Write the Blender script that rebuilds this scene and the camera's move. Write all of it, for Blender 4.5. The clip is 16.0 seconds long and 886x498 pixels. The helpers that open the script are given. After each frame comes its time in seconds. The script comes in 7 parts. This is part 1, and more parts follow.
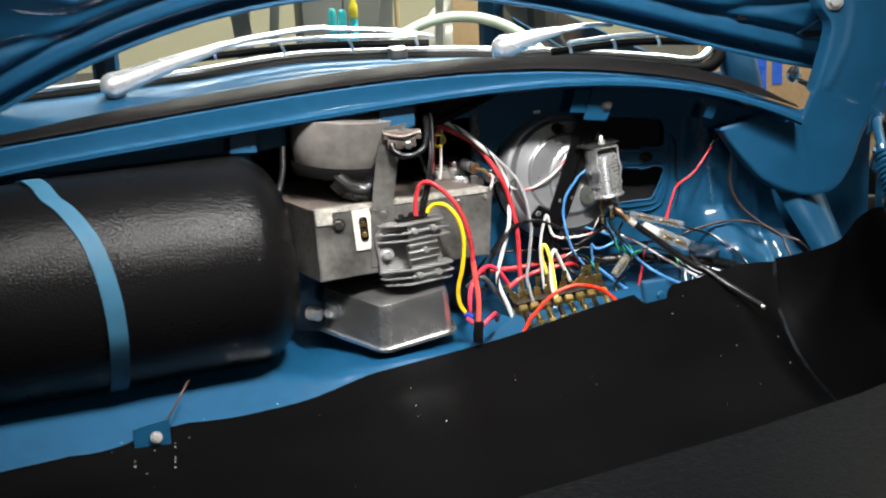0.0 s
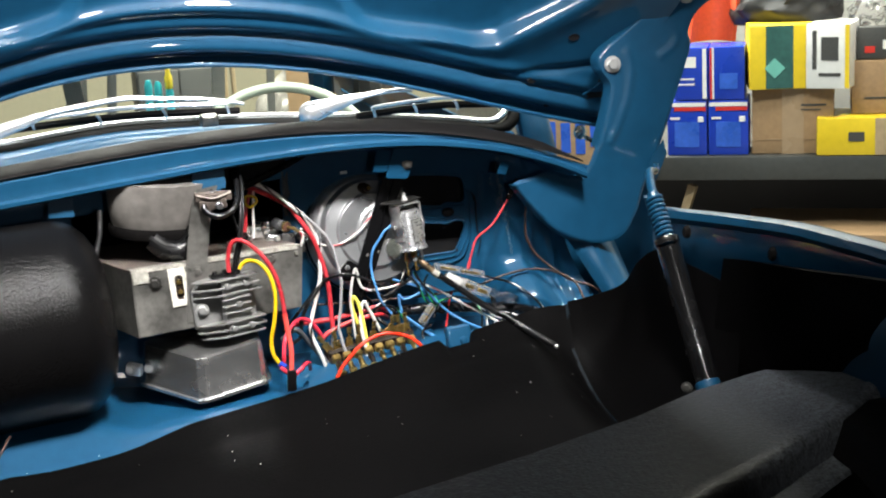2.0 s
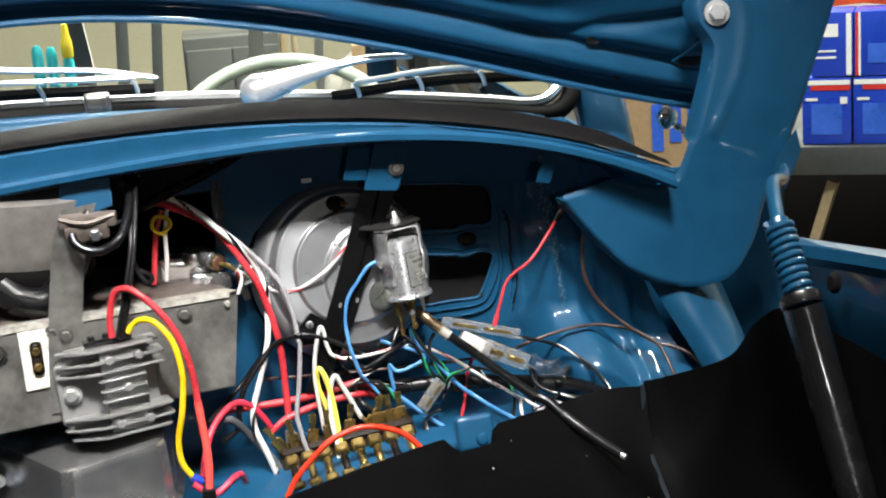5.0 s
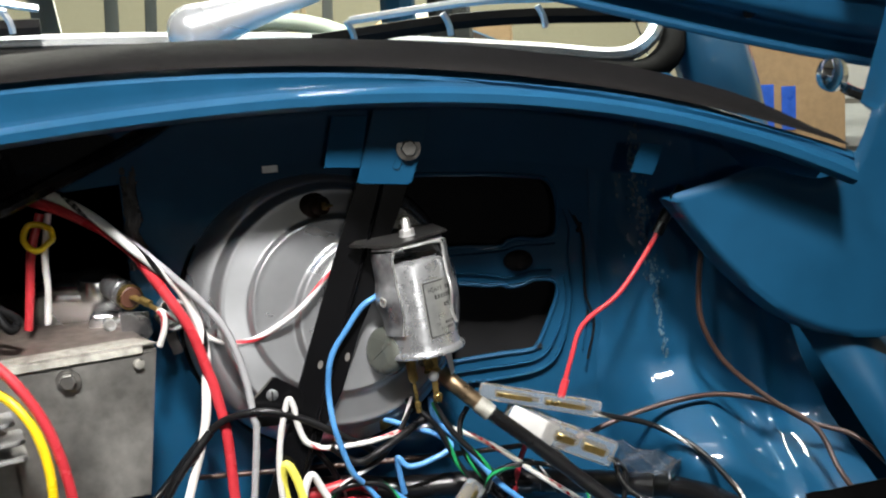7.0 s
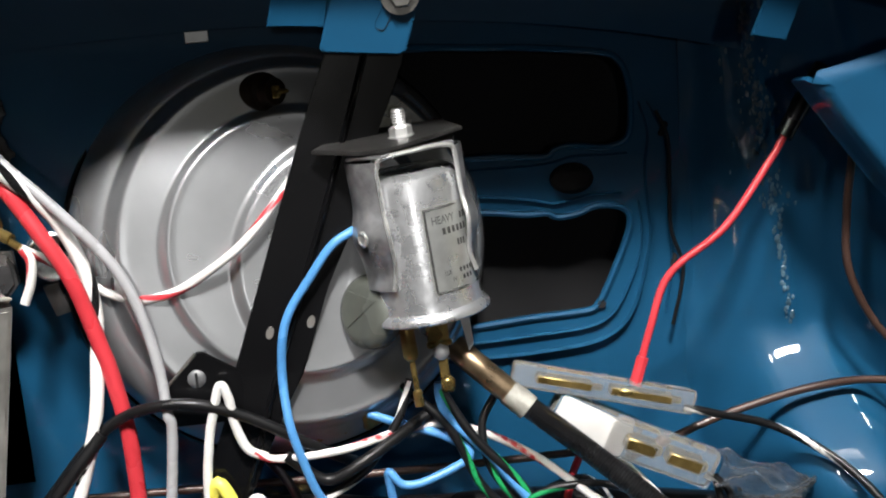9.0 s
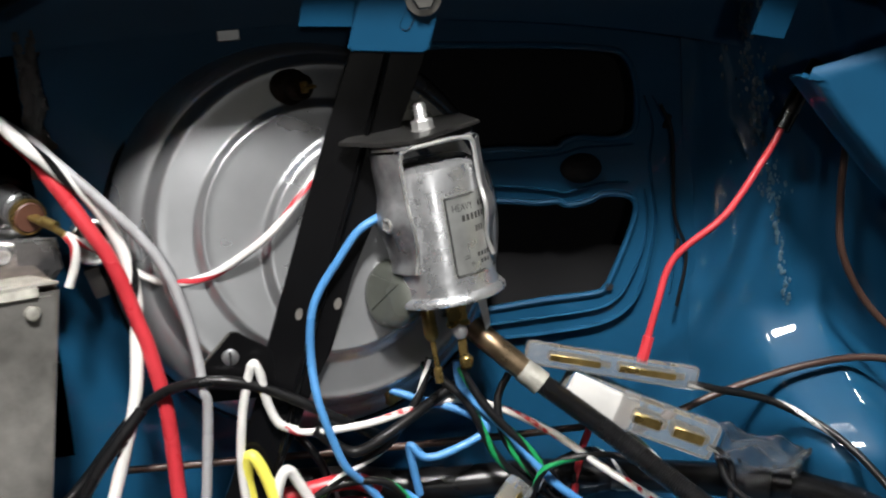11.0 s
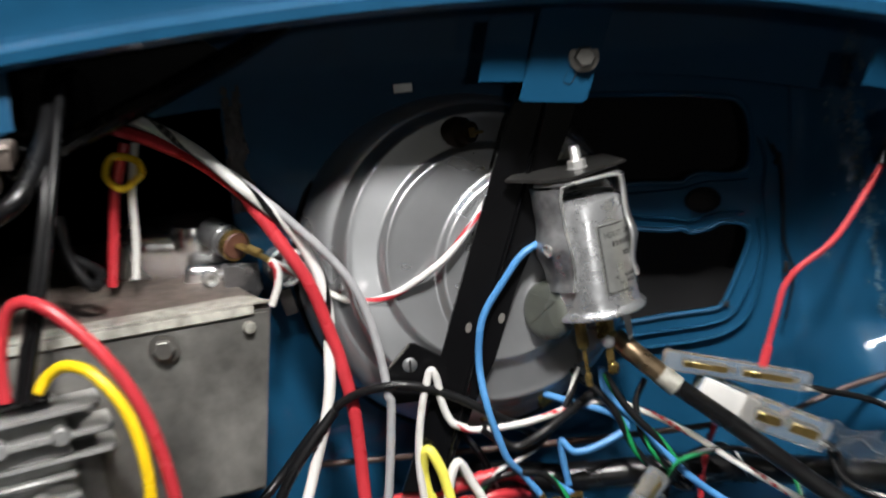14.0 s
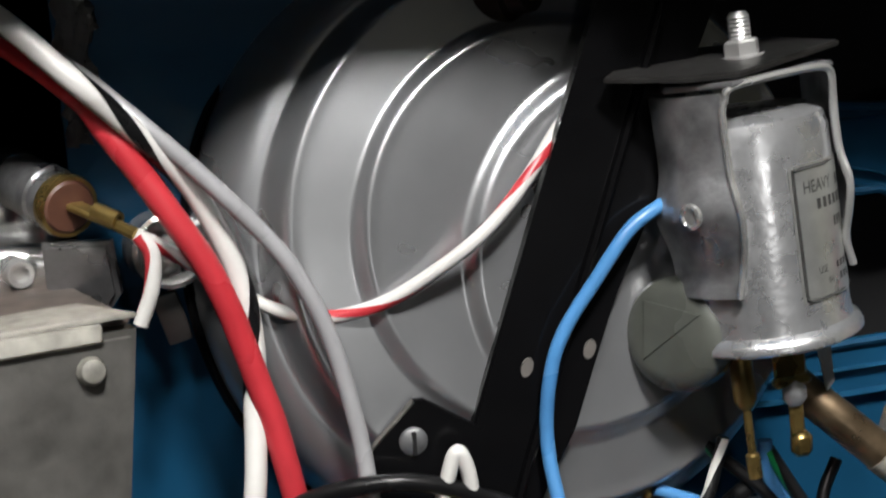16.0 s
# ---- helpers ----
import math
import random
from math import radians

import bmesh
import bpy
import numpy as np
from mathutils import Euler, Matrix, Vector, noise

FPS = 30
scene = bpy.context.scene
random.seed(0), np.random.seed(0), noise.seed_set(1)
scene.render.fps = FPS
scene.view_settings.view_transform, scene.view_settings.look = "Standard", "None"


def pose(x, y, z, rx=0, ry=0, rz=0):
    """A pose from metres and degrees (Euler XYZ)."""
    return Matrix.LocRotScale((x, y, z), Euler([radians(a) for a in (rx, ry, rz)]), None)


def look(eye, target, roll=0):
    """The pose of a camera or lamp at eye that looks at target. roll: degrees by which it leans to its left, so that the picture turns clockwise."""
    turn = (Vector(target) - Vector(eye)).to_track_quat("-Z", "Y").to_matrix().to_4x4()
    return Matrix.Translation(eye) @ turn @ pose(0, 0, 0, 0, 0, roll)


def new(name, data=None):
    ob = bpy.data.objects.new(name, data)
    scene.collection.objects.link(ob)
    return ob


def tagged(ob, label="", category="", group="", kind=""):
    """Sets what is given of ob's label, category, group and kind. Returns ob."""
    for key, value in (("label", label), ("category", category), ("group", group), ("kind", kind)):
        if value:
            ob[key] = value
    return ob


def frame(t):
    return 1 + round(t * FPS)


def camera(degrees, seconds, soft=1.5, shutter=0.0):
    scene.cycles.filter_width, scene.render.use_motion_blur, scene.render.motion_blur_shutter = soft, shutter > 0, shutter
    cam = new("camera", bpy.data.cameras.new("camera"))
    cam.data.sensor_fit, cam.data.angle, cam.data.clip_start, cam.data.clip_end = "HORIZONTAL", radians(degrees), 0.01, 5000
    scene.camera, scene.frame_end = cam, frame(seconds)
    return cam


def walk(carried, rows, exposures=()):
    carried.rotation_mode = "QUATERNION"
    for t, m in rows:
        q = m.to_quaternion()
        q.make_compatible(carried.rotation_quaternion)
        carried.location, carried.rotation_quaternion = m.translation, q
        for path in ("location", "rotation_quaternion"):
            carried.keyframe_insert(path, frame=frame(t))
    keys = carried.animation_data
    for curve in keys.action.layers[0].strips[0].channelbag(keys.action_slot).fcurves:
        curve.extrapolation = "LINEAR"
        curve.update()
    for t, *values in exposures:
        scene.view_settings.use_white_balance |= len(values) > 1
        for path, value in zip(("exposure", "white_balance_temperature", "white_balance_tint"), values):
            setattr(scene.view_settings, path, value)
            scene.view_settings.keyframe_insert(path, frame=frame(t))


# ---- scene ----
cam = camera(34.0, 16.0, 2.0, 0.5)
PATH = [
    (0, (-0.183, -1.108, 1.074), (0.096, 0.795, 0.526), -2.7),
    (0.5, (-0.189, -1.214, 1.104), (0.077, 0.691, 0.552), -3.0),
    (1, (-0.174, -1.246, 1.085), (0.141, 0.664, 0.582), -3.1),
    (1.5, (-0.154, -1.226, 1.074), (0.279, 0.669, 0.604), -3.2),
    (2, (-0.148, -1.219, 1.074), (0.329, 0.668, 0.615), -3.1),
    (2.5, (-0.151, -1.215, 1.072), (0.354, 0.668, 0.626), -2.9),
    (3, (-0.099, -1.097, 1.055), (0.386, 0.791, 0.604), -2.8),
    (3.5, (-0.041, -0.971, 1.036), (0.4, 0.925, 0.576), -3.1),
    (4, (0.008, -0.865, 1.019), (0.396, 1.041, 0.554), -3.6),
    (6.5, (0.133, -0.398, 0.921), (0.383, 1.532, 0.458), -4.3),
    (7, (0.138, -0.289, 0.898), (0.408, 1.639, 0.442), -4.1),
    (7.5, (0.157, -0.198, 0.869), (0.405, 1.734, 0.416), -4.4),
    (8, (0.176, -0.106, 0.847), (0.386, 1.821, 0.355), -4.4),
    (10.5, (0.183, -0.041, 0.826), (0.374, 1.875, 0.285), -4.4),
    (11, (0.17, -0.083, 0.839), (0.372, 1.83, 0.292), -4.4),
    (11.5, (0.146, -0.144, 0.856), (0.361, 1.766, 0.303), -4.2),
    (12, (0.117, -0.209, 0.869), (0.353, 1.701, 0.323), -4.0),
    (12.5, (0.097, -0.274, 0.887), (0.328, 1.634, 0.333), -4.1),
    (13, (0.099, -0.275, 0.892), (0.308, 1.633, 0.329), -4.8),
    (13.5, (0.094, -0.274, 0.899), (0.3, 1.641, 0.36), -4.8),
    (14, (0.107, -0.154, 0.862), (0.298, 1.771, 0.357), -4.9),
    (14.5, (0.144, 0.071, 0.809), (0.272, 1.992, 0.268), -5.6),
    (15, (0.112, 0.122, 0.792), (0.435, 2.034, 0.302), -4.1),
    (15.5, (0.106, 0.12, 0.788), (0.457, 2.033, 0.32), -3.7),
    (16, (0.101, 0.119, 0.782), (0.46, 2.025, 0.295), -3.5),
]
walk(cam, [(t, look(eye, target, roll)) for t, eye, target, roll in PATH], [(0, -0.06), (4.2, 0.0), (6.5, -0.18), (8, -0.14), (10.5, -0.3), (11.5, -0.52), (14, -0.56), (16, -0.86)])

# ---------------------------------------------------------------- light
world = bpy.data.worlds.new("world")
world.use_nodes = True
scene.world = world
world.node_tree.nodes["Background"].inputs[0].default_value = (0.75, 0.82, 0.9, 1)
world.node_tree.nodes["Background"].inputs[1].default_value = 0.015


def area_lamp(name, eye, target, size, size_y, watts, colour):
    data = bpy.data.lights.new(name, "AREA")
    data.shape, data.size, data.size_y, data.energy, data.color = "RECTANGLE", size, size_y, watts, colour
    ob = new(name, data)
    ob.matrix_world = look(eye, target)
    return ob


# the shop lamp with two heads on its stand above the open bonnet's front, a hand lamp further back, two tubes under the
# garage ceiling and an added fill for the shelf
for watts, x in ((345, 0.24), (95, -0.40)):
    beam = bpy.data.lights.new("work_lamp", "SPOT")
    beam.energy, beam.color, beam.spot_size, beam.spot_blend, beam.shadow_soft_size = watts, (0.99, 0.97, 0.945), radians(46), 1.0, 0.12
    new("work_lamp", beam).matrix_world = look((x, -0.59, 2.09), (0.02, 0.37, 0.66))
bulb = bpy.data.lights.new("hand_lamp", "POINT")
bulb.energy, bulb.color, bulb.shadow_soft_size = 13, (1.0, 0.98, 0.95), 0.05
new("hand_lamp", bulb).matrix_world = pose(0.13, -2.3, 1.18)
area_lamp("tube_light_front", (0.1, 0.72, 2.62), (0.1, 0.72, 0), 1.2, 0.12, 80, (0.95, 1.0, 0.92))
# unseen fill lamp, added to brighten the shelf and its cartons
area_lamp("shelf_fill_light", (1.7, 0.9, 2.62), (1.7, 0.9, 0), 1.2, 0.12, 65, (1.0, 1.0, 0.88))
area_lamp("tube_light_rear", (0.7, 2.75, 2.62), (0.7, 2.75, 0), 1.2, 0.12, 380, (1.0, 1.0, 0.88))


# ---------------------------------------------------------------- materials
def material(name, colour, rough=0.5, metal=0.0, spread=0.15, grain=120.0, bump=0.0, coat=0.0, big=9.0, second=None, rough_var=0.12, spec=0.5, bump_scale=None):
    """A surface with colour and gloss varied at two scales, and fine relief."""
    m = bpy.data.materials.new(name)
    m.use_nodes = True
    nt = m.node_tree
    n, l = nt.nodes, nt.links
    b = n["Principled BSDF"]
    b.inputs["Roughness"].default_value, b.inputs["Metallic"].default_value = rough, metal
    b.inputs["Specular IOR Level"].default_value = spec
    b.inputs["Coat Weight"].default_value, b.inputs["Coat Roughness"].default_value = coat, 0.04
    co = n.new("ShaderNodeTexCoord")
    fine, broad = n.new("ShaderNodeTexNoise"), n.new("ShaderNodeTexNoise")
    fine.inputs["Scale"].default_value, fine.inputs["Detail"].default_value = grain, 5
    broad.inputs["Scale"].default_value, broad.inputs["Detail"].default_value = big, 4
    for t in (fine, broad):
        l.new(co.outputs["Object"], t.inputs["Vector"])
    both = n.new("ShaderNodeMath")
    both.operation = "ADD"
    l.new(fine.outputs["Fac"], both.inputs[0])
    l.new(broad.outputs["Fac"], both.inputs[1])
    ramp = n.new("ShaderNodeMapRange")
    ramp.inputs["From Min"].default_value, ramp.inputs["From Max"].default_value = 0.65, 1.35
    l.new(both.outputs[0], ramp.inputs["Value"])
    mix = n.new("ShaderNodeMix")
    mix.data_type = "RGBA"
    dark = [c * (1 - spread) for c in colour]
    light = second or [min(1, c * (1 + spread)) for c in colour]
    mix.inputs["A"].default_value, mix.inputs["B"].default_value = (*dark, 1), (*light, 1)
    l.new(ramp.outputs["Result"], mix.inputs["Factor"])
    l.new(mix.outputs["Result"], b.inputs["Base Color"])
    rr = n.new("ShaderNodeMapRange")
    rr.inputs["From Min"].default_value, rr.inputs["From Max"].default_value = 0.3, 0.7
    rr.inputs["To Min"].default_value, rr.inputs["To Max"].default_value = max(0.02, rough - rough_var), min(1, rough + rough_var)
    l.new(broad.outputs["Fac"], rr.inputs["Value"])
    l.new(rr.outputs["Result"], b.inputs["Roughness"])
    if bump:
        bp = n.new("ShaderNodeBump")
        bp.inputs["Strength"].default_value, bp.inputs["Distance"].default_value = bump, 0.001
        src = fine
        if bump_scale:
            src = n.new("ShaderNodeTexNoise")
            src.inputs["Scale"].default_value, src.inputs["Detail"].default_value = bump_scale, 2
            l.new(co.outputs["Object"], src.inputs["Vector"])
        l.new(src.outputs["Fac"], bp.inputs["Height"])
        l.new(bp.outputs["Normal"], b.inputs["Normal"])
    return m


PAINT = material("blue_paint", (0.0055, 0.057, 0.123), 0.5, 0, 0.12, 60, 0.06, 0.6, 6, rough_var=0.08, spec=0.2)
VINYL = material("black_vinyl", (0.0045, 0.0043, 0.0045), 0.25, 0, 0.2, 700, 0.8, 0, 9, rough_var=0.05, spec=0.14, bump_scale=480)
BOARD = material("black_fibreboard", (0.0018, 0.0017, 0.0018), 0.62, 0, 0.45, 300, 0.3, 0, 7, rough_var=0.12, spec=0.035)
STRUT = material("gloss_black_tube", (0.008, 0.008, 0.0085), 0.2, 0, 0.3, 160, 0.35, 0.9, 30, rough_var=0.16, spec=0.8)
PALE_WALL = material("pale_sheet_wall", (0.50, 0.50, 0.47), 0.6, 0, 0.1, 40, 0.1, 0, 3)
DULL_PAINT = material("dull_blue_paint", (0.03, 0.11, 0.18), 0.6, 0, 0.15, 60, 0.05, 0, 8, spec=0.25)
TINPLATE = material("polished_tinplate", (0.74, 0.74, 0.74), 0.24, 0.95, 0.12, 90, 0.12, 0, 22, rough_var=0.08)
DARK_CAST = material("dark_cast_metal", (0.20, 0.20, 0.205), 0.27, 0.9, 0.3, 200, 0.25, 0, 40)
SHEEN_BOARD = material("fibreboard_painted_sheen", (0.0035, 0.0035, 0.0036), 0.5, 0, 0.7, 420, 1.0, 0, 120, second=(0.17, 0.185, 0.205), rough_var=0.12, spec=0.14, bump_scale=260)


def sheen_from(m, x0, x1, no_sheen):
    """Pales the base colour from x0 towards x1 with painted sheen; before it the plain colour stands."""
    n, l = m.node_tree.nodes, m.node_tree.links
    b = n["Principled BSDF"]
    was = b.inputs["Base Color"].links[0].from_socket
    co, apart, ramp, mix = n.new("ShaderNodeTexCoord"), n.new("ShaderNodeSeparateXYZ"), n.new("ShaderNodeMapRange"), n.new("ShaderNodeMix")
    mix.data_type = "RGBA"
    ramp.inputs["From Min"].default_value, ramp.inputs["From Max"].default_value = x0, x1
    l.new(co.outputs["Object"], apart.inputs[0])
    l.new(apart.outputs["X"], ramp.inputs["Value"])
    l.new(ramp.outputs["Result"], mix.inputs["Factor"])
    mix.inputs["A"].default_value = (*no_sheen, 1)
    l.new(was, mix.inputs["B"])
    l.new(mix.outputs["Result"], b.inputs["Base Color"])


# grazing sheen on the step's right end, put into the base colour
sheen_from(SHEEN_BOARD, 0.36, 0.50, (0.003, 0.003, 0.0033))
SCUFF = material("blue_scuff", (0.0035, 0.008, 0.012), 0.7, 0, 0.6, 500, 0.2, 0, 40, spec=0.2)
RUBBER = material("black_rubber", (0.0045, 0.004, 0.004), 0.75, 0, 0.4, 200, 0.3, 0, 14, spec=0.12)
BLACK = material("black_gloss_paint", (0.003, 0.003, 0.0034), 0.3, 0, 0.2, 80, 0.05, 0.3, 12, spec=0.1)
SLEEVE = material("black_sleeve", (0.005, 0.005, 0.0055), 0.3, 0, 0.2, 200, 0.1, 0, 20, spec=0.4)
STEEL = material("dull_steel", (0.19, 0.185, 0.172), 0.42, 0.85, 0.3, 160, 0.25, 0, 25)
WORN = material("worn_white_edge", (0.31, 0.30, 0.265), 0.55, 0.25, 0.5, 220, 0.3, 0, 60)
RUSTY = material("stained_steel_top", (0.12, 0.098, 0.085), 0.5, 0.35, 0.5, 150, 0.3, 0, 26)
TIN = material("bright_tin", (0.68, 0.68, 0.67), 0.29, 0.75, 0.15, 140, 0.15, 0, 18)
GALVANISED = material("mottled_tin_can", (0.74, 0.75, 0.77), 0.29, 0.86, 0.10, 420, 0.12, 0.25, 170, rough_var=0.07, bump_scale=320)
DULL_TIN = material("dull_sheet_tin", (0.34, 0.345, 0.355), 0.36, 0.75, 0.45, 220, 0.4, 0, 80)
ALU = material("cast_aluminium", (0.27, 0.27, 0.267), 0.42, 0.5, 0.1, 420, 0.2, 0, 30)
SILVER = material("silver_enamel", (0.42, 0.43, 0.445), 0.30, 0.82, 0.08, 90, 0.06, 0.25, 16, rough_var=0.05)
GREY = material("grey_primer", (0.22, 0.205, 0.19), 0.42, 0.3, 0.35, 70, 0.1, 0, 14)
BRASS = material("brass", (0.32, 0.225, 0.078), 0.33, 0.85, 0.45, 260, 0.15, 0, 90)
BROWN = material("brown_bakelite", (0.012, 0.007, 0.0045), 0.42, 0, 0.3, 150, 0.1, 0, 30, spec=0.2)
RED_DISC = material("brown_fibre", (0.10, 0.042, 0.026), 0.5, 0, 0.2, 200, 0.1)
CHROME = material("chrome", (0.85, 0.86, 0.86), 0.08, 1.0, 0.04, 60, 0.0, 0, 12, rough_var=0.03)
WIPER = material("silver_wiper_paint", (0.62, 0.63, 0.64), 0.3, 0.7, 0.06, 120, 0.05, 0, 10)
BRIGHT_TRIM = material("polished_trim", (0.86, 0.87, 0.86), 0.22, 0.85, 0.04, 60, 0.0, 0, 12, rough_var=0.05)
CREAM = material("cream_plastic", (0.62, 0.66, 0.55), 0.35, 0, 0.06, 90, 0.0, 0, 8)
SEAM = material("rough_sealed_seam", (0.010, 0.06, 0.11), 0.35, 0, 0.5, 420, 1.0, 0.3, 160, second=(0.09, 0.16, 0.21), bump_scale=500)
PAD = material("grey_sealing_compound", (0.045, 0.047, 0.05), 0.6, 0, 0.55, 170, 0.8, 0, 60, bump_scale=300)
BRONZE = material("worn_bronze", (0.20, 0.145, 0.09), 0.3, 0.85, 0.5, 180, 0.2, 0, 70)
KNOB = material("grey_green_moulding", (0.075, 0.08, 0.07), 0.25, 0.1, 0.25, 120, 0.1, 0.3, 40)
DARK_PLATE = material("dark_plated_steel", (0.035, 0.034, 0.033), 0.38, 0.6, 0.3, 160, 0.2, 0, 40)
PLATE_WHITE = material("worn_white_plate", (0.55, 0.53, 0.47), 0.5, 0.1, 0.35, 260, 0.3, 0, 90)
TEAL = material("teal_plastic", (0.02, 0.38, 0.42), 0.3, 0, 0.15, 90, 0)
DUST = material("pale_dust", (0.55, 0.53, 0.5), 0.8, 0, 0.3, 90)
# near-black that puts the shade inside holes and openings into the colour
SHADE_BLACK = material("opening_shade", (0.004, 0.004, 0.005), 0.9, 0, 0.2, 30, 0)
LABEL = material("tin_label", (0.62, 0.63, 0.61), 0.36, 0.8, 0.15, 260, 0.1, 0, 60)
INK = material("dark_ink", (0.06, 0.06, 0.058), 0.5, 0.2, 0.2, 300, 0)
W_RED = material("red_insulation", (0.44, 0.03, 0.04), 0.32, 0, 0.15, 90, 0.03, 0, 40)
W_ORANGE = material("orange_red_insulation", (0.62, 0.03, 0.008), 0.3, 0, 0.12, 90, 0.03, 0, 40)
W_PINK = material("pinkish_red_insulation", (0.55, 0.03, 0.06), 0.32, 0, 0.12, 90, 0.03, 0, 40)
W_CORAL = material("coral_red_sleeve", (0.72, 0.075, 0.06), 0.4, 0, 0.1, 90, 0.03, 0, 40)
W_YELLOW = material("yellow_insulation", (0.75, 0.5, 0.01), 0.32, 0, 0.12, 90, 0.03, 0, 40)
W_LEMON = material("lemon_insulation", (0.75, 0.68, 0.10), 0.35, 0, 0.12, 90, 0.03, 0, 40)
W_WHITE = material("white_insulation", (0.60, 0.59, 0.57), 0.38, 0, 0.12, 90, 0.03, 0, 40)
W_GREY = material("grey_insulation", (0.28, 0.28, 0.29), 0.3, 0, 0.1, 90, 0.03, 0, 40)
W_SLATE = material("slate_grey_insulation", (0.075, 0.076, 0.08), 0.4, 0, 0.1, 90, 0.03, 0, 40)
W_BLUE = material("light_blue_insulation", (0.065, 0.22, 0.47), 0.32, 0, 0.12, 90, 0.03, 0, 40)
W_BLACK = material("black_insulation", (0.006, 0.006, 0.0065), 0.34, 0, 0.15, 90, 0.03, 0, 40, spec=0.28)
W_BROWN = material("brown_insulation", (0.045, 0.024, 0.018), 0.4, 0, 0.2, 90, 0.03, 0, 40)
W_GREEN = material("green_insulation", (0.01, 0.22, 0.07), 0.35, 0, 0.15, 90, 0.03, 0, 40)
CARDBOARD = material("brown_cardboard", (0.30, 0.19, 0.10), 0.75, 0, 0.18, 90, 0.15, 0, 7)
TAPE = material("clear_brown_tape", (0.34, 0.24, 0.15), 0.25, 0, 0.1, 60, 0, 0, 9)
YELLOW_CARD = material("yellow_card", (0.72, 0.52, 0.02), 0.45, 0, 0.08, 60, 0, 0, 6)
BLUE_CARD = material("blue_card", (0.012, 0.045, 0.42), 0.35, 0, 0.12, 60, 0, 0, 6)
PALE_BLUE = material("pale_blue_print", (0.03, 0.105, 0.52), 0.35, 0, 0.2, 90, 0, 0, 25)
WHITE_CARD = material("white_card", (0.75, 0.75, 0.73), 0.45, 0, 0.06, 60, 0, 0, 6)
RED_CARD = material("red_card", (0.55, 0.03, 0.02), 0.45, 0, 0.08, 60, 0, 0, 6)
GREEN_CARD = material("dark_green_card", (0.03, 0.10, 0.09), 0.4, 0, 0.25, 70, 0, 0, 12)
MINT = material("mint_print", (0.15, 0.45, 0.38), 0.45, 0, 0.1, 60, 0)
ORANGE = material("orange_fabric", (0.65, 0.08, 0.02), 0.7, 0, 0.15, 120, 0.2)
BAG = material("black_plastic_bag", (0.012, 0.012, 0.013), 0.5, 0, 0.2, 40, 0.6, 0, 12)
SHELF = material("grey_steel_shelf", (0.065, 0.068, 0.066), 0.5, 0.3, 0.15, 80, 0.05, 0, 6)
PLASTER = material("beige_wall", (0.46, 0.42, 0.31), 0.85, 0, 0.12, 60, 0.2, 0, 1.4)
CEIL = material("garage_ceiling", (0.5, 0.49, 0.44), 0.85, 0, 0.1, 40, 0.2, 0, 1.2)
BOUNCE_CUT = material("unseen_dark_wall", (0.035, 0.036, 0.038), 0.6, 0, 0.15, 40, 0.1, 0, 2)
CONCRETE = material("concrete_floor", (0.13, 0.125, 0.12), 0.7, 0, 0.2, 30, 0.2, 0, 1.5)
SEAT = material("dark_seat_vinyl", (0.05, 0.05, 0.048), 0.5, 0, 0.2, 200, 0.2)
TIMBER = material("pale_timber", (0.36, 0.27, 0.16), 0.6, 0, 0.2, 60, 0.1)


def clear(name, colour, rough, ior=1.45, trans=1.0):
    m = bpy.data.materials.new(name)
    m.use_nodes = True
    b = m.node_tree.nodes["Principled BSDF"]
    b.inputs["Base Color"].default_value = (*colour, 1)
    b.inputs["Roughness"].default_value, b.inputs["IOR"].default_value = rough, ior
    b.inputs["Transmission Weight"].default_value = trans
    return m


GLASS = clear("windscreen_glass", (0.93, 0.97, 0.94), 0.0, 1.25)
CLEAR_BAG = clear("clear_bag_film", (0.92, 0.92, 0.92), 0.10, 1.45, 0.97)
SHEATH = clear("clear_plastic_sheath", (0.97, 0.97, 0.95), 0.05, 1.4, 0.88)


# ---------------------------------------------------------------- builders
def thing(name, place, label, category, group="", kind=""):
    ob = new(name)
    ob.location = place
    ob.empty_display_size = 0.02
    return tagged(ob, label, category, group, kind)


def part(name, bm, mat, parent=None, label="", smooth=True, sharp=38):
    """Links a bmesh, in world coordinates, as one mesh object under a thing or a part."""
    bmesh.ops.recalc_face_normals(bm, faces=bm.faces)
    me = bpy.data.meshes.new(name)
    bm.to_mesh(me)
    bm.free()
    me.materials.append(mat)
    if smooth:
        me.shade_smooth()
        me.set_sharp_from_angle(angle=radians(sharp))
    ob = new(name, me)
    if parent is not None:
        ob.parent = parent
        ob.matrix_parent_inverse = Matrix.Translation(-parent.location)
    if label:
        ob["label"] = label
    return ob


def whole(name, bm, mat, label, category, group="", kind="", smooth=True):
    return tagged(part(name, bm, mat, None, label, smooth), label, category, group, kind)


def frame_of(origin, ahead, up=(0, 0, 1)):
    """A turn whose y runs along ahead, at origin."""
    y = Vector(ahead).normalized()
    x = y.cross(Vector(up)).normalized()
    z = x.cross(y)
    m = Matrix((x, y, z)).transposed().to_4x4()
    return Matrix.Translation(origin) @ m


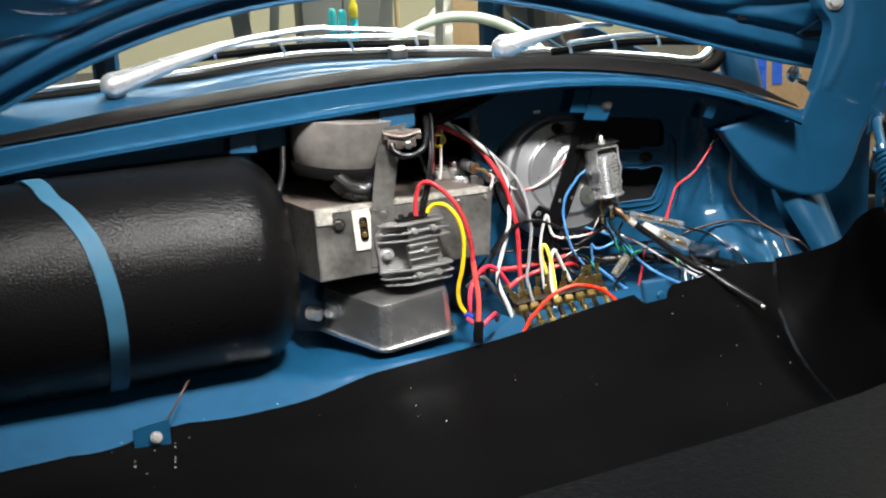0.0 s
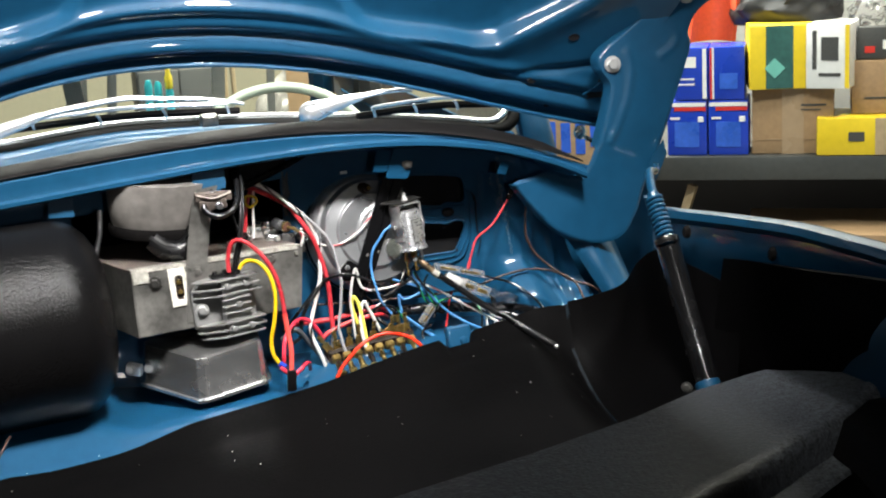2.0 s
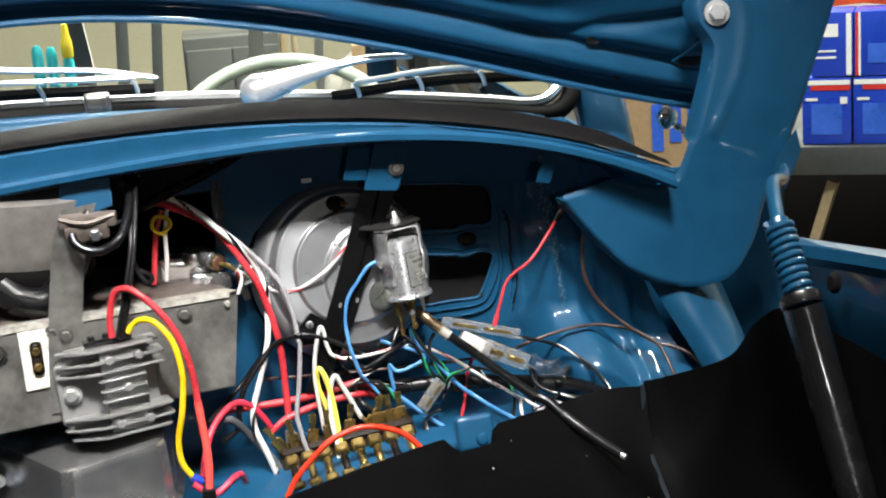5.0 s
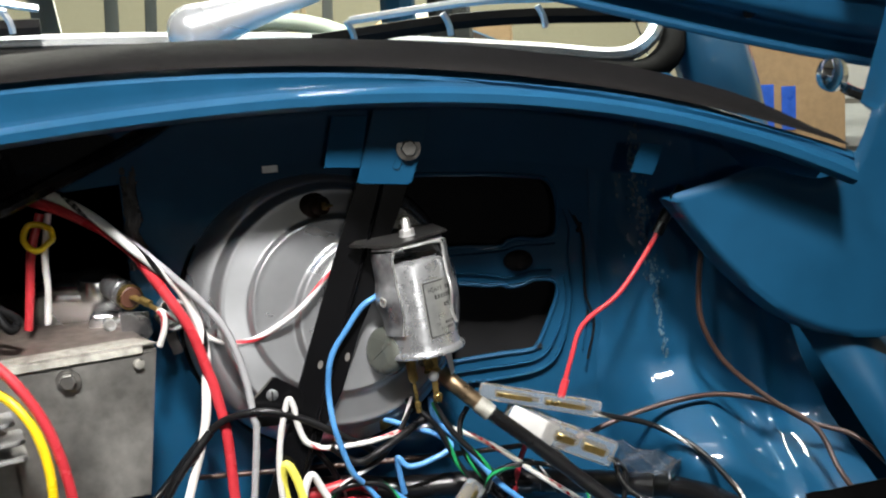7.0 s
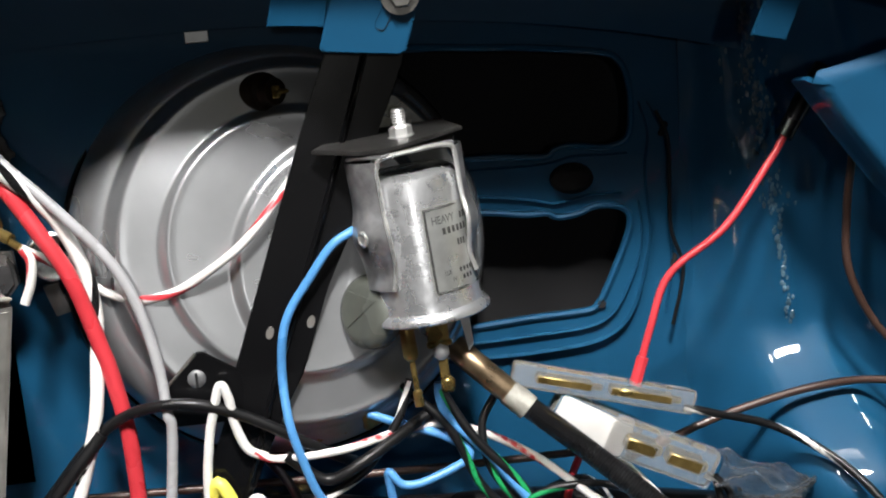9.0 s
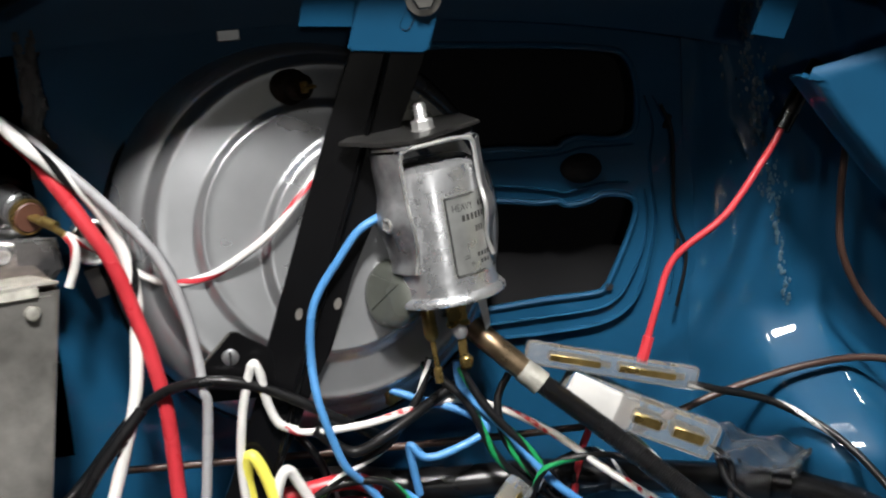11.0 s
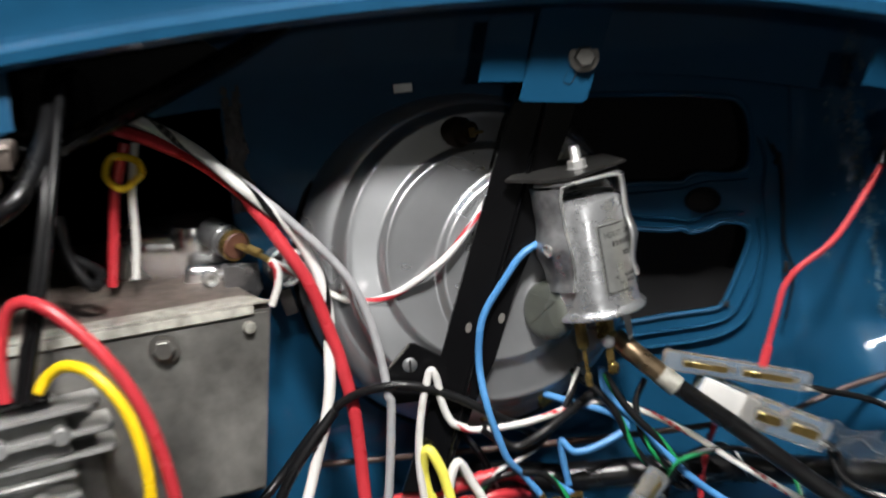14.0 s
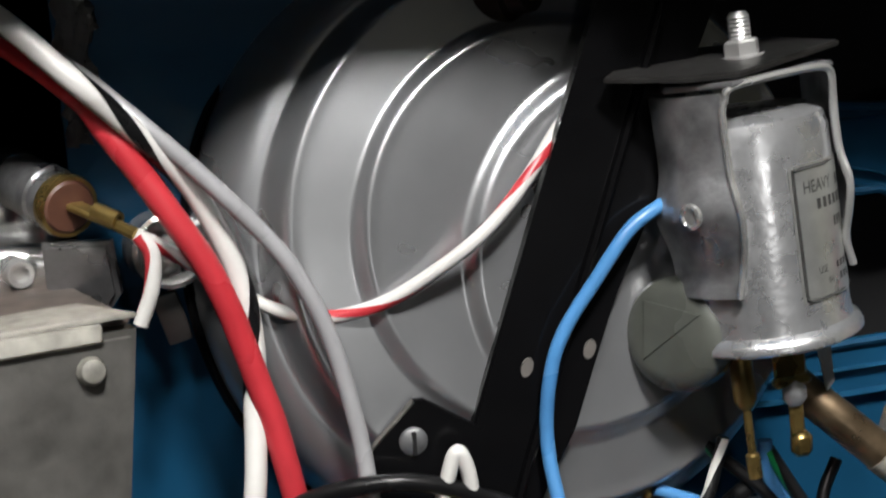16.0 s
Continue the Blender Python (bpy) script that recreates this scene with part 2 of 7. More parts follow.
def box(bm, size, m=Matrix(), bevel=0.0, seg=2):
    """A bevelled box of that size about the origin of m."""
    made = bmesh.ops.create_cube(bm, size=1)
    vs = made["verts"]
    for v in vs:
        v.co = Vector((v.co.x * size[0], v.co.y * size[1], v.co.z * size[2]))
    es = list({e for v in vs for e in v.link_edges})
    if bevel:
        out = bmesh.ops.bevel(bm, geom=es, offset=bevel, segments=seg, affect="EDGES", profile=0.6)
        vs = list({v for f in out["faces"] for v in f.verts} | {v for v in vs if v.is_valid})
    for v in vs:
        v.co = m @ v.co
    return vs


def lathe(bm, profile, m=Matrix(), seg=24, closed=True):
    """Turns (radius, height) pairs about the z of m."""
    rings = []
    for r, h in profile:
        if r < 1e-6:
            rings.append([bm.verts.new(m @ Vector((0, 0, h)))])
        else:
            rings.append([bm.verts.new(m @ Vector((r * math.cos(2 * math.pi * k / seg), r * math.sin(2 * math.pi * k / seg), h))) for k in range(seg)])
    for a, b in zip(rings, rings[1:]):
        for k in range(seg):
            q = [a[k % len(a)], a[(k + 1) % seg % len(a)], b[(k + 1) % seg % len(b)], b[k % len(b)]]
            q = list(dict.fromkeys(q))
            if len(q) > 2:
                bm.faces.new(q)


def smooth_line(pts, per=7):
    """A soft line through a few places."""
    p = [Vector(v) for v in pts]
    if len(p) < 3:
        return p
    p = [2 * p[0] - p[1], *p, 2 * p[-1] - p[-2]]
    out = []
    for a, b, c, d in zip(p, p[1:], p[2:], p[3:]):
        for k in range(per):
            t = k / per
            out.append(0.5 * (2 * b + (c - a) * t + (2 * a - 5 * b + 4 * c - d) * t * t + (3 * b - a - 3 * c + d) * t**3))
    return out + [p[-2]]


def tube(bm, pts, r, seg=8, per=7, flat=1.0, r_end=None, soft=True):
    """A round or flattened tube along a line, closed at its ends."""
    line = smooth_line(pts, per) if soft else [Vector(v) for v in pts]
    side, rings = None, []
    for i, p in enumerate(line):
        way = (line[min(i + 1, len(line) - 1)] - line[max(i - 1, 0)]).normalized()
        if side is None:
            side = way.cross(Vector((0, 0, 1)) if abs(way.z) < 0.9 else Vector((1, 0, 0)))
        side = (side - way * side.dot(way)).normalized()
        up = way.cross(side)
        rad = r if r_end is None else r + (r_end - r) * i / (len(line) - 1)
        rings.append([bm.verts.new(p + side * rad * math.cos(2 * math.pi * k / seg) + up * rad * flat * math.sin(2 * math.pi * k / seg)) for k in range(seg)])
    for a, b in zip(rings, rings[1:]):
        for k in range(seg):
            bm.faces.new((a[k], a[(k + 1) % seg], b[(k + 1) % seg], b[k]))
    bm.faces.new(rings[0][::-1])
    bm.faces.new(rings[-1])


def ribbon(bm, pts, across, thick, per=5):
    """A flat strip along a line, as wide as the vector across."""
    line, across = smooth_line(pts, per), Vector(across)
    rings = []
    for i, p in enumerate(line):
        way = (line[min(i + 1, len(line) - 1)] - line[max(i - 1, 0)]).normalized()
        out = way.cross(across).normalized() * thick / 2
        rings.append([bm.verts.new(p + across * f + out * g) for f, g in ((-0.5, -1), (0.5, -1), (0.5, 1), (-0.5, 1))])
    for a, b in zip(rings, rings[1:]):
        for k in range(4):
            bm.faces.new((a[k], a[(k + 1) % 4], b[(k + 1) % 4], b[k]))
    bm.faces.new(rings[0][::-1])
    bm.faces.new(rings[-1])


def rod(bm, a, b, r, seg=12, r2=None):
    a, b = Vector(a), Vector(b)
    tube(bm, [a, b], r, seg, soft=False, r_end=r2)


def plate(bm, outline, depth, bevel=0.0):
    """A flat outline of places, thickened along the vector depth."""
    depth = Vector(depth)
    a = [bm.verts.new(Vector(p)) for p in outline]
    b = [bm.verts.new(Vector(p) + depth) for p in outline]
    fs = [bm.faces.new(a[::-1]), bm.faces.new(b)]
    for k in range(len(a)):
        fs.append(bm.faces.new((a[k], a[(k + 1) % len(a)], b[(k + 1) % len(a)], b[k])))
    if bevel:
        es = [e for e in bm.edges if all(v in a for v in e.verts) or all(v in b for v in e.verts)]
        bmesh.ops.bevel(bm, geom=es, offset=bevel, segments=2, affect="EDGES")


def sheet(bm, place, nu, nv, thick=0.0):
    """A surface place(u, v) for u, v from 0 to 1, thickened downwards along its normals."""
    top = [[Vector(place(i / nu, j / nv)) for j in range(nv + 1)] for i in range(nu + 1)]
    a = [[bm.verts.new(p) for p in row] for row in top]
    for i in range(nu):
        for j in range(nv):
            bm.faces.new((a[i][j], a[i + 1][j], a[i + 1][j + 1], a[i][j + 1]))
    if thick:
        b = []
        for i in range(nu + 1):
            row = []
            for j in range(nv + 1):
                du = top[min(i + 1, nu)][j] - top[max(i - 1, 0)][j]
                dv = top[i][min(j + 1, nv)] - top[i][max(j - 1, 0)]
                row.append(bm.verts.new(top[i][j] - du.cross(dv).normalized() * thick))
            b.append(row)
        for i in range(nu):
            for j in range(nv):
                bm.faces.new((b[i][j], b[i][j + 1], b[i + 1][j + 1], b[i + 1][j]))
        for i in range(nu):
            bm.faces.new((a[i][0], b[i][0], b[i + 1][0], a[i + 1][0]))
            bm.faces.new((a[i][nv], a[i + 1][nv], b[i + 1][nv], b[i][nv]))
        for j in range(nv):
            bm.faces.new((a[0][j], a[0][j + 1], b[0][j + 1], b[0][j]))
            bm.faces.new((a[nu][j], b[nu][j], b[nu][j + 1], a[nu][j + 1]))


def step(a, b, x):
    t = min(1, max(0, (x - a) / (b - a)))
    return t * t * (3 - 2 * t)


def bolt(name, at, ahead, r, parent, mat=TIN, washer=True):
    """A hexagon bolt head with its washer, facing along ahead."""
    bm = bmesh.new()
    q = Vector(ahead).to_track_quat("Z", "Y").to_matrix().to_4x4()
    m = Matrix.Translation(at) @ q
    if washer:
        lathe(bm, [(0, 0), (r * 1.45, 0), (r * 1.45, r * 0.25), (0, r * 0.25)], m, 20)
    lathe(bm, [(0, 0), (r, 0), (r, r * 0.85), (r * 0.85, r), (0, r)], m, 6)
    return part(name, bm, mat, parent, "", True, 25)


def hole_panel(name, outline, holes, m, thick, mat, parent, label=""):
    """A flat sheet in the x, y plane of m, with openings cut through it."""
    cu = bpy.data.curves.new(name, "CURVE")
    cu.dimensions, cu.fill_mode, cu.extrude, cu.resolution_u = "2D", "BOTH", thick / 2, 4
    for pts in (outline, *holes):
        sp = cu.splines.new("POLY")
        sp.points.add(len(pts) - 1)
        for p, (x, y) in zip(sp.points, pts):
            p.co = (x, y, 0, 1)
        sp.use_cyclic_u = True
    tmp = new("cutting", cu)
    bpy.context.view_layer.update()
    me = bpy.data.meshes.new_from_object(tmp.evaluated_get(bpy.context.evaluated_depsgraph_get()))
    bpy.data.objects.remove(tmp)
    bm = bmesh.new()
    bm.from_mesh(me)
    bpy.data.meshes.remove(me)
    bmesh.ops.remove_doubles(bm, verts=bm.verts, dist=1e-6)
    bm.transform(m)
    return part(name, bm, mat, parent, label, False)


def rounded(x0, y0, x1, y1, r, per=5):
    """The outline of a rectangle with round corners."""
    out = []
    for cx, cy, a in ((x1 - r, y1 - r, 0), (x0 + r, y1 - r, 90), (x0 + r, y0 + r, 180), (x1 - r, y0 + r, 270)):
        for k in range(per + 1):
            t = radians(a + 90 * k / per)
            out.append((cx + r * math.cos(t), cy + r * math.sin(t)))
    return out


# ---------------------------------------------------------------- the garage
bm = bmesh.new()
box(bm, (9, 11, 0.1), Matrix.Translation((0.5, 1.0, -0.05)))
whole("floor", bm, CONCRETE, "grey concrete garage floor", "floor", kind="structure", smooth=False)
bm = bmesh.new()
box(bm, (9, 11, 0.1), Matrix.Translation((0.5, 1.0, 2.75)))
whole("ceiling", bm, CEIL, "pale garage ceiling", "ceiling", kind="structure", smooth=False)
# south and west walls are unseen, kept dark to cut bounce into the bay
for nm, size, at in (("wall_north", (9, 0.1, 2.7), (0.5, 6.45, 1.35)), ("wall_south", (9, 0.1, 2.7), (0.5, -4.45, 1.35)),
                     ("wall_east", (0.1, 10.8, 2.7), (4.95, 1.0, 1.35)), ("wall_west", (0.1, 10.8, 2.7), (-3.95, 1.0, 1.35))):
    bm = bmesh.new()
    box(bm, size, Matrix.Translation(at))
    far = nm in ("wall_north", "wall_east")
    whole(nm, bm, PLASTER if far else BOUNCE_CUT, "beige painted garage wall" if far else "unseen wall darkened to cut bounce light", "wall", kind="structure", smooth=False)

# ---------------------------------------------------------------- the car
car = thing("car", (0, 0.9, 0), "blue classic car with its front bonnet open", "car")


def lip_y(x):
    return 0.365 - 0.10 * x * x


def lip_low(x):
    x = max(-0.62, min(0.48, x))
    return 0.8064 + 0.0838 * x - 0.1068 * x**2 - 0.5137 * x**3 - 0.7595 * x**4 if x > -0.41 else 0.768 + 0.16 * (x + 0.41)


def lip_top(x):
    x = max(-0.62, min(0.48, x))
    return 0.8353 + 0.0428 * x - 0.2434 * x**2 - 0.3874 * x**3 - 0.1522 * x**4 if x > -0.41 else 0.80 + 0.12 * (x + 0.41)


def seal_top(x):
    return lip_top(x) + 0.0015 + 0.005 * step(0.45, 0.3, abs(x - 0.02))


def trim_z(x):
    return 0.848 - 0.17 * x * x - 0.038 * x - 0.0098 * step(-0.08, -0.24, x) + 0.003 * step(-0.32, -0.44, x)


# the scuttle's front edge: a rolled lip, the blue band and the sheet that runs back to the windscreen
bm = bmesh.new()


def scuttle(u, v):
    x = -0.50 + 0.925 * u
    y, a, b, c = lip_y(x), lip_low(x), lip_top(x), trim_z(x)
    fall = step(0.355, 0.41, x)
    prof = [(0.068, a - 0.035), (0.068, a + 0.006), (0.012, a - 0.0015), (0.002, a - 0.001), (-0.004, a + 0.002), (-0.004, a + 0.006), (0.000, a + 0.0085),
            (0.0005, a + 0.011), (0.0, b - 0.004), (0.003, b - 0.001), (0.02, b + 0.002 - 0.006 * fall), (0.05, (b + c) / 2 - 0.006 - 0.03 * fall), (0.132 + 0.10 * x * x, c - 0.009 - 0.07 * fall)]
    k = v * (len(prof) - 1)
    i = min(int(k), len(prof) - 2)
    f = k - i
    p = [prof[i][n] * (1 - f) + prof[i + 1][n] * f for n in (0, 1)]
    return x, y + p[0], p[1]


sheet(bm, scuttle, 70, 24, 0.0015)
part("scuttle", bm, PAINT, car, "glossy blue scuttle edge above the luggage bay")

bm = bmesh.new()


def seal(u, v):
    x = -0.50 + 0.922 * u
    y, b, s = lip_y(x), lip_top(x), seal_top(x)
    end = step(1.0, 0.955, u)
    t = v * 2 * math.pi
    w = 0.5 - 0.5 * math.cos(t)
    back = 0.026 * w
    top = b + 0.001 + (s - b + 0.004) * (0.5 - 0.5 * math.cos(t * 1.0)) ** 0.55 * (1 if t < math.pi else 0.55) * (0.35 + 0.65 * end)
    return x, y - 0.001 + back * (0.5 + 0.5 * end), top


sheet(bm, seal, 80, 16)
part("bonnet_seal", bm, RUBBER, car, "black rubber bonnet seal")

# windscreen: rubber, bright trim, glass
bm = bmesh.new()
half, far_half = 0.382, 0.470


def screen_line(grow):
    pts = []
    w, o = half + grow, far_half + grow
    for k in range(25):
        x = -o + 0.03 + (o + w - 0.06) * k / 24
        pts.append((x, 0.50 - grow * 0.3, trim_z(x) - 0.002 - grow))
    e = pts[-1][2]
    pts += [(w - 0.012, 0.503, e + 0.004), (w, 0.515, e + 0.018), (w - 0.004, 0.545, e + 0.05), (w - 0.035, 0.775, e + 0.31)]
    e = pts[0][2]
    return [(-o + 0.035, 0.775, e + 0.31), (-o + 0.004, 0.545, e + 0.05), (-o, 0.515, e + 0.018), (-o + 0.012, 0.503, e + 0.004)] + pts


tube(bm, screen_line(0.0), 0.0048, 8, 3)
part("windscreen_trim", bm, BRIGHT_TRIM, car, "bright windscreen trim")
bm = bmesh.new()
tube(bm, screen_line(0.0095), 0.0080, 10, 3)
part("windscreen_rubber", bm, RUBBER, car, "black windscreen rubber")
bm = bmesh.new()


def pane(u, v):
    x = -far_half + 0.006 + (half + far_half - 0.012) * u
    return x * (1 - 0.09 * v), 0.507 + 0.30 * v, trim_z(x) - 0.004 + 0.34 * v


sheet(bm, pane, 24, 4, 0.003)
glass = part("windscreen_pane", bm, GLASS, car, "clear curved windscreen glass")
glass.visible_shadow = False
for s, o in ((-1, 0.088), (1, 0)):
    bm = bmesh.new()
    tube(bm, [(s * (0.420 + o), 0.49, 0.74), (s * (0.412 + o), 0.545, 0.84), (s * (0.385 + o), 0.82, 1.12), (s * (0.37 + o), 1.08, 1.21)], 0.022, 10)
    part("windscreen_pillar", bm, PAINT, car)
bm = bmesh.new()
sheet(bm, lambda u, v: (-0.50 + 0.92 * u, 1.06 + 1.07 * v, 1.2 + 0.05 * math.sin(math.pi * v) - 0.05 * (2 * u - 1) ** 2), 12, 10, 0.02)
part("roof", bm, PAINT, car)
bm = bmesh.new()
sheet(bm, lambda u, v: (-0.46 + 0.92 * u, 0.52 + 0.2 * v, trim_z(-0.46 + 0.92 * u) - 0.055 - 0.01 * v), 12, 4, 0.01)
part("dashboard_top", bm, PAINT, car)

# steering wheel with its hub and two spokes
wheel = part("steering_wheel", (lambda b: (tube(b, [(0.175 + 0.155 * math.cos(a), 1.02 + 0.155 * 0.5 * math.sin(a), 0.672 + 0.155 * 0.866 * math.sin(a)) for a in [2 * math.pi * k / 24 for k in range(25)]], 0.0085, 10, 2), b)[1])(bmesh.new()), CREAM, car, "cream steering wheel rim")
bm = bmesh.new()
lathe(bm, [(0, 0.02), (0.03, 0.015), (0.045, 0), (0.03, -0.03), (0, -0.03)], pose(0.175, 1.02, 0.672, 60))
part("hub", bm, CREAM, wheel)
for s in (-1, 1):
    bm = bmesh.new()
    tube(bm, [(0.175 + s * 0.03, 1.02, 0.677), (0.175 + s * 0.08, 1.015, 0.684), (0.175 + s * 0.15, 1.02, 0.672)], 0.008, 8, 5, 0.5)
    part("spoke", bm, CREAM, wheel)

for s in (-0.21, 0.21):
    bm = bmesh.new()
    box(bm, (0.36, 0.11, 0.5), pose(s, 1.45, 0.43, -12), 0.04, 4)
    part("front_seat", bm, SEAT, car, "dark vinyl front seat back")
for s in (-1, 1):
    bm = bmesh.new()
    tube(bm, [(s * 0.40, 1.75, 1.2), (s * 0.44, 1.76, 1.0), (s * 0.46, 1.75, 0.7)], 0.03, 8)
    part("door_pillar", bm, SEAT, car)
for x, lean, wide in ((0.18, 0.03, 0.014), (-0.12, -0.04, 0.02), (0.305, 0.02, 0.008)):
    bm = bmesh.new()
    ribbon(bm, [(x, 2.15, 0.54), (x + lean * 0.4, 2.15, 0.72), (x + lean, 2.13, 0.95), (x + lean * 1.2, 2.08, 1.20)], (wide * 2, 0, 0), 0.02)
    part("rear_window_post", bm, PALE_WALL, car, "grey post of the rear window")

# wipers: a pivot cap, a tapered arm and a blade carrier
for body, tip, blade in (([(-0.3000, 0.455, 0.8350), (-0.2839, 0.457, 0.8393), (-0.2626, 0.459, 0.8459), (-0.2321, 0.461, 0.8544), (-0.2015, 0.463, 0.8624), (-0.1798, 0.465, 0.8692)],
                          [(-0.1900, 0.466, 0.8668), (-0.1585, 0.466, 0.8730), (-0.1279, 0.466, 0.8765), (-0.0972, 0.466, 0.8800), (-0.0758, 0.466, 0.8806), (-0.0546, 0.466, 0.8782), (0.0057, 0.466, 0.8725), (0.0488, 0.466, 0.8636)], (-0.221, 0.046, 0.8573)),
                         ([(0.1237, 0.460, 0.8463), (0.1400, 0.460, 0.8507), (0.1622, 0.460, 0.8563), (0.1880, 0.460, 0.8612)], [(0.1800, 0.460, 0.8600), (0.2071, 0.460, 0.8640), (0.2329, 0.460, 0.8648), (0.2490, 0.460, 0.8632)], (0.185, 0.370, 0.8379))):
    bm = bmesh.new()
    tube(bm, body, 0.0150, 16, 6, 0.95, 0.0048)
    tube(bm, tip, 0.0046, 10, 6, 0.8, 0.0026)
    wip = part("wiper_arm", bm, WIPER, car, "silver windscreen wiper arm")
    bm = bmesh.new()
    a = Vector(body[0])
    lathe(bm, [(0, 0.014), (0.006, 0.013), (0.0115, 0.008), (0.013, 0), (0.013, -0.012), (0.010, -0.024), (0, -0.024)], frame_of(a, (0.25, 1, -0.55)) @ pose(0, 0, 0, 90), 20)
    part("pivot_cap", bm, WIPER, wip)
    bm = bmesh.new()
    x0, x1, z0 = blade
    tube(bm, [(x0, 0.488, z0 - 0.004), ((x0 + x1) / 2, 0.488, z0 + 0.001), (x1, 0.488, z0 - 0.004)], 0.0030, 6, 8, 1.6)
    part("blade_rubber", bm, RUBBER, wip)
    for f in (0.12, 0.4, 0.68, 0.95):
        bm = bmesh.new()
        x = x0 + (x1 - x0) * f
        by = 0.488
        tube(bm, [(x, by - 0.003, z0 - 0.006), (x - 0.001, by - 0.004, z0), (x - 0.004, by - 0.004, z0 + 0.006)], 0.0019, 6, 4)
        part("blade_claw", bm, WIPER, wip)
    bm = bmesh.new()
    tube(bm, [(x0 + 0.02, 0.484, z0 + 0.006), ((x0 + x1) / 2, 0.480, z0 + 0.011), (x1 - 0.015, 0.484, z0 + 0.006)], 0.0024, 6, 6)
    part("blade_carrier", bm, WIPER, wip)

# washer nozzle in the middle of the scuttle
bm = bmesh.new()
box(bm, (0.019, 0.014, 0.013), pose(0.004, 0.434, 0.8525, 6, 0, 8), 0.0022, 3)
box(bm, (0.014, 0.004, 0.008), pose(0.004, 0.4265, 0.853, 6, 0, 8), 0.0012, 2)
part("washer_nozzle", bm, STEEL, car, "dull metal washer nozzle")


# bonnet, raised: pressed inner panel with its beads
def hood_edge(x):
    return 0.917 - 0.55 * x * x + 0.88 * (-0.0045 - 0.062 * x - 0.10 * x * x + 0.36 * x**3 + 0.55 * x**4)


def hood_frame(x):
    """How far above its edge the inner frame's bead runs."""
    a = abs(x - 0.01)
    return 0.078 - 0.010 * math.exp(-(((a - 0.20) / 0.06) ** 2)) + 1.15 * max(0, a - 0.335) ** 1.15 + 0.012 * step(0.3, 0.36, a)


def bonnet_at(x, s):
    h = 0.005 * math.exp(-(((s - 0.026) / 0.008) ** 2)) - 0.010 * math.exp(-(((s - 0.009) / 0.006) ** 2))
    h += 0.004 * math.exp(-(((s - 0.057) / 0.008) ** 2)) - 0.004 * math.exp(-(((s - 0.042) / 0.004) ** 2))
    r = hood_frame(x)
    wide = 0.010 + 0.018 * step(0.30, 0.40, abs(x))
    h += 0.007 * math.exp(-(((s - r) / wide) ** 2))
    lobe = step(0.150, 0.172, abs(x - 0.02) + 0.8 * (s - 0.08))
    h -= (0.004 + 0.014 * lobe) * step(r + 0.001, r + 0.004 + 0.6 * wide, s)
    h -= 0.005 * math.exp(-(((s - 0.4 * r - 0.01) / 0.006) ** 2)) * step(0.30, 0.34, abs(x))
    y = 0.447 - 0.36 * s - h * 0.88 - 0.10 * s * s + 0.04 * x * x
    z = hood_edge(x) + 0.88 * s - h * 0.45 - 0.08 * s * s
    return Vector((x, y, z))


def bonnet(u, v):
    s = 0.95 * v**1.9
    x = (2 * u - 1) * (0.495 + 0.12 * step(0.0, 0.35, s) - 0.2 * step(0.4, 1.1, s))
    p = bonnet_at(x, s)
    if v < 0.012:
        p += Vector((0, 0.012, 0.006))
    return p


bm = bmesh.new()
sheet(bm, bonnet, 330, 260, 0.0015)
hood = part("bonnet", bm, PAINT, car, "raised blue bonnet with a pressed inner panel")
bm = bmesh.new()
tube(bm, [(x, 0.447 + 0.04 * x * x, hood_edge(x) + 0.001) for x in [-0.495 + 0.0495 * k for k in range(21)]], 0.0026, 8, 2)
part("edge_roll", bm, PAINT, hood)
for x, s, w, h in ((0.437, 0.121, 0.0068, 0.0042), (0.391, 0.048, 0.006, 0.0036), (0.412, 0.018, 0.0034, 0.0028), (0.491, 0.208, 0.0075, 0.0045)):
    bm = bmesh.new()
    lathe(bm, [(0, 0), (0.9, 0), (1, 0.0006), (1, -0.002), (0, -0.002)], frame_of(bonnet_at(x, s) + Vector((0, -0.0004, -0.0002)), (0, 0.88, 0.45)) @ pose(0, 0, 0, 90) @ Matrix.Diagonal((w, h, 1, 1)), 16)
    part("drain_hole", bm, SHADE_BLACK, hood)
bm = bmesh.new()
plate(bm, [bonnet_at(x, s) + Vector((0, -0.003, -0.001)) for x, s in ((0.458, 0.042), (0.462, 0.038), (0.487, 0.046), (0.490, 0.052), (0.488, 0.078), (0.484, 0.080))], (0, 0.001, 0.0005))
part("corner_opening", bm, SHADE_BLACK, hood)
bm = bmesh.new()
tube(bm, [bonnet_at(x, s) + Vector((0, -0.003, -0.001)) for x, s in ((0.457, 0.041), (0.475, 0.040), (0.490, 0.049), (0.489, 0.079), (0.472, 0.062), (0.457, 0.041))], 0.0016, 6, 4)
part("opening_rim", bm, PAINT, hood)

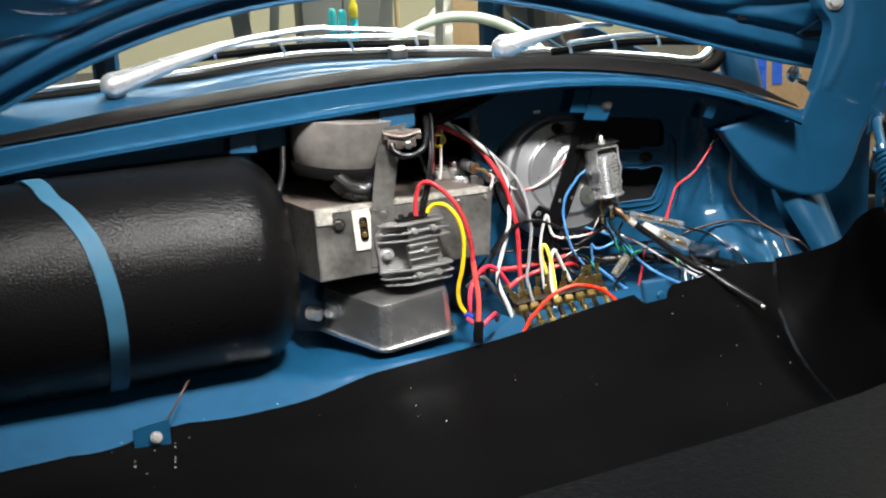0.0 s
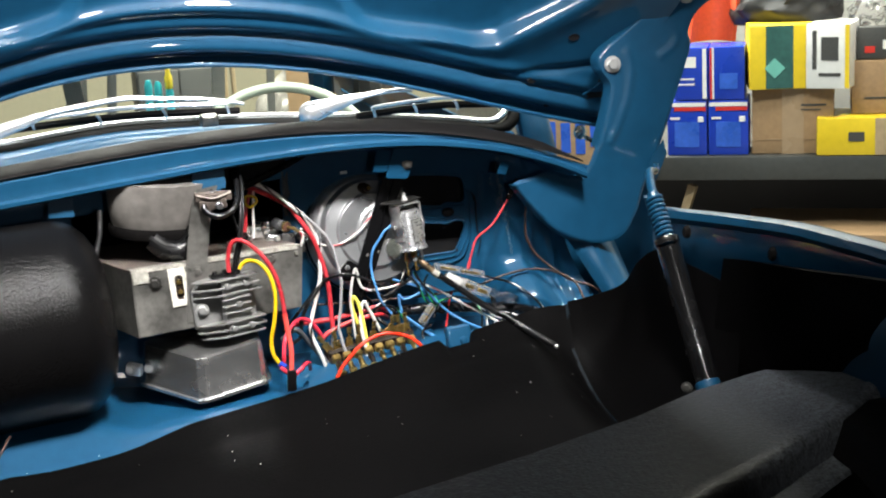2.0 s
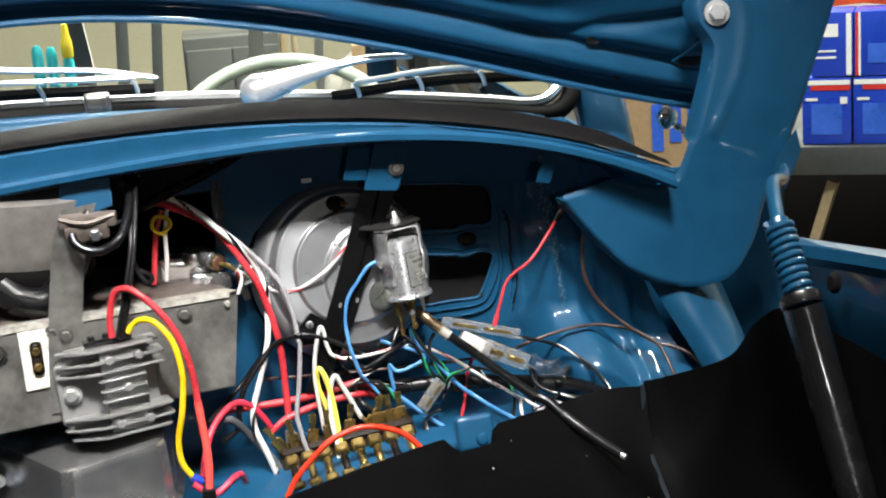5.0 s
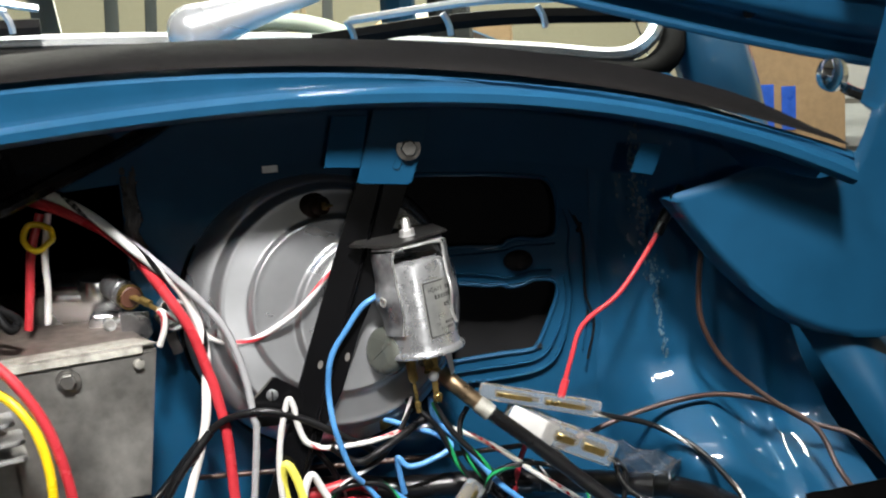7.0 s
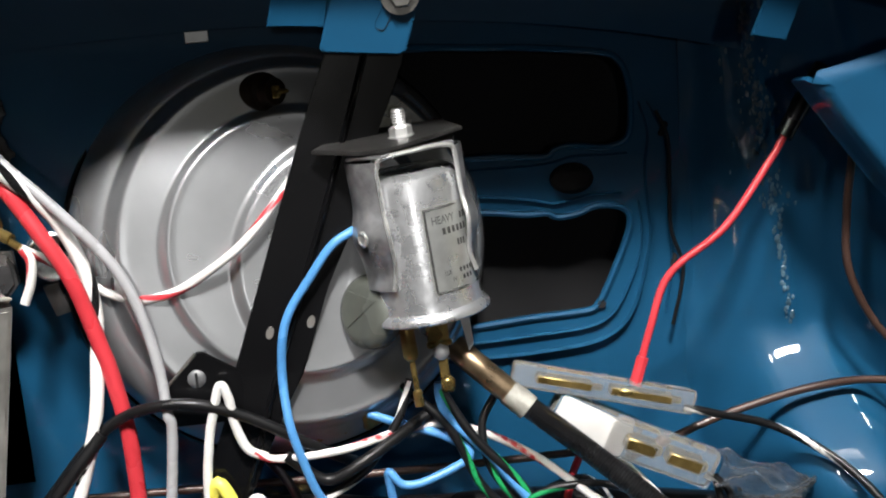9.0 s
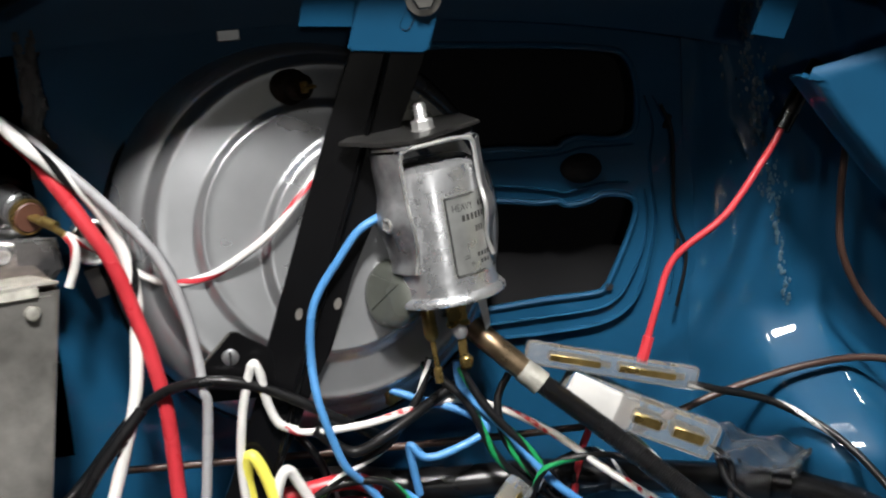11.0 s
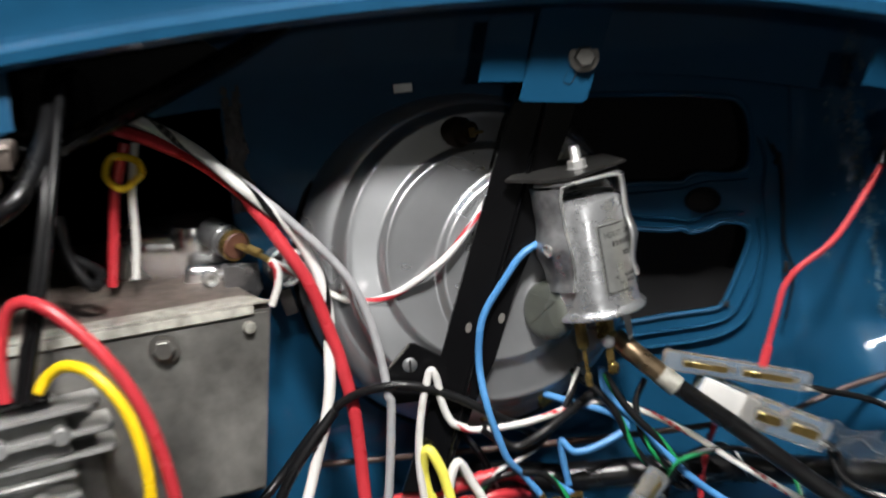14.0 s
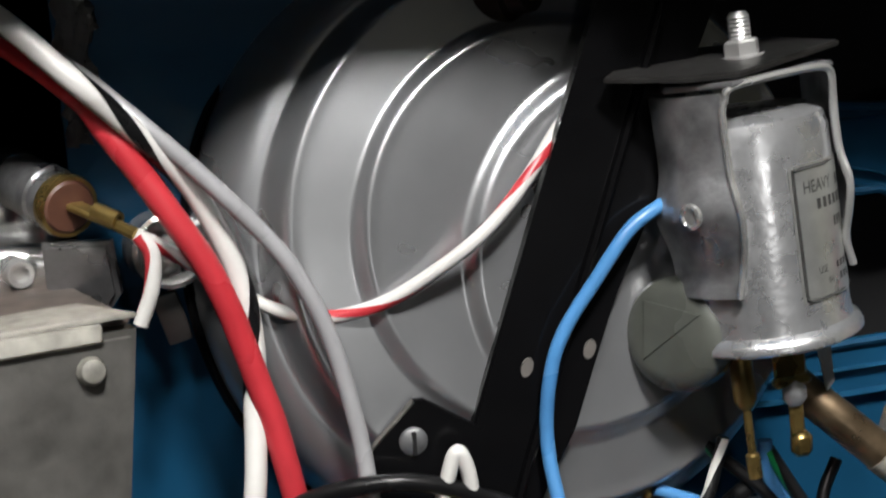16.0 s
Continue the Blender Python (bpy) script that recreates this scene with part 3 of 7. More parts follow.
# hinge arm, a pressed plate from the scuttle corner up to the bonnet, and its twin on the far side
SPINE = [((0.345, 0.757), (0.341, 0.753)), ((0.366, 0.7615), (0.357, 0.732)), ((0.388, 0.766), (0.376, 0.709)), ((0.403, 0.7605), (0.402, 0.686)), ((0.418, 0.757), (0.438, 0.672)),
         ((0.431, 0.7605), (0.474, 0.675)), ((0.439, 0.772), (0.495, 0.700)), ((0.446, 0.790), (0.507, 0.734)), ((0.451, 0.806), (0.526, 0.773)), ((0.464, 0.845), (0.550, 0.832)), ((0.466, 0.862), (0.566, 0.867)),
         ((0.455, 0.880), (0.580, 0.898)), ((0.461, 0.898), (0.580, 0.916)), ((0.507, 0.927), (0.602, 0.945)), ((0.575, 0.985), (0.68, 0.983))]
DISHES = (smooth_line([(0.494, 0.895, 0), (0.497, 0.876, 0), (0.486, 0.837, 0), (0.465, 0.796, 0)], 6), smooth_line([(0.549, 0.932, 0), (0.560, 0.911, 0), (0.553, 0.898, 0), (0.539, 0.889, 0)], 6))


def arm_y(x, z):
    return 0.374 + 0.03 * step(0.80, 0.98, z)


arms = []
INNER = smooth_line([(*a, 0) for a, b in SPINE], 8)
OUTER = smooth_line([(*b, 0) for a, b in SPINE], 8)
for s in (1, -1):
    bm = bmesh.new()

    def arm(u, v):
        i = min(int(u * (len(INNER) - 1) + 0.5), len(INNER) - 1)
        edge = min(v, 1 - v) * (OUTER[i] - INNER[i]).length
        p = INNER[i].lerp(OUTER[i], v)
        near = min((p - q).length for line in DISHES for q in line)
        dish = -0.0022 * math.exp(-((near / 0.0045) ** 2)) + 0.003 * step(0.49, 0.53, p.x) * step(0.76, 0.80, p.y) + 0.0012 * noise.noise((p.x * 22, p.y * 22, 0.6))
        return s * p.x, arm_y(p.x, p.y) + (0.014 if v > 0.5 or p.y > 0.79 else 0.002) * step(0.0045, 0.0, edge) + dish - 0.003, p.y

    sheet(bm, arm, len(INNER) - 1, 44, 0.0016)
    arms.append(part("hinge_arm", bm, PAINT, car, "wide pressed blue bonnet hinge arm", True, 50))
for x, y, z, r in ((0.473, 0.380, 0.884, 0.0068), (0.575, 0.396, 0.957, 0.0068)):
    bolt("hinge_bolt", (x, y, z), (-0.1, -1, 0.1), r, arms[0], TIN)

bm = bmesh.new()
lathe(bm, [(0, 0.004), (0.005, 0.0035), (0.0085, 0.0015), (0.009, 0), (0.0085, -0.003), (0, -0.003)], pose(0.440, 0.405, 0.803, 90, 0, 15), 20)
tube(bm, [(0.440, 0.407, 0.803), (0.448, 0.408, 0.795), (0.458, 0.400, 0.79)], 0.003, 8, 5)
part("pivot_stud", bm, CHROME, arms[0], "bright round pivot stud")

# gas strut of the bonnet: blue coil spring above a black tube
strut = thing("bonnet_strut", (0.474, 0.135, 0.572), "black bonnet support strut with a blue coil spring", "strut")
P0, P1, P2 = Vector((0.4325, 0.185, 0.788)), Vector((0.434, 0.135, 0.722)), Vector((0.455, 0.09, 0.585))
bm = bmesh.new()
rod(bm, P1, P2, 0.0125, 20)
lathe(bm, [(0.0125, -0.001), (0.0135, 0.001), (0.0135, 0.006), (0.010, 0.008), (0, 0.008)], Matrix.Translation(P1) @ (P0 - P1).to_track_quat("Z", "Y").to_matrix().to_4x4(), 20)
part("tube", bm, STRUT, strut, "glossy black strut tube")
bm = bmesh.new()
m = Matrix.Translation(P1) @ (P0 - P1).to_track_quat("Z", "Y").to_matrix().to_4x4()
length = (P0 - P1).length
tube(bm, [m @ Vector((0.0078 * math.cos(a), 0.0078 * math.sin(a), 0.006 + length * 0.62 * a / (20 * math.pi))) for a in [math.pi / 5 * k for k in range(101)]], 0.0022, 8, 2)
part("spring", bm, PAINT, strut, "blue coil spring")
bm = bmesh.new()
rod(bm, P1, P1.lerp(P0, 0.72), 0.0068, 14)
tube(bm, [P1.lerp(P0, 0.70), P0.lerp(Vector((0.478, 0.270, 0.7745)), 0.30), (0.478, 0.270, 0.7745), (0.510, 0.345, 0.765)], 0.0048, 10, 6)
part("rod", bm, PAINT, strut)
bm = bmesh.new()
plate(bm, [(0.502, 0.352, 0.740), (0.516, 0.356, 0.746), (0.532, 0.362, 0.775), (0.528, 0.362, 0.792), (0.508, 0.356, 0.770)], (0.0015, 0.004, 0), 0.0008)
part("end_bracket", bm, PAINT, strut, "blue bracket on the hinge arm")
bm = bmesh.new()
q = Matrix.Translation(P2) @ (P0 - P1).to_track_quat("Z", "Y").to_matrix().to_4x4()
lathe(bm, [(0, -0.018), (0.0125, -0.018), (0.0135, -0.015), (0.0125, -0.012), (0.0135, -0.009), (0.0125, -0.006), (0.0135, -0.003), (0.0125, 0), (0, 0)], q, 18)
part("foot_collar", bm, PAINT, strut, "blue ribbed foot collar")
bolt("bolt", P2 + Vector((0.02, -0.008, -0.006)), (0.5, -1, 0.1), 0.005, strut, STEEL)
bolt("bolt", P2 + Vector((-0.024, -0.004, -0.002)), (-0.8, -1, 0.1), 0.004, strut, STEEL)

# inner wing on the steering side: flange, wall and trim clips
bm = bmesh.new()
WING = smooth_line([(0.456, 0.235, 0.738), (0.465, 0.20, 0.741), (0.495, 0.085, 0.751), (0.515, -0.03, 0.758), (0.53, -0.25, 0.758), (0.50, -0.5, 0.72)], 8)


def wing(u, v):
    p = WING[min(int(u * (len(WING) - 1) + 0.5), len(WING) - 1)]
    prof = [(0.055, -0.02), (0.022, 0.0), (0.008, 0.003), (0.0, 0.001), (-0.002, -0.005), (0.004, -0.012), (0.004, -0.045), (0.055, -0.12), (0.09, -0.26)]
    i = min(int(v * 8 + 1e-6), 8)
    return p.x + prof[i][0], p.y, p.z + prof[i][1]


sheet(bm, wing, len(WING) - 1, 8, 0.0012)
part("inner_wing", bm, PAINT, car, "blue inner wing with a rolled flange")
for x, y, z in ((0.468, 0.154, 0.729), (0.505, 0.035, 0.727)):
    bm = bmesh.new()
    lathe(bm, [(0, 0.006), (0.004, 0.0055), (0.0055, 0.003), (0.0055, 0), (0, 0)], Matrix.Translation((x - 0.003, y, z)) @ Vector((-1, -0.3, 0.05)).to_track_quat("Z", "Y").to_matrix().to_4x4() @ Matrix.Diagonal((0.8, 1.3, 1, 1)), 14)
    part("trim_clip", bm, RUBBER, car, "black plastic trim clip")

# bulkhead behind the dash gear, with two cut-outs
upper = [(0.1902, 0.7267), (0.2457, 0.7264), (0.2596, 0.7254), (0.2702, 0.7246), (0.2735, 0.7268), (0.2800, 0.7277), (0.2895, 0.7261), (0.2960, 0.7267), (0.2998, 0.7295), (0.3010, 0.7369), (0.3006, 0.7476), (0.2972, 0.7563), (0.2878, 0.7602), (0.2483, 0.7649), (0.1902, 0.7658)]
lower = [(0.2154, 0.7077), (0.2445, 0.7071), (0.2615, 0.7046), (0.2691, 0.7045), (0.2733, 0.7025), (0.2810, 0.7033), (0.2864, 0.7053), (0.2941, 0.7045), (0.2983, 0.7021), (0.2990, 0.6969), (0.2955, 0.6873), (0.2895, 0.6744), (0.2859, 0.6685), (0.2814, 0.6667), (0.2616, 0.6662), (0.2418, 0.6651), (0.2154, 0.6643)]
face = Matrix.Translation((0, 0.437, 0)) @ pose(0, 0, 0, 90)
bulk = hole_panel("bulkhead", [(-0.50, 0.50), (0.33, 0.50), (0.33, 0.805), (0.080, 0.805), (0.080, 0.625), (-0.16, 0.625), (-0.16, 0.805), (-0.50, 0.805)], [upper, lower], face, 0.0016, PAINT, car, "blue bulkhead with two cut-outs")
for loop in (upper, lower):
    bm = bmesh.new()
    tube(bm, [(x, 0.4362, z) for x, z in loop + loop[:1]], 0.0016, 8, 4, 0.8)
    part("cutout_edge", bm, PAINT, bulk)
for line, r, flat in (([(0.2154, 0.4362, 0.6532), (0.2407, 0.4362, 0.6534), (0.2604, 0.4362, 0.6533), (0.2826, 0.4362, 0.6548), (0.2940, 0.4362, 0.6598), (0.2998, 0.4362, 0.6683), (0.3036, 0.4362, 0.6803), (0.3062, 0.4362, 0.6934), (0.3055, 0.4362, 0.7045), (0.3049, 0.4362, 0.7176), (0.3064, 0.4362, 0.7304), (0.3036, 0.4362, 0.7413)], 0.0032, 0.06),
                      ([(0.2154, 0.4362, 0.6588), (0.2410, 0.4362, 0.6591), (0.2608, 0.4362, 0.6597), (0.2807, 0.4362, 0.6606), (0.2897, 0.4362, 0.6637), (0.2955, 0.4362, 0.6710), (0.3016, 0.4362, 0.6849), (0.3031, 0.4362, 0.6959), (0.3023, 0.4362, 0.7059)], 0.0022, 0.06),
                      ([(0.2205, 0.4362, 0.7224), (0.2453, 0.4362, 0.7224), (0.2687, 0.4362, 0.7222), (0.2796, 0.4362, 0.7239), (0.2924, 0.4362, 0.7234), (0.2989, 0.4362, 0.7234)], 0.0018, 0.25),
                      ([(0.2205, 0.4362, 0.7143), (0.2447, 0.4362, 0.7128), (0.2638, 0.4362, 0.7097), (0.2723, 0.4362, 0.7077), (0.2853, 0.4362, 0.7097), (0.2962, 0.4362, 0.7092)], 0.0018, 0.25),
                      ([(0.3068, 0.4362, 0.7411), (0.3088, 0.4362, 0.7365), (0.3137, 0.4362, 0.7211), (0.3136, 0.4362, 0.6814), (0.3108, 0.4362, 0.6635)], 0.0020, 0.06)):
    bm = bmesh.new()
    tube(bm, line, r, 10, 6, flat)
    part("pressed_bead", bm, PAINT, bulk)
for x, z, turn in ((0.3119, 0.7310, 25), (0.3143, 0.6825, 10)):
    bm = bmesh.new()
    box(bm, (0.0016, 0.003, 0.0055), pose(x, 0.4345, z, 0, turn), 0.0005, 1)
    part("panel_slot", bm, SHADE_BLACK, bulk)
bm = bmesh.new()
lathe(bm, [(0, 0.0055), (0.004, 0.005), (0.0062, 0.003), (0.0065, 0), (0, 0)], pose(0.2785, 0.4355, 0.7165, 90) @ Matrix.Diagonal((1.2, 0.85, 1, 1)), 18)
part("grommet", bm, RUBBER, bulk, "black rubber grommet")
bm = bmesh.new()
lathe(bm, [(0, 0.0005), (0.0016, 0.0005), (0.0016, -0.001), (0, -0.001)], pose(0.2872, 0.4352, 0.6690, 90), 10)
part("bolt_hole", bm, SHADE_BLACK, bulk)
bm = bmesh.new()
sheet(bm, lambda u, v: (0.0812 + (0.009 + 0.004 * noise.noise((0, v * 5, 1.3)) - 0.003 * v) * u, 0.4345 - 0.0015 * noise.noise((u * 3, v * 8, 0.2)) - 0.0006 * noise.noise((u * 12, v * 34, 0.8)), 0.785 - 0.052 * v), 14, 40, 0.002)
part("sealing_pad", bm, PAD, bulk, "mottled grey sealing pad")
# solid black box, stands in for the unlit space behind the cut-outs
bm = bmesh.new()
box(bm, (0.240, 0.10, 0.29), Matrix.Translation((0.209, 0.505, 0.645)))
part("dash_shade_box", bm, SHADE_BLACK, car, "black box painting the shade behind the bulkhead", False)
bm = bmesh.new()
rim = [[bm.verts.new((x, y, z)) for x, z in ((-0.160, 0.625), (0.080, 0.625), (0.080, 0.798), (-0.160, 0.798))] for y in (0.438, 0.548)]
for i in range(4):
    bm.faces.new((rim[0][i], rim[0][(i + 1) % 4], rim[1][(i + 1) % 4], rim[1][i]))
bm.faces.new(rim[1])
bmesh.ops.solidify(bm, geom=bm.faces[:], thickness=0.0016)
part("recess", bm, PAINT, car, "deep recess of the bulkhead behind the radio", False)

# side wall of the footwell: creased sheet that turns forward from the bulkhead
bm = bmesh.new()


def reach(z):
    return 0.72 + 0.24 * step(0.69, 0.58, z)


def side(u, v):
    z = 0.50 + (0.31 - 0.065 * step(0.4, 0.7, u)) * v
    x = 0.318 + 0.135 * u * reach(z)
    y = 0.436 - 0.010 * step(0.02, 0.25, u) - 0.018 * u
    weld = math.exp(-(((x - 0.339 - 0.13 * (0.755 - z)) / 0.004) ** 2)) * step(0.65, 0.68, z)
    ridge = weld * (0.003 + 0.0016 * noise.noise((x * 420, 3, z * 300))) + 0.004 * math.exp(-(((x - 0.398 - 0.1 * (0.688 - z)) / 0.005) ** 2)) - 0.003 * math.exp(-(((x - 0.412 - 0.1 * (0.688 - z)) / 0.008) ** 2))
    dent = 0.004 * noise.noise((u * 3.1, v * 4.7, 1.7)) + 0.0012 * noise.noise((u * 9.1, v * 11.0, 0.4)) + (0.0011 * noise.noise((x * 70, 0.3, z * 70)) + 0.0012 * noise.noise((x * 46, 7.3, z * 46))) * step(0.70, 0.66, z)
    foot = 0.050 * step(0.52, 0.36, v) * step(0.0, 0.3, u)
    return x, y - ridge - dent - foot, z


sheet(bm, side, 90, 120, 0.0012)
wall_ob = part("side_wall", bm, PAINT, car, "creased blue side wall of the bay")
bm = bmesh.new()
for k in range(150):
    z = 0.775 - 0.115 * (k + 0.5 * math.sin(k * 3.7)) / 149
    x = 0.339 + 0.13 * (0.755 - z) + 0.0030 * noise.noise((k * 1.7, 0, 0.3)) + 0.0012 * noise.noise((0, 0, z * 160))
    p = Vector(side((x - 0.318) / 0.135 / reach(z), (z - 0.5) / 0.31))
    bmesh.ops.create_icosphere(bm, subdivisions=1, radius=0.0005 + 0.0011 * abs(noise.noise((k * 2.3, 0, 5.1))), matrix=Matrix.Translation(p) @ Matrix.Diagonal((1, 0.5, 1.5, 1)))
for k in range(130):
    z = 0.785 - 0.085 * random.Random(k).random()
    x = 0.339 + 0.13 * (0.755 - z) + 0.0042 * random.Random(k + 500).gauss(0, 1)
    p = Vector(side((x - 0.318) / 0.135 / reach(z), (z - 0.5) / 0.31))
    bmesh.ops.create_icosphere(bm, subdivisions=1, radius=0.0003 + 0.0007 * random.Random(k + 900).random(), matrix=Matrix.Translation(p) @ Matrix.Diagonal((1, 0.4, 1.7, 1)))
part("sealed_seam", bm, SEAM, wall_ob, "rough pale sealed seam")
bm = bmesh.new()


def corner_strip(u, v):
    """A folded strip that runs down the corner behind the hinge arm's foot."""
    top = [(0.409, 0.400, 0.690), (0.446, 0.394, 0.684), (0.478, 0.432, 0.684)]
    low = [(0.460, 0.345, 0.585), (0.482, 0.339, 0.590), (0.505, 0.385, 0.585)]
    k = 0 if u < 0.5 else 1
    f = u * 2 - k
    a, b = Vector(top[k]).lerp(Vector(top[k + 1]), f), Vector(low[k]).lerp(Vector(low[k + 1]), f)
    bulge = 0.010 * math.sin(math.pi * min(1, u * 2)) + 0.008 * math.sin(math.pi * max(0, u * 2 - 1)) + 0.0012 * noise.noise((u * 5, v * 6, 2.2))
    p = a.lerp(b, v)
    return p.x, p.y - bulge, p.z


sheet(bm, corner_strip, 24, 24, 0.0012)
strip = part("corner_strip", bm, PAINT, car, "blue folded strip in the corner")
bm = bmesh.new()
for k in range(70):
    v = (k + 0.5 * math.sin(k * 3.1)) / 70
    p = Vector(corner_strip(0.5 + 0.03 * noise.noise((k * 1.3, 0, 1)), min(1, max(0, v))))
    bmesh.ops.create_icosphere(bm, subdivisions=1, radius=0.0003 + 0.0012 * abs(noise.noise((k * 2.1, 0, 9.1))), matrix=Matrix.Translation(p) @ Matrix.Diagonal((1, 0.5, 1.8, 1)))
part("worn_seam", bm, SEAM, strip, "worn pale edge of the strip")
bm = bmesh.new()
sheet(bm, lambda u, v: (0.40 + 0.16 * u, 0.475 - 0.01 * u, 0.48 + 0.27 * v), 6, 6, 0.0012)
part("corner_backing", bm, PAINT, car, "blue sheet behind the corner gap")
bm = bmesh.new()
sheet(bm, lambda u, v: (0.545 + 0.010 * u, 0.44 - 0.26 * u, 0.48 + 0.15 * v), 8, 8, 0.0012)
part("corner_panel", bm, PAINT, car, "blue panel between bulkhead and inner wing")

# floor of the bay below the instruments, and the step that drops towards the lining
bm = bmesh.new()


def ledge(u, v):
    x = -0.50 + 0.93 * u
    y = 0.44 - 0.30 * v
    z = 0.552 + 0.030 * step(-0.05, 0.3, x) - 0.02 * step(0.2, 0.42, v) - 0.055 * step(0.42, 0.62, v) - 0.01 * step(-0.2, -0.4, x)
    z += 0.004 * math.exp(-(((v - 0.44) / 0.03) ** 2)) + 0.0015 * noise.noise((x * 14, y * 20, 0))
    z -= 0.02 * step(-0.13, -0.20, x) * step(0.1, 0.3, v)
    ez, ey = 0.513 + 0.085 * (x + 0.5), 0.18 + 0.22 * (x + 0.5)
    left = ez - 0.009 + 0.6 * min(0.07 - 0.055 * step(-0.22, -0.10, x), y - ey) + 0.0012 * noise.noise((x * 14, y * 20, 0))
    k = step(0.12, 0.02, x)
    z = z * (1 - k) + left * k
    return x, y, z


sheet(bm, ledge, 70, 36, 0.0012)
part("bay_floor", bm, PAINT, car, "blue pressed floor of the bay")

# tabs under the scuttle's lip
for corners in (((-0.1824, 0.372, 0.7693), (-0.1553, 0.372, 0.7683), (-0.1543, 0.378, 0.80), (-0.1794, 0.378, 0.80)), ((0.1784, 0.379, 0.7843), (0.1953, 0.379, 0.7827), (0.2005, 0.375, 0.808), (0.184, 0.375, 0.809)),
                ((0.3224, 0.368, 0.7703), (0.3332, 0.368, 0.7678), (0.3375, 0.363, 0.783), (0.3268, 0.363, 0.7851))):
    bm = bmesh.new()
    plate(bm, corners, (0, 0.0016, 0), 0.0004)
    part("lip_tab", bm, PAINT, car, "small blue folded tab")
bm = bmesh.new()
plate(bm, [(0.1933, 0.379, 0.7763), (0.1946, 0.379, 0.7751), (0.2172, 0.379, 0.7725), (0.2192, 0.379, 0.7737), (0.2305, 0.375, 0.808), (0.2035, 0.375, 0.810)], (0, 0.002, 0), 0.0005)
brk = part("strut_bracket", bm, PAINT, car, "blue bracket bolted under the scuttle")
bolt("bolt", (0.2184, 0.3775, 0.7903), (0, -1, 0.1), 0.0040, brk, STEEL)
bm = bmesh.new()
box(bm, (0.0035, 0.001, 0.008), pose(0.2133, 0.3785, 0.7843, 6, 30), 0.0015)
part("slot", bm, SHADE_BLACK, brk)

# ---------------------------------------------------------------- black lining of the luggage bay
lining = thing("bay_lining", (0.0, 0.1, 0.5), "black fibreboard lining folded over the luggage bay", "lining")
EDGE = smooth_line([(-0.50, 0.18, 0.513), (-0.422, 0.20, 0.515), (-0.319, 0.225, 0.521), (-0.259, 0.24, 0.528), (-0.117, 0.275, 0.539), (0.065, 0.305, 0.559), (0.153, 0.315, 0.575),
                    (0.224, 0.321, 0.5905), (0.258, 0.321, 0.5960), (0.2903, 0.320, 0.6025), (0.34, 0.312, 0.614), (0.380, 0.302, 0.624)], 8)
FOOT = smooth_line([(0.380, 0.302, 0.622), (0.380, 0.290, 0.580), (0.383, 0.270, 0.555), (0.388, 0.235, 0.530), (0.392, 0.187, 0.515), (0.396, 0.123, 0.508), (0.414, 0.08, 0.508), (0.447, 0.06, 0.512)], 6)
bm = bmesh.new()


def lining_at(u, v):
    p = EDGE[min(int(u * (len(EDGE) - 1) + 0.5), len(EDGE) - 1)]
    y = p.y - (p.y + 0.32) * v
    notch = 0.016 * step(0.232, 0.239, p.x) * step(0.271, 0.265, p.x) * step(0.02, 0.0, v)
    z = p.z - 0.055 * step(0, 0.55, v) - (p.z - 0.575) * step(0.1, 0.9, v) * 0.7 - 0.012 * step(0, 0.06, v)
    k = min(range(len(FOOT) - 1), key=lambda i: abs(FOOT[i].y + FOOT[i + 1].y - 2 * y))
    fold = FOOT[k].lerp(FOOT[k + 1], max(0, min(1, (y - FOOT[k].y) / (FOOT[k + 1].y - FOOT[k].y))))
    w = step(0.31, 0.380, p.x)
    return p.x + w * (fold.x - 0.380), y - notch * 0.4, z - notch + w * (fold.z - z) + 0.002 * (1 - w) * noise.noise((p.x * 9, y * 9, 3))


sheet(bm, lining_at, len(EDGE) - 1, 34, 0.0022)
part("rear_sheet", bm, BOARD, lining)
bm = bmesh.new()
TOP = [(-0.48, -0.28, 0.594), (-0.026, -0.15, 0.598), (0.206, -0.071, 0.600), (0.334, -0.017, 0.600), (0.418, 0.030, 0.600), (0.448, 0.040, 0.600), (0.478, 0.052, 0.600), (0.506, 0.060, 0.600), (0.560, 0.034, 0.600), (0.600, 0.004, 0.600)]
FRONT = smooth_line([(-0.45, -0.54, 0.597), (-0.30, -0.48, 0.598), (0.16, -0.300, 0.600), (0.286, -0.228, 0.600), (0.325, -0.200, 0.600), (0.392, -0.162, 0.600), (0.455, -0.119, 0.600), (0.528, -0.070, 0.600), (0.605, -0.008, 0.600)], 5)
OUTWARD = Vector((0.55, -0.83, 0))
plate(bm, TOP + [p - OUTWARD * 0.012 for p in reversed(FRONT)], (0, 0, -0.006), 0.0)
part("step_top", bm, SHEEN_BOARD, lining, "greyish top of the lining's step with painted sheen")


def along_front(prof):
    def at(u, v):
        p = FRONT[min(int(u * (len(FRONT) - 1) + 0.5), len(FRONT) - 1)]
        d, h = prof[min(int(v * (len(prof) - 1) + 0.5), len(prof) - 1)]
        return p.x + OUTWARD.x * d, p.y + OUTWARD.y * d, p.z + h + 0.0006 * noise.noise((p.x * 30, p.y * 30, 0))
    return at


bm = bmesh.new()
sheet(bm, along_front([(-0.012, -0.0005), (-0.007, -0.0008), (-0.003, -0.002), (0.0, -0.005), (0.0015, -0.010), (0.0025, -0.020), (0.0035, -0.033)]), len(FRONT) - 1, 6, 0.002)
part("step_front", bm, SHEEN_BOARD, lining)
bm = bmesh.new()
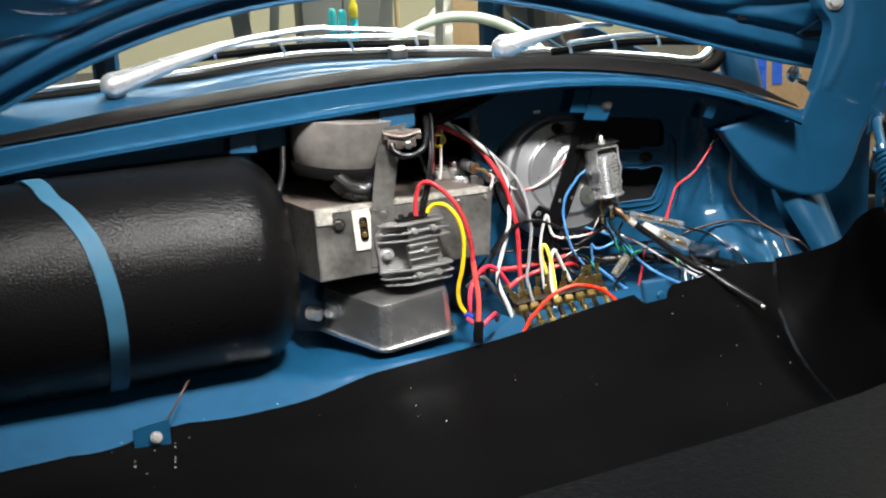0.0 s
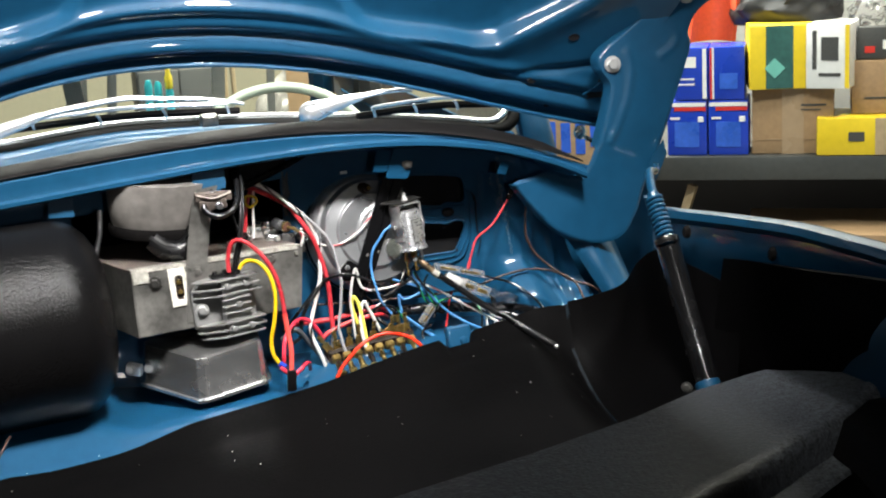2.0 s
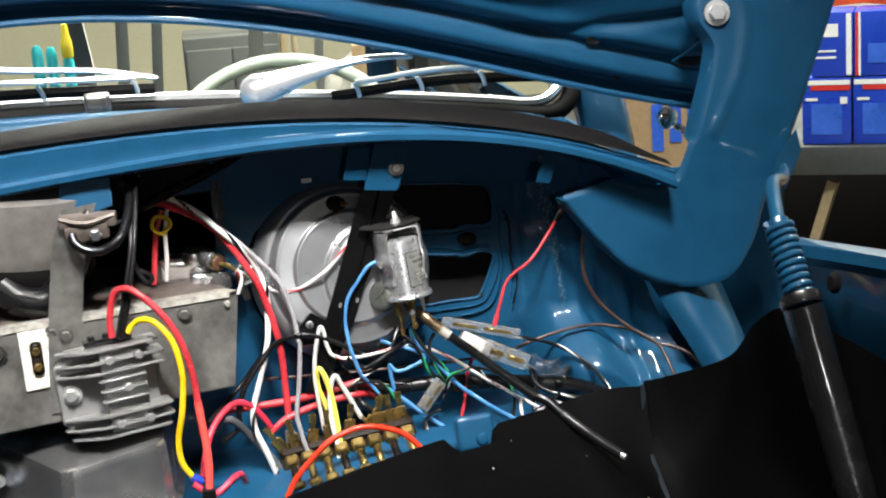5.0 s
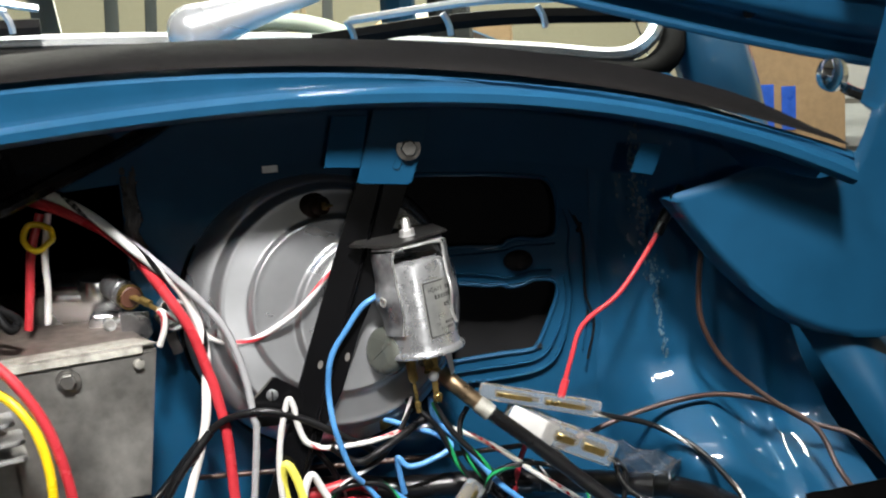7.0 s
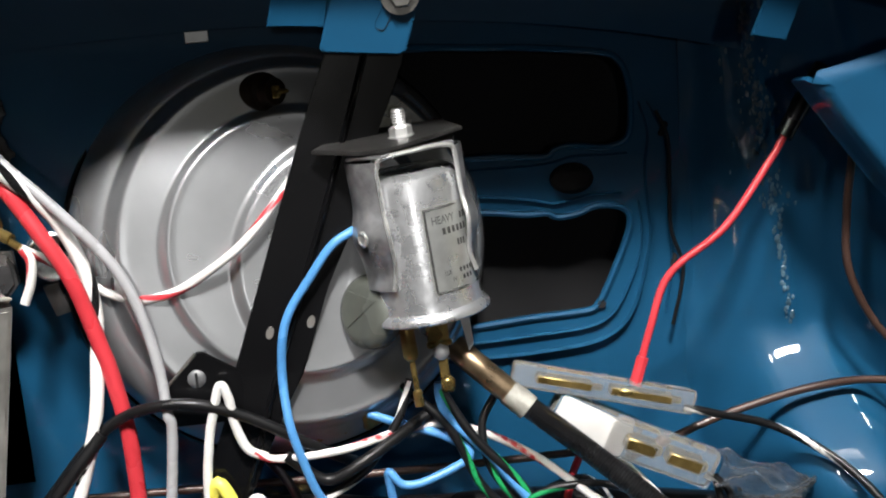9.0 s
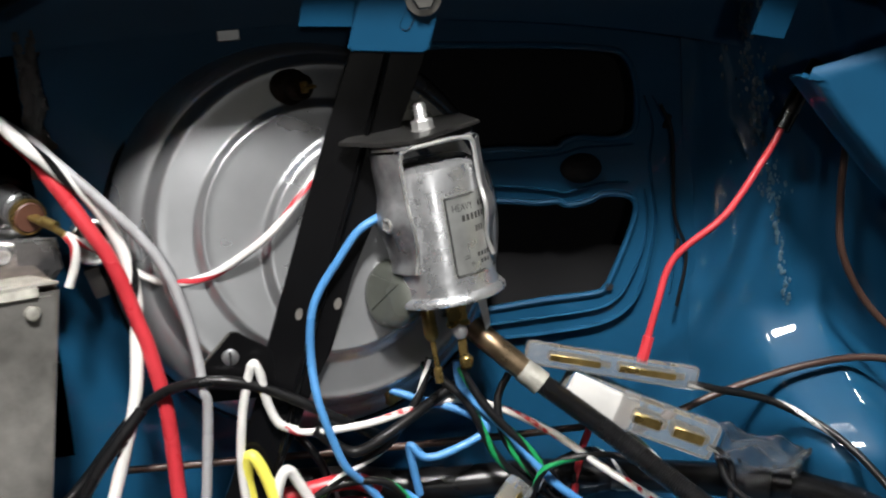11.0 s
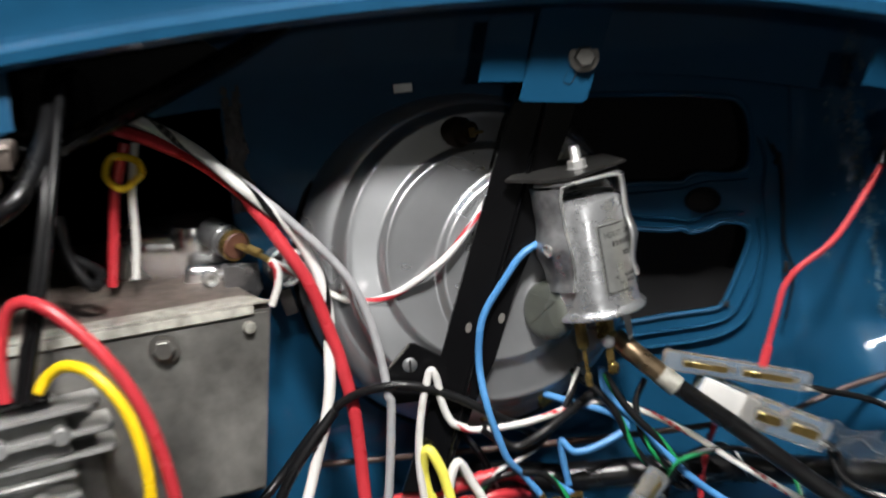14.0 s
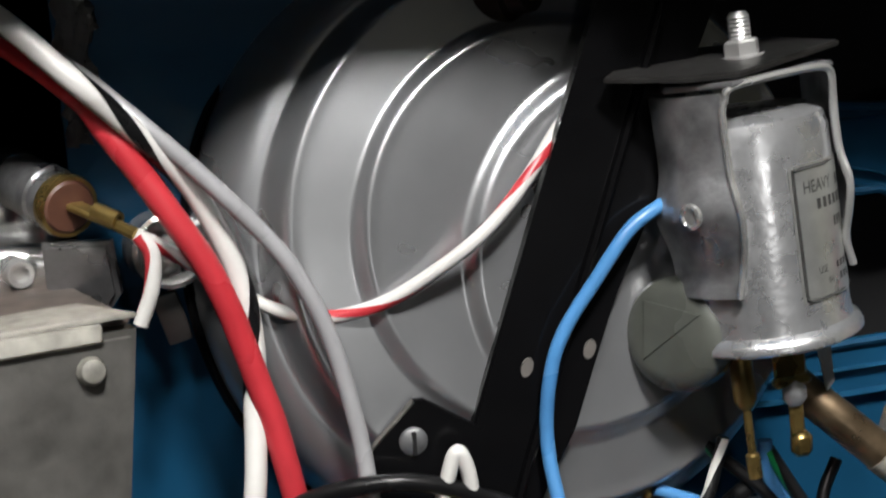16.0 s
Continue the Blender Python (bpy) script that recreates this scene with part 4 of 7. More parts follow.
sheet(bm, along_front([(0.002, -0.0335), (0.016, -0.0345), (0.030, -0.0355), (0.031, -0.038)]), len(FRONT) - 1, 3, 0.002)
part("step_flange", bm, SHEEN_BOARD, lining)
bm = bmesh.new()
lathe(bm, [(0, 0.0004), (0.0045, 0.0004), (0.0045, -0.001), (0, -0.001)], pose(0.535, -0.088, 0.5662, 0, 0, 35) @ Matrix.Diagonal((1.2, 0.6, 1, 1)), 14)
part("flange_hole", bm, SHADE_BLACK, lining)
bm = bmesh.new()
BACK = smooth_line([(0.3815, 0.3025, 0.626), (0.400, 0.296, 0.630), (0.436, 0.268, 0.649), (0.445, 0.240, 0.680), (0.455, 0.212, 0.698), (0.467, 0.180, 0.692), (0.480, 0.140, 0.686), (0.490, 0.090, 0.678)], 6)


def side_sheet(u, v):
    i = min(int(u * (len(BACK) - 1) + 0.5), len(BACK) - 1)
    p = BACK[i].lerp(FOOT[i], v)
    sag = math.sin(math.pi * v) * min(1, 4 * u)
    return p.x + 0.012 * sag, p.y - 0.004 * sag, p.z - 0.010 * sag + 0.004 * step(0.85, 1.0, v)


sheet(bm, side_sheet, len(BACK) - 1, 16, 0.002)
part("side_sheet", bm, BOARD, lining)
bm = bmesh.new()
RIM = smooth_line([(0.484, 0.105, 0.709), (0.488, 0.056, 0.717), (0.498, -0.039, 0.729), (0.512, -0.174, 0.747), (0.520, -0.32, 0.755)], 6)
LOWER = smooth_line([(0.470, 0.118, 0.575), (0.506, 0.064, 0.592), (0.562, 0.038, 0.592), (0.612, 0.004, 0.592), (0.640, -0.10, 0.592)], 6)


def front_side(u, v):
    i = min(int(u * (len(RIM) - 1) + 0.5), len(RIM) - 1)
    p = RIM[i].lerp(LOWER[i], v)
    return p.x, p.y, p.z + 0.0015 * noise.noise((u * 7, v * 7, 4.4)) * math.sin(math.pi * v)


sheet(bm, front_side, len(RIM) - 1, 14, 0.0025)
part("front_side_sheet", bm, BOARD, lining)

bm = bmesh.new()
run = FOOT[:-6]
sheet(bm, lambda u, v: tuple(run[min(int(u * (len(run) - 1) + 0.5), len(run) - 1)] + Vector((-0.0015 + (v - 0.5) * (0.003 + 0.003 * abs(noise.noise((u * 8, 0, 1)))), -0.0025, 0.002))), len(run) - 1, 3, 0.0006)
part("scuff", bm, SCUFF, lining, "bluish scuff along the fold")

rng = random.Random(5)
bm = bmesh.new()
near = min(range(len(EDGE)), key=lambda i: abs(EDGE[i].x + 0.268)) / (len(EDGE) - 1)
for k in range(110):
    u, v = rng.random(), rng.random() ** 1.5
    if k > 88:
        u, v = rng.gauss(near, 0.022), abs(rng.gauss(0.04, 0.05))
    p = Vector(lining_at(u, v))
    bmesh.ops.create_icosphere(bm, subdivisions=1, radius=rng.uniform(0.0003, 0.0011) * 0.8, matrix=Matrix.Translation(p + Vector((0, -0.0008, 0.0030))))
tagged(part("dust_specks", bm, DUST, None, "pale dust specks scattered on the black lining"), "pale dust specks scattered on the black lining", "dust", kind="stuff")

# blue tabs that hold the lining's edge
bm = bmesh.new()
plate(bm, [(-0.2982, 0.216, 0.5394), (-0.2829, 0.216, 0.5435), (-0.2627, 0.216, 0.5471), (-0.2627, 0.216, 0.5189), (-0.2814, 0.216, 0.5151), (-0.2977, 0.216, 0.5134)], (0.0, 0.003, -0.0008), 0.0006)
tab = part("lining_tab", bm, PAINT, car, "blue tab with a screw")
bolt("bolt", (-0.276, 0.213, 0.5311), (0, -1, 0.25), 0.004, tab, TIN)
bm = bmesh.new()
box(bm, (0.029, 0.014, 0.026), pose(0.2560, 0.3290, 0.5930, -14, -3), 0.004, 4)
lathe(bm, [(0, 0.003), (0.004, 0.002), (0.005, 0), (0, 0)], pose(0.2600, 0.3205, 0.5900, 80), 14)
part("lining_tab", bm, PAINT, car, "blue folded tab")

# ---------------------------------------------------------------- vinyl covered tank with its strap
tank = thing("round_tank", (-0.35, 0.32, 0.55), "black grained vinyl covered cylinder held by a blue strap", "tank")
AX0, AX1, R = Vector((-0.132, 0.3514, 0.664)), Vector((-0.52, 0.294, 0.6534)), 0.108
TM = Matrix.Translation(AX0) @ (AX1 - AX0).to_track_quat("Z", "Y").to_matrix().to_4x4()
bm = bmesh.new()
prof = [(0, 0.0)] + [(R - 0.062 + 0.062 * math.sin(a), 0.050 - 0.050 * math.cos(a)) for a in [math.pi / 2 * k / 11 for k in range(12)]] + [(R, 0.1), (R + 0.002, 0.22), (R, 0.34), (R, 0.37), (0, 0.375)]
prof[1] = (R - 0.062, 0.0)
lathe(bm, prof, TM, 64)
part("casing", bm, VINYL, tank, "grained black vinyl casing")
bm = bmesh.new()
axis = (AX1 - AX0).normalized()
band = []
for along, turn in ((0.262, 125), (0.25, 95), (0.240, 80), (0.232, 66), (0.2196, 56), (0.2036, 39), (0.1952, 24.5), (0.190, 10), (0.1875, -4.5), (0.1872, -20), (0.1883, -49), (0.192, -75), (0.198, -100)):
    out = Vector((0.1463, -0.989, 0)).normalized()
    band.append(AX0 + axis * along + (out * math.cos(radians(turn)) + Vector((0, 0, 1)) * math.sin(radians(turn))) * (R + 0.003))
ribbon(bm, band, axis * 0.018, 0.0022, 8)
part("strap", bm, DULL_PAINT, tank, "blue painted metal strap")

# ---------------------------------------------------------------- steel radio case
radio = thing("radio_case", (0.0, 0.40, 0.64), "dull steel radio case with a worn white edge", "radio")
FRONT_TOP = Vector((-0.103, 0.330, 0.7085)), Vector((0.0925, 0.383, 0.7055))
FRONT_LOW = Vector((-0.1015, 0.314, 0.6400)), Vector((0.0835, 0.363, 0.6400))
REAR = Vector((-0.0610, 0.1510, -0.003))


def case_frame():
    """Frame on the middle of the leaning front: x along it, y into the case."""
    x = (FRONT_TOP[1] - FRONT_TOP[0]).normalized()
    z = (FRONT_TOP[0] + FRONT_TOP[1] - FRONT_LOW[0] - FRONT_LOW[1]).normalized()
    y = z.cross(x).normalized()
    m = Matrix((x, y, x.cross(y))).transposed().to_4x4()
    m.translation = (FRONT_TOP[0] + FRONT_TOP[1] + FRONT_LOW[0] + FRONT_LOW[1]) / 4
    return m


RM = case_frame()
bm = bmesh.new()
plate(bm, [FRONT_TOP[0], FRONT_TOP[1], FRONT_LOW[1], FRONT_LOW[0]], REAR, 0.0012)
case = part("case", bm, STEEL, radio)
bm = bmesh.new()
plate(bm, [FRONT_TOP[0] + REAR * 0.03, FRONT_TOP[1] + REAR * 0.03, FRONT_TOP[1] + REAR, FRONT_TOP[0] + REAR], (0, 0, 0.0018), 0.0004)
part("lid", bm, RUSTY, radio, "brown stained steel lid")
bm = bmesh.new()
lift = Vector((0, 0, 0.0022))
plate(bm, [FRONT_TOP[0] + lift, FRONT_TOP[1] + lift, FRONT_TOP[1] + lift + REAR * 0.085 + Vector((-0.006, -0.001, 0)), FRONT_TOP[0] + lift + REAR * 0.055], (0, 0, 0.0012), 0.0003)
box(bm, (0.196, 0.0012, 0.0038), RM @ pose(0, -0.0010, 0.0350), 0.0005, 1)
box(bm, (0.018, 0.0014, 0.014), RM @ pose(-0.0885, -0.0012, 0.0285), 0.0005, 1)
part("folded_edge", bm, WORN, radio, "worn whitish folded edge")
bm = bmesh.new()
box(bm, (0.021, 0.0012, 0.042), RM @ pose(-0.0475, -0.001, 0.012), 0.0004, 1)
lab = part("label_plate", bm, PLATE_WHITE, radio, "whitish worn plate with a slot")
bm = bmesh.new()
box(bm, (0.008, 0.002, 0.024), RM @ pose(-0.0475, -0.0018, 0.013), 0.0035, 3)
part("slot", bm, BROWN, lab)
for z in (0.007, 0.018):
    bolt("screw", RM @ Vector((-0.0475, -0.003, z)), (0, -1, 0), 0.003, lab, BRASS, False)
for x, z, r in ((-0.074, 0.0205, 0.0050), (-0.034, 0.029, 0.0040), (0.062, 0.0265, 0.0040)):
    bolt("bolt", RM @ Vector((x, -0.0015, z)), (0, -1, 0), r, radio, STEEL)
bm = bmesh.new()
lathe(bm, [(0, 0.003), (0.0022, 0.0022), (0.0028, 0), (0, 0)], RM @ pose(0.0950, -0.001, 0.0285, 90), 12)
part("rivet", bm, WORN, radio)
bm = bmesh.new()
lathe(bm, [(0.003, 0.0), (0.0055, 0.0), (0.0055, 0.0012), (0.003, 0.0012)], RM @ pose(0.046, 0.0065, 0.0372) @ Matrix.Diagonal((1.3, 0.7, 1, 1)), 16)
part("lid_hole_rim", bm, STEEL, radio)
for z in (0.028, -0.028):
    bolt("side_bolt", FRONT_LOW[0] + REAR * (0.45 if z > 0 else 0.42) + Vector((-0.003, -0.001, 0.05 if z > 0 else 0.012)), (-1, -0.3, 0), 0.0045, radio, TIN)

# steel strap that hangs the case, with the clamp at its head
hanger = thing("hanger_strap", (-0.03, 0.34, 0.65), "flat steel hanger strap bolted to the radio case", "strap")
bm = bmesh.new()
ribbon(bm, [(-0.012, 0.353, 0.790), (-0.021, 0.349, 0.768), (-0.0295, 0.345, 0.72), (-0.034, 0.3385, 0.68), (-0.0365, 0.3315, 0.648)], (0.0235, 0.004, 0.002), 0.002)
part("bar", bm, STEEL, hanger)
bolt("bolt", (-0.0315, 0.3405, 0.700), (0, -1, 0.05), 0.0040, hanger, STEEL)
bm = bmesh.new()
box(bm, (0.040, 0.014, 0.008), pose(-0.007, 0.348, 0.781, 6, 2), 0.0015)
box(bm, (0.030, 0.010, 0.012), pose(-0.008, 0.346, 0.773, 10, -4), 0.002)
part("clamp", bm, RUSTY, hanger, "small steel clamp")
bm = bmesh.new()
tube(bm, [(-0.026, 0.342, 0.784), (-0.008, 0.339, 0.780), (0.012, 0.342, 0.784)], 0.0018, 6, 5)
part("clamp_wire", bm, RUSTY, hanger)
bolt("clamp_bolt", (-0.002, 0.339, 0.772), (0, -1, -0.2), 0.0045, hanger, DULL_TIN, False)
bm = bmesh.new()
plate(bm, [(-0.026, 0.372, 0.8065), (-0.012, 0.3715, 0.8055), (0.010, 0.372, 0.8050), (0.010, 0.368, 0.785), (-0.003, 0.366, 0.781), (-0.016, 0.3665, 0.783), (-0.027, 0.368, 0.782)], (0, 0.0025, 0), 0.0008)
ribbon(bm, [(-0.007, 0.3775, 0.804), (-0.007, 0.385, 0.812), (-0.007, 0.40, 0.806)], (0.03, 0, 0), 0.002)
part("hanger_bracket", bm, PAINT, car, "blue bracket under the scuttle")

# grey bowl of the wiper gear above the case
bowl = thing("wiper_gear_cover", (-0.07, 0.40, 0.73), "smooth grey painted bowl cover with a black rubber boot", "cover")
bm = bmesh.new()
lathe(bm, [(0, -0.005), (0.022, -0.004), (0.043, 0.002), (0.051, 0.012), (0.056, 0.03), (0.0575, 0.05), (0.056, 0.066), (0, 0.068)], pose(-0.066, 0.395, 0.733, 8, 5) @ Matrix.Diagonal((1.0, 0.55, 1, 1)), 36)
part("bowl", bm, GREY, bowl)
bm = bmesh.new()
lathe(bm, [(0.046, 0.004), (0.0535, 0.006), (0.0565, 0.0125), (0.055, 0.019), (0.050, 0.018)], pose(-0.066, 0.395, 0.731, 8, 5) @ Matrix.Diagonal((1.0, 0.56, 1, 1)), 36)
part("seam", bm, RUBBER, bowl, "black rubber rim")
bm = bmesh.new()
tube(bm, [(-0.075, 0.37, 0.735), (-0.060, 0.366, 0.722), (-0.040, 0.366, 0.722), (-0.024, 0.372, 0.745), (-0.012, 0.38, 0.78)], 0.012, 12, 6)
part("boot", bm, SLEEVE, bowl, "black rubber boot")
bm = bmesh.new()
tube(bm, [(-0.078, 0.362, 0.739), (-0.066, 0.359, 0.729), (-0.05, 0.358, 0.724)], 0.0035, 8, 5)
part("boot_lip", bm, SLEEVE, bowl)

# pressed tin cover on the ledge
tin = thing("tin_cover", (-0.03, 0.34, 0.56), "bright pressed tin cover bolted to the blue ledge", "cover")
BASE = [(-0.043, 0.298), (0.037, 0.314), (0.040, 0.40), (-0.095, 0.405), (-0.108, 0.372)]
bm = bmesh.new()
mx, my = -0.03, 0.36
rows = [(1.0, 0.0), (1.0, 0.003), (0.935, 0.0042), (0.915, 0.008), (0.885, 0.042), (0.862, 0.0475), (0.81, 0.049)]
loops = []
for k, h in rows:
    ring = []
    for i, (x, y) in enumerate(BASE):
        for nx, ny in (BASE[i - 1], BASE[(i + 1) % 5]):
            d = Vector((nx - x, ny - y))
            q = Vector((x, y)) + d.normalized() * min(0.006, d.length / 3)
            lift = 0.014 * step(-0.04, -0.11, q.x)
            ring.append(bm.verts.new((mx + (q.x - mx) * k, my + (q.y - my) * k, 0.562 + h + 0.13 * (q.x + 0.043) * (q.x > -0.043) + lift * 0.6)))
    loops.append(ring)
for a, b in zip(loops, loops[1:]):
    for i in range(len(a)):
        j = (i + 1) % len(a)
        bm.faces.new((a[i], a[j], b[j], b[i]))
bm.faces.new(loops[-1])
bm.faces.new(loops[0][::-1])
part("shell", bm, TINPLATE, tin, "bright tin shell with a rolled flange", True, 24)
bm = bmesh.new()
box(bm, (0.018, 0.010, 0.013), pose(-0.109, 0.362, 0.592, 10, 8, -30), 0.003)
part("lug", bm, TIN, tin)
bolt("bolt", (-0.113, 0.354, 0.594), (-0.4, -1, 0.2), 0.0042, tin, TIN)
bolt("bolt", (-0.094, 0.352, 0.594), (-0.4, -1, 0.2), 0.0036, tin, TIN)

# finned voltage regulator
reg = thing("voltage_regulator", (-0.005, 0.33, 0.625), "cast aluminium voltage regulator with cooling fins", "regulator")
GM = Matrix.Translation((-0.006, 0.337, 0.6615)) @ pose(0, 0, 0, -4, -3.0, 13)
bm = bmesh.new()
plate(bm, [GM @ Vector(p) for p in ((-0.036, -0.003, 0.019), (-0.026, -0.003, 0.031), (0.022, -0.003, 0.031), (0.034, -0.003, 0.022), (0.034, -0.003, -0.026), (0.022, -0.003, -0.0315), (-0.026, -0.003, -0.0315), (-0.036, -0.003, -0.021))], GM.to_3x3() @ Vector((0, 0.008, 0)), 0.001)
box(bm, (0.030, 0.014, 0.061), GM @ pose(0.0095, -0.0095, -0.0010), 0.0015)
part("body", bm, ALU, reg)
for z, wide in ((0.0305, 0.93), (0.0218, 1), (0.0142, 1), (-0.0172, 1), (-0.0250, 1), (-0.0322, 0.92)):
    bm = bmesh.new()
    plate(bm, [GM @ Vector(p) for p in ((-0.036 * wide, 0.002, z), (-0.035 * wide, -0.006, z), (-0.011, -0.0212, z), (0.0375 * wide, -0.0212, z), (0.040 * wide, -0.018, z), (0.040 * wide, 0.002, z))], GM.to_3x3() @ Vector((0, 0, -0.0019)), 0.0006)
    part("fin", bm, ALU, reg)
for z in (0.0075, 0.0000, -0.0075):
    bm = bmesh.new()
    box(bm, (0.033, 0.007, 0.0019), GM @ pose(0.0080, -0.0185, z), 0.0006, 1)
    part("rib", bm, ALU, reg)
for x, z in ((0.0005, 0.0218), (0.0215, 0.0218), (0.0105, 0.0000), (0.0005, -0.0250), (0.0215, -0.0250)):
    bm = bmesh.new()
    lathe(bm, [(0, -0.004), (0.0036, -0.004), (0.0032, 0.0040), (0.0026, 0.0046), (0, 0.0046)], GM @ pose(x, -0.0185, z, 90), 14)
    part("boss", bm, ALU, reg)
bolt("bolt", GM @ Vector((-0.027, -0.004, 0.000)), (-0.1, -1, 0), 0.0050, reg, TIN)
bm = bmesh.new()
box(bm, (0.034, 0.009, 0.0045), GM @ pose(0.004, -0.0045, 0.0335), 0.001)
for x in (-0.007, 0.004, 0.015):
    rod(bm, GM @ Vector((x, -0.0045, 0.034)), GM @ Vector((x, -0.0045, 0.0385)), 0.0033, 12, 0.0026)
part("potting_cap", bm, SLEEVE, reg, "black cable cap")

# small motor behind the case, with its brass terminal
motor = thing("wiper_motor", (0.05, 0.43, 0.70), "die cast motor housing with a brown fibre terminal", "motor")
bm = bmesh.new()
box(bm, (0.050, 0.034, 0.026), pose(0.053, 0.459, 0.7135, 0, 4), 0.0100, 5)
lathe(bm, [(0.013, -0.004), (0.0128, 0.003), (0.0115, 0.0065), (0.008, 0.0085), (0, 0.0092)], pose(0.062, 0.452, 0.7215, 6, 4), 28)
box(bm, (0.026, 0.024, 0.015), pose(0.0700, 0.440, 0.7055, 0, 6), 0.005, 4)
part("housing", bm, TINPLATE, motor, "rounded bright die cast housing")
TERM = frame_of((0.0700, 0.4335, 0.7262), (0.50, -0.85, -0.14)) @ pose(0, 0, 0, -90)
bm = bmesh.new()
lathe(bm, [(0, 0), (0.0062, 0), (0.0062, 0.010), (0.0066, 0.0105), (0.0066, 0.0135), (0.0060, 0.014), (0.0060, 0.0185), (0, 0.0185)], TERM, 28)
part("terminal_sleeve", bm, DULL_TIN, motor)
bm = bmesh.new()
lathe(bm, [(0.0056, 0.0180), (0.0064, 0.0180), (0.0066, 0.0195), (0.0064, 0.0210), (0.0056, 0.0210)], TERM, 28)
part("terminal_ring", bm, BRASS, motor, "brass ring of the terminal")
bm = bmesh.new()
lathe(bm, [(0, 0.0215), (0.0050, 0.0214), (0.0058, 0.0206), (0.0058, 0.0185), (0, 0.0185)], TERM, 28)
part("terminal_disc", bm, RED_DISC, motor, "brown fibre disc")
bm = bmesh.new()
box(bm, (0.0042, 0.012, 0.0016), frame_of((0.0855, 0.4125, 0.7218), (0.75, -0.6, -0.3)), 0.0005, 1)
lathe(bm, [(0.0010, -0.003), (0.0018, -0.003), (0.0018, 0.003), (0.0010, 0.003)], frame_of((0.0880, 0.4095, 0.7220), (0.75, -0.6, -0.3)) @ pose(0, 0, 0, -90), 10)
tube(bm, [(0.0885, 0.4095, 0.7208), (0.0905, 0.4075, 0.7198), (0.0935, 0.4045, 0.7186)], 0.0013, 8, 4)
part("spade", bm, BRASS, motor)
bm = bmesh.new()
q = frame_of((0.0660, 0.4230, 0.7130), (0.35, -0.93, -0.02)) @ pose(0, 0, 0, -90)
lathe(bm, [(0, 0.0045), (0.0017, 0.0045), (0.0018, 0.0066), (0.0027, 0.0068), (0.0030, 0.0062), (0.0030, 0.0), (0, 0.0)], Matrix.Translation((0.0010, 0.0, -0.0030)) @ q, 16)
part("cap_screw", bm, TIN, motor, "bright socket head screw")
bm = bmesh.new()
plate(bm, [(0.074, 0.414, 0.7165), (0.0875, 0.4145, 0.7155), (0.0885, 0.4145, 0.7040), (0.0855, 0.4140, 0.7005), (0.074, 0.414, 0.7010)], (0.001, 0.004, 0), 0.001)
part("mounting_ear", bm, DARK_CAST, motor)

# ---------------------------------------------------------------- instrument with stepped back
dial = thing("speedometer", (0.18, 0.43, 0.64), "silver enamelled stepped back of a round instrument", "speedometer")
DIAL_TURN, DIAL_LEAN = radians(5.8), radians(13.6)
DX = Vector((math.cos(DIAL_TURN), math.sin(DIAL_TURN), 0))
DZ = Vector((math.sin(DIAL_TURN) * math.cos(DIAL_LEAN), -math.cos(DIAL_TURN) * math.cos(DIAL_LEAN), math.sin(DIAL_LEAN)))
DM = Matrix.Translation((0.1792, 0.4348, 0.7032)) @ Matrix((DX, DZ.cross(DX), DZ)).transposed().to_4x4()


def dial_height(x, y):
    """How far the back of the instrument stands out: a domed side, a shoulder, a flat band, a step and a second, set-off step."""
    r = math.hypot(x, y)
    if r > 0.064:
        return 0.0185 * math.sqrt(max(0, 1 - ((r - 0.064) / 0.0125) ** 1.7))
    h = 0.0185 + 0.0068 * step(0.0645, 0.0582, r) + 0.0016 * (0.060 - min(0.060, max(0.0455, r))) / 0.0145
    h += 0.0003 * math.exp(-(((r - 0.0596) / 0.0022) ** 2))
    h += 0.0024 * step(0.0464, 0.0428, r) + 0.0002 * math.exp(-(((r - 0.0436) / 0.0018) ** 2))
    q = math.hypot(x - 0.0211, y + 0.0089)
    return h + 0.0022 * step(0.0456, 0.0416, q) * step(0.0430, 0.0418, r)


def dial_at(r, a):
    """A place on the back; the outermost rings are narrower and set a little to one side."""
    x, y = r * math.cos(a), r * math.sin(a)
    h = dial_height(x, y)
    out = max(0, r - 0.060)
    k = 1 - 0.30 * out / r
    return Vector((x * k - 0.30 * out, y * k, h))


bm = bmesh.new()
RINGS = [0.0002] + [0.0425 * k / 90 for k in range(1, 90)] + [0.0425 + 0.0004 * k for k in range(55)] + [0.0645 + 0.0115 * k / 14 for k in range(15)] + [0.0762, 0.0764]
sheet(bm, lambda u, v: DM @ dial_at(RINGS[int(v * (len(RINGS) - 1) + 0.5)], 2 * math.pi * u), 220, len(RINGS) - 1)
lathe(bm, [(0.0715, 0.0), (0.0715, -0.03)], DM @ pose(-0.0049, 0, 0), 96)
bmesh.ops.remove_doubles(bm, verts=bm.verts, dist=1e-6)
part("case", bm, SILVER, dial, "", True, 60)
bm = bmesh.new()
lathe(bm, [(0.0714, 0.0010), (0.0726, 0.0016), (0.0734, 0.0), (0.0726, -0.003), (0.0714, -0.003)], DM @ pose(-0.0049, 0, 0), 96)
part("rim", bm, BLACK, dial, "glossy black rim")
bm = bmesh.new()
plate(bm, [(0.1330, 0.3960, 0.6690), (0.1447, 0.3960, 0.6808), (0.1470, 0.3960, 0.6806), (0.1590, 0.3950, 0.6728), (0.1585, 0.3935, 0.657), (0.1350, 0.3935, 0.657)], (0, -0.0018, 0), 0.0003)
bracket = part("mount_bracket", bm, BLACK, dial, "black mounting bracket")
bm = bmesh.new()
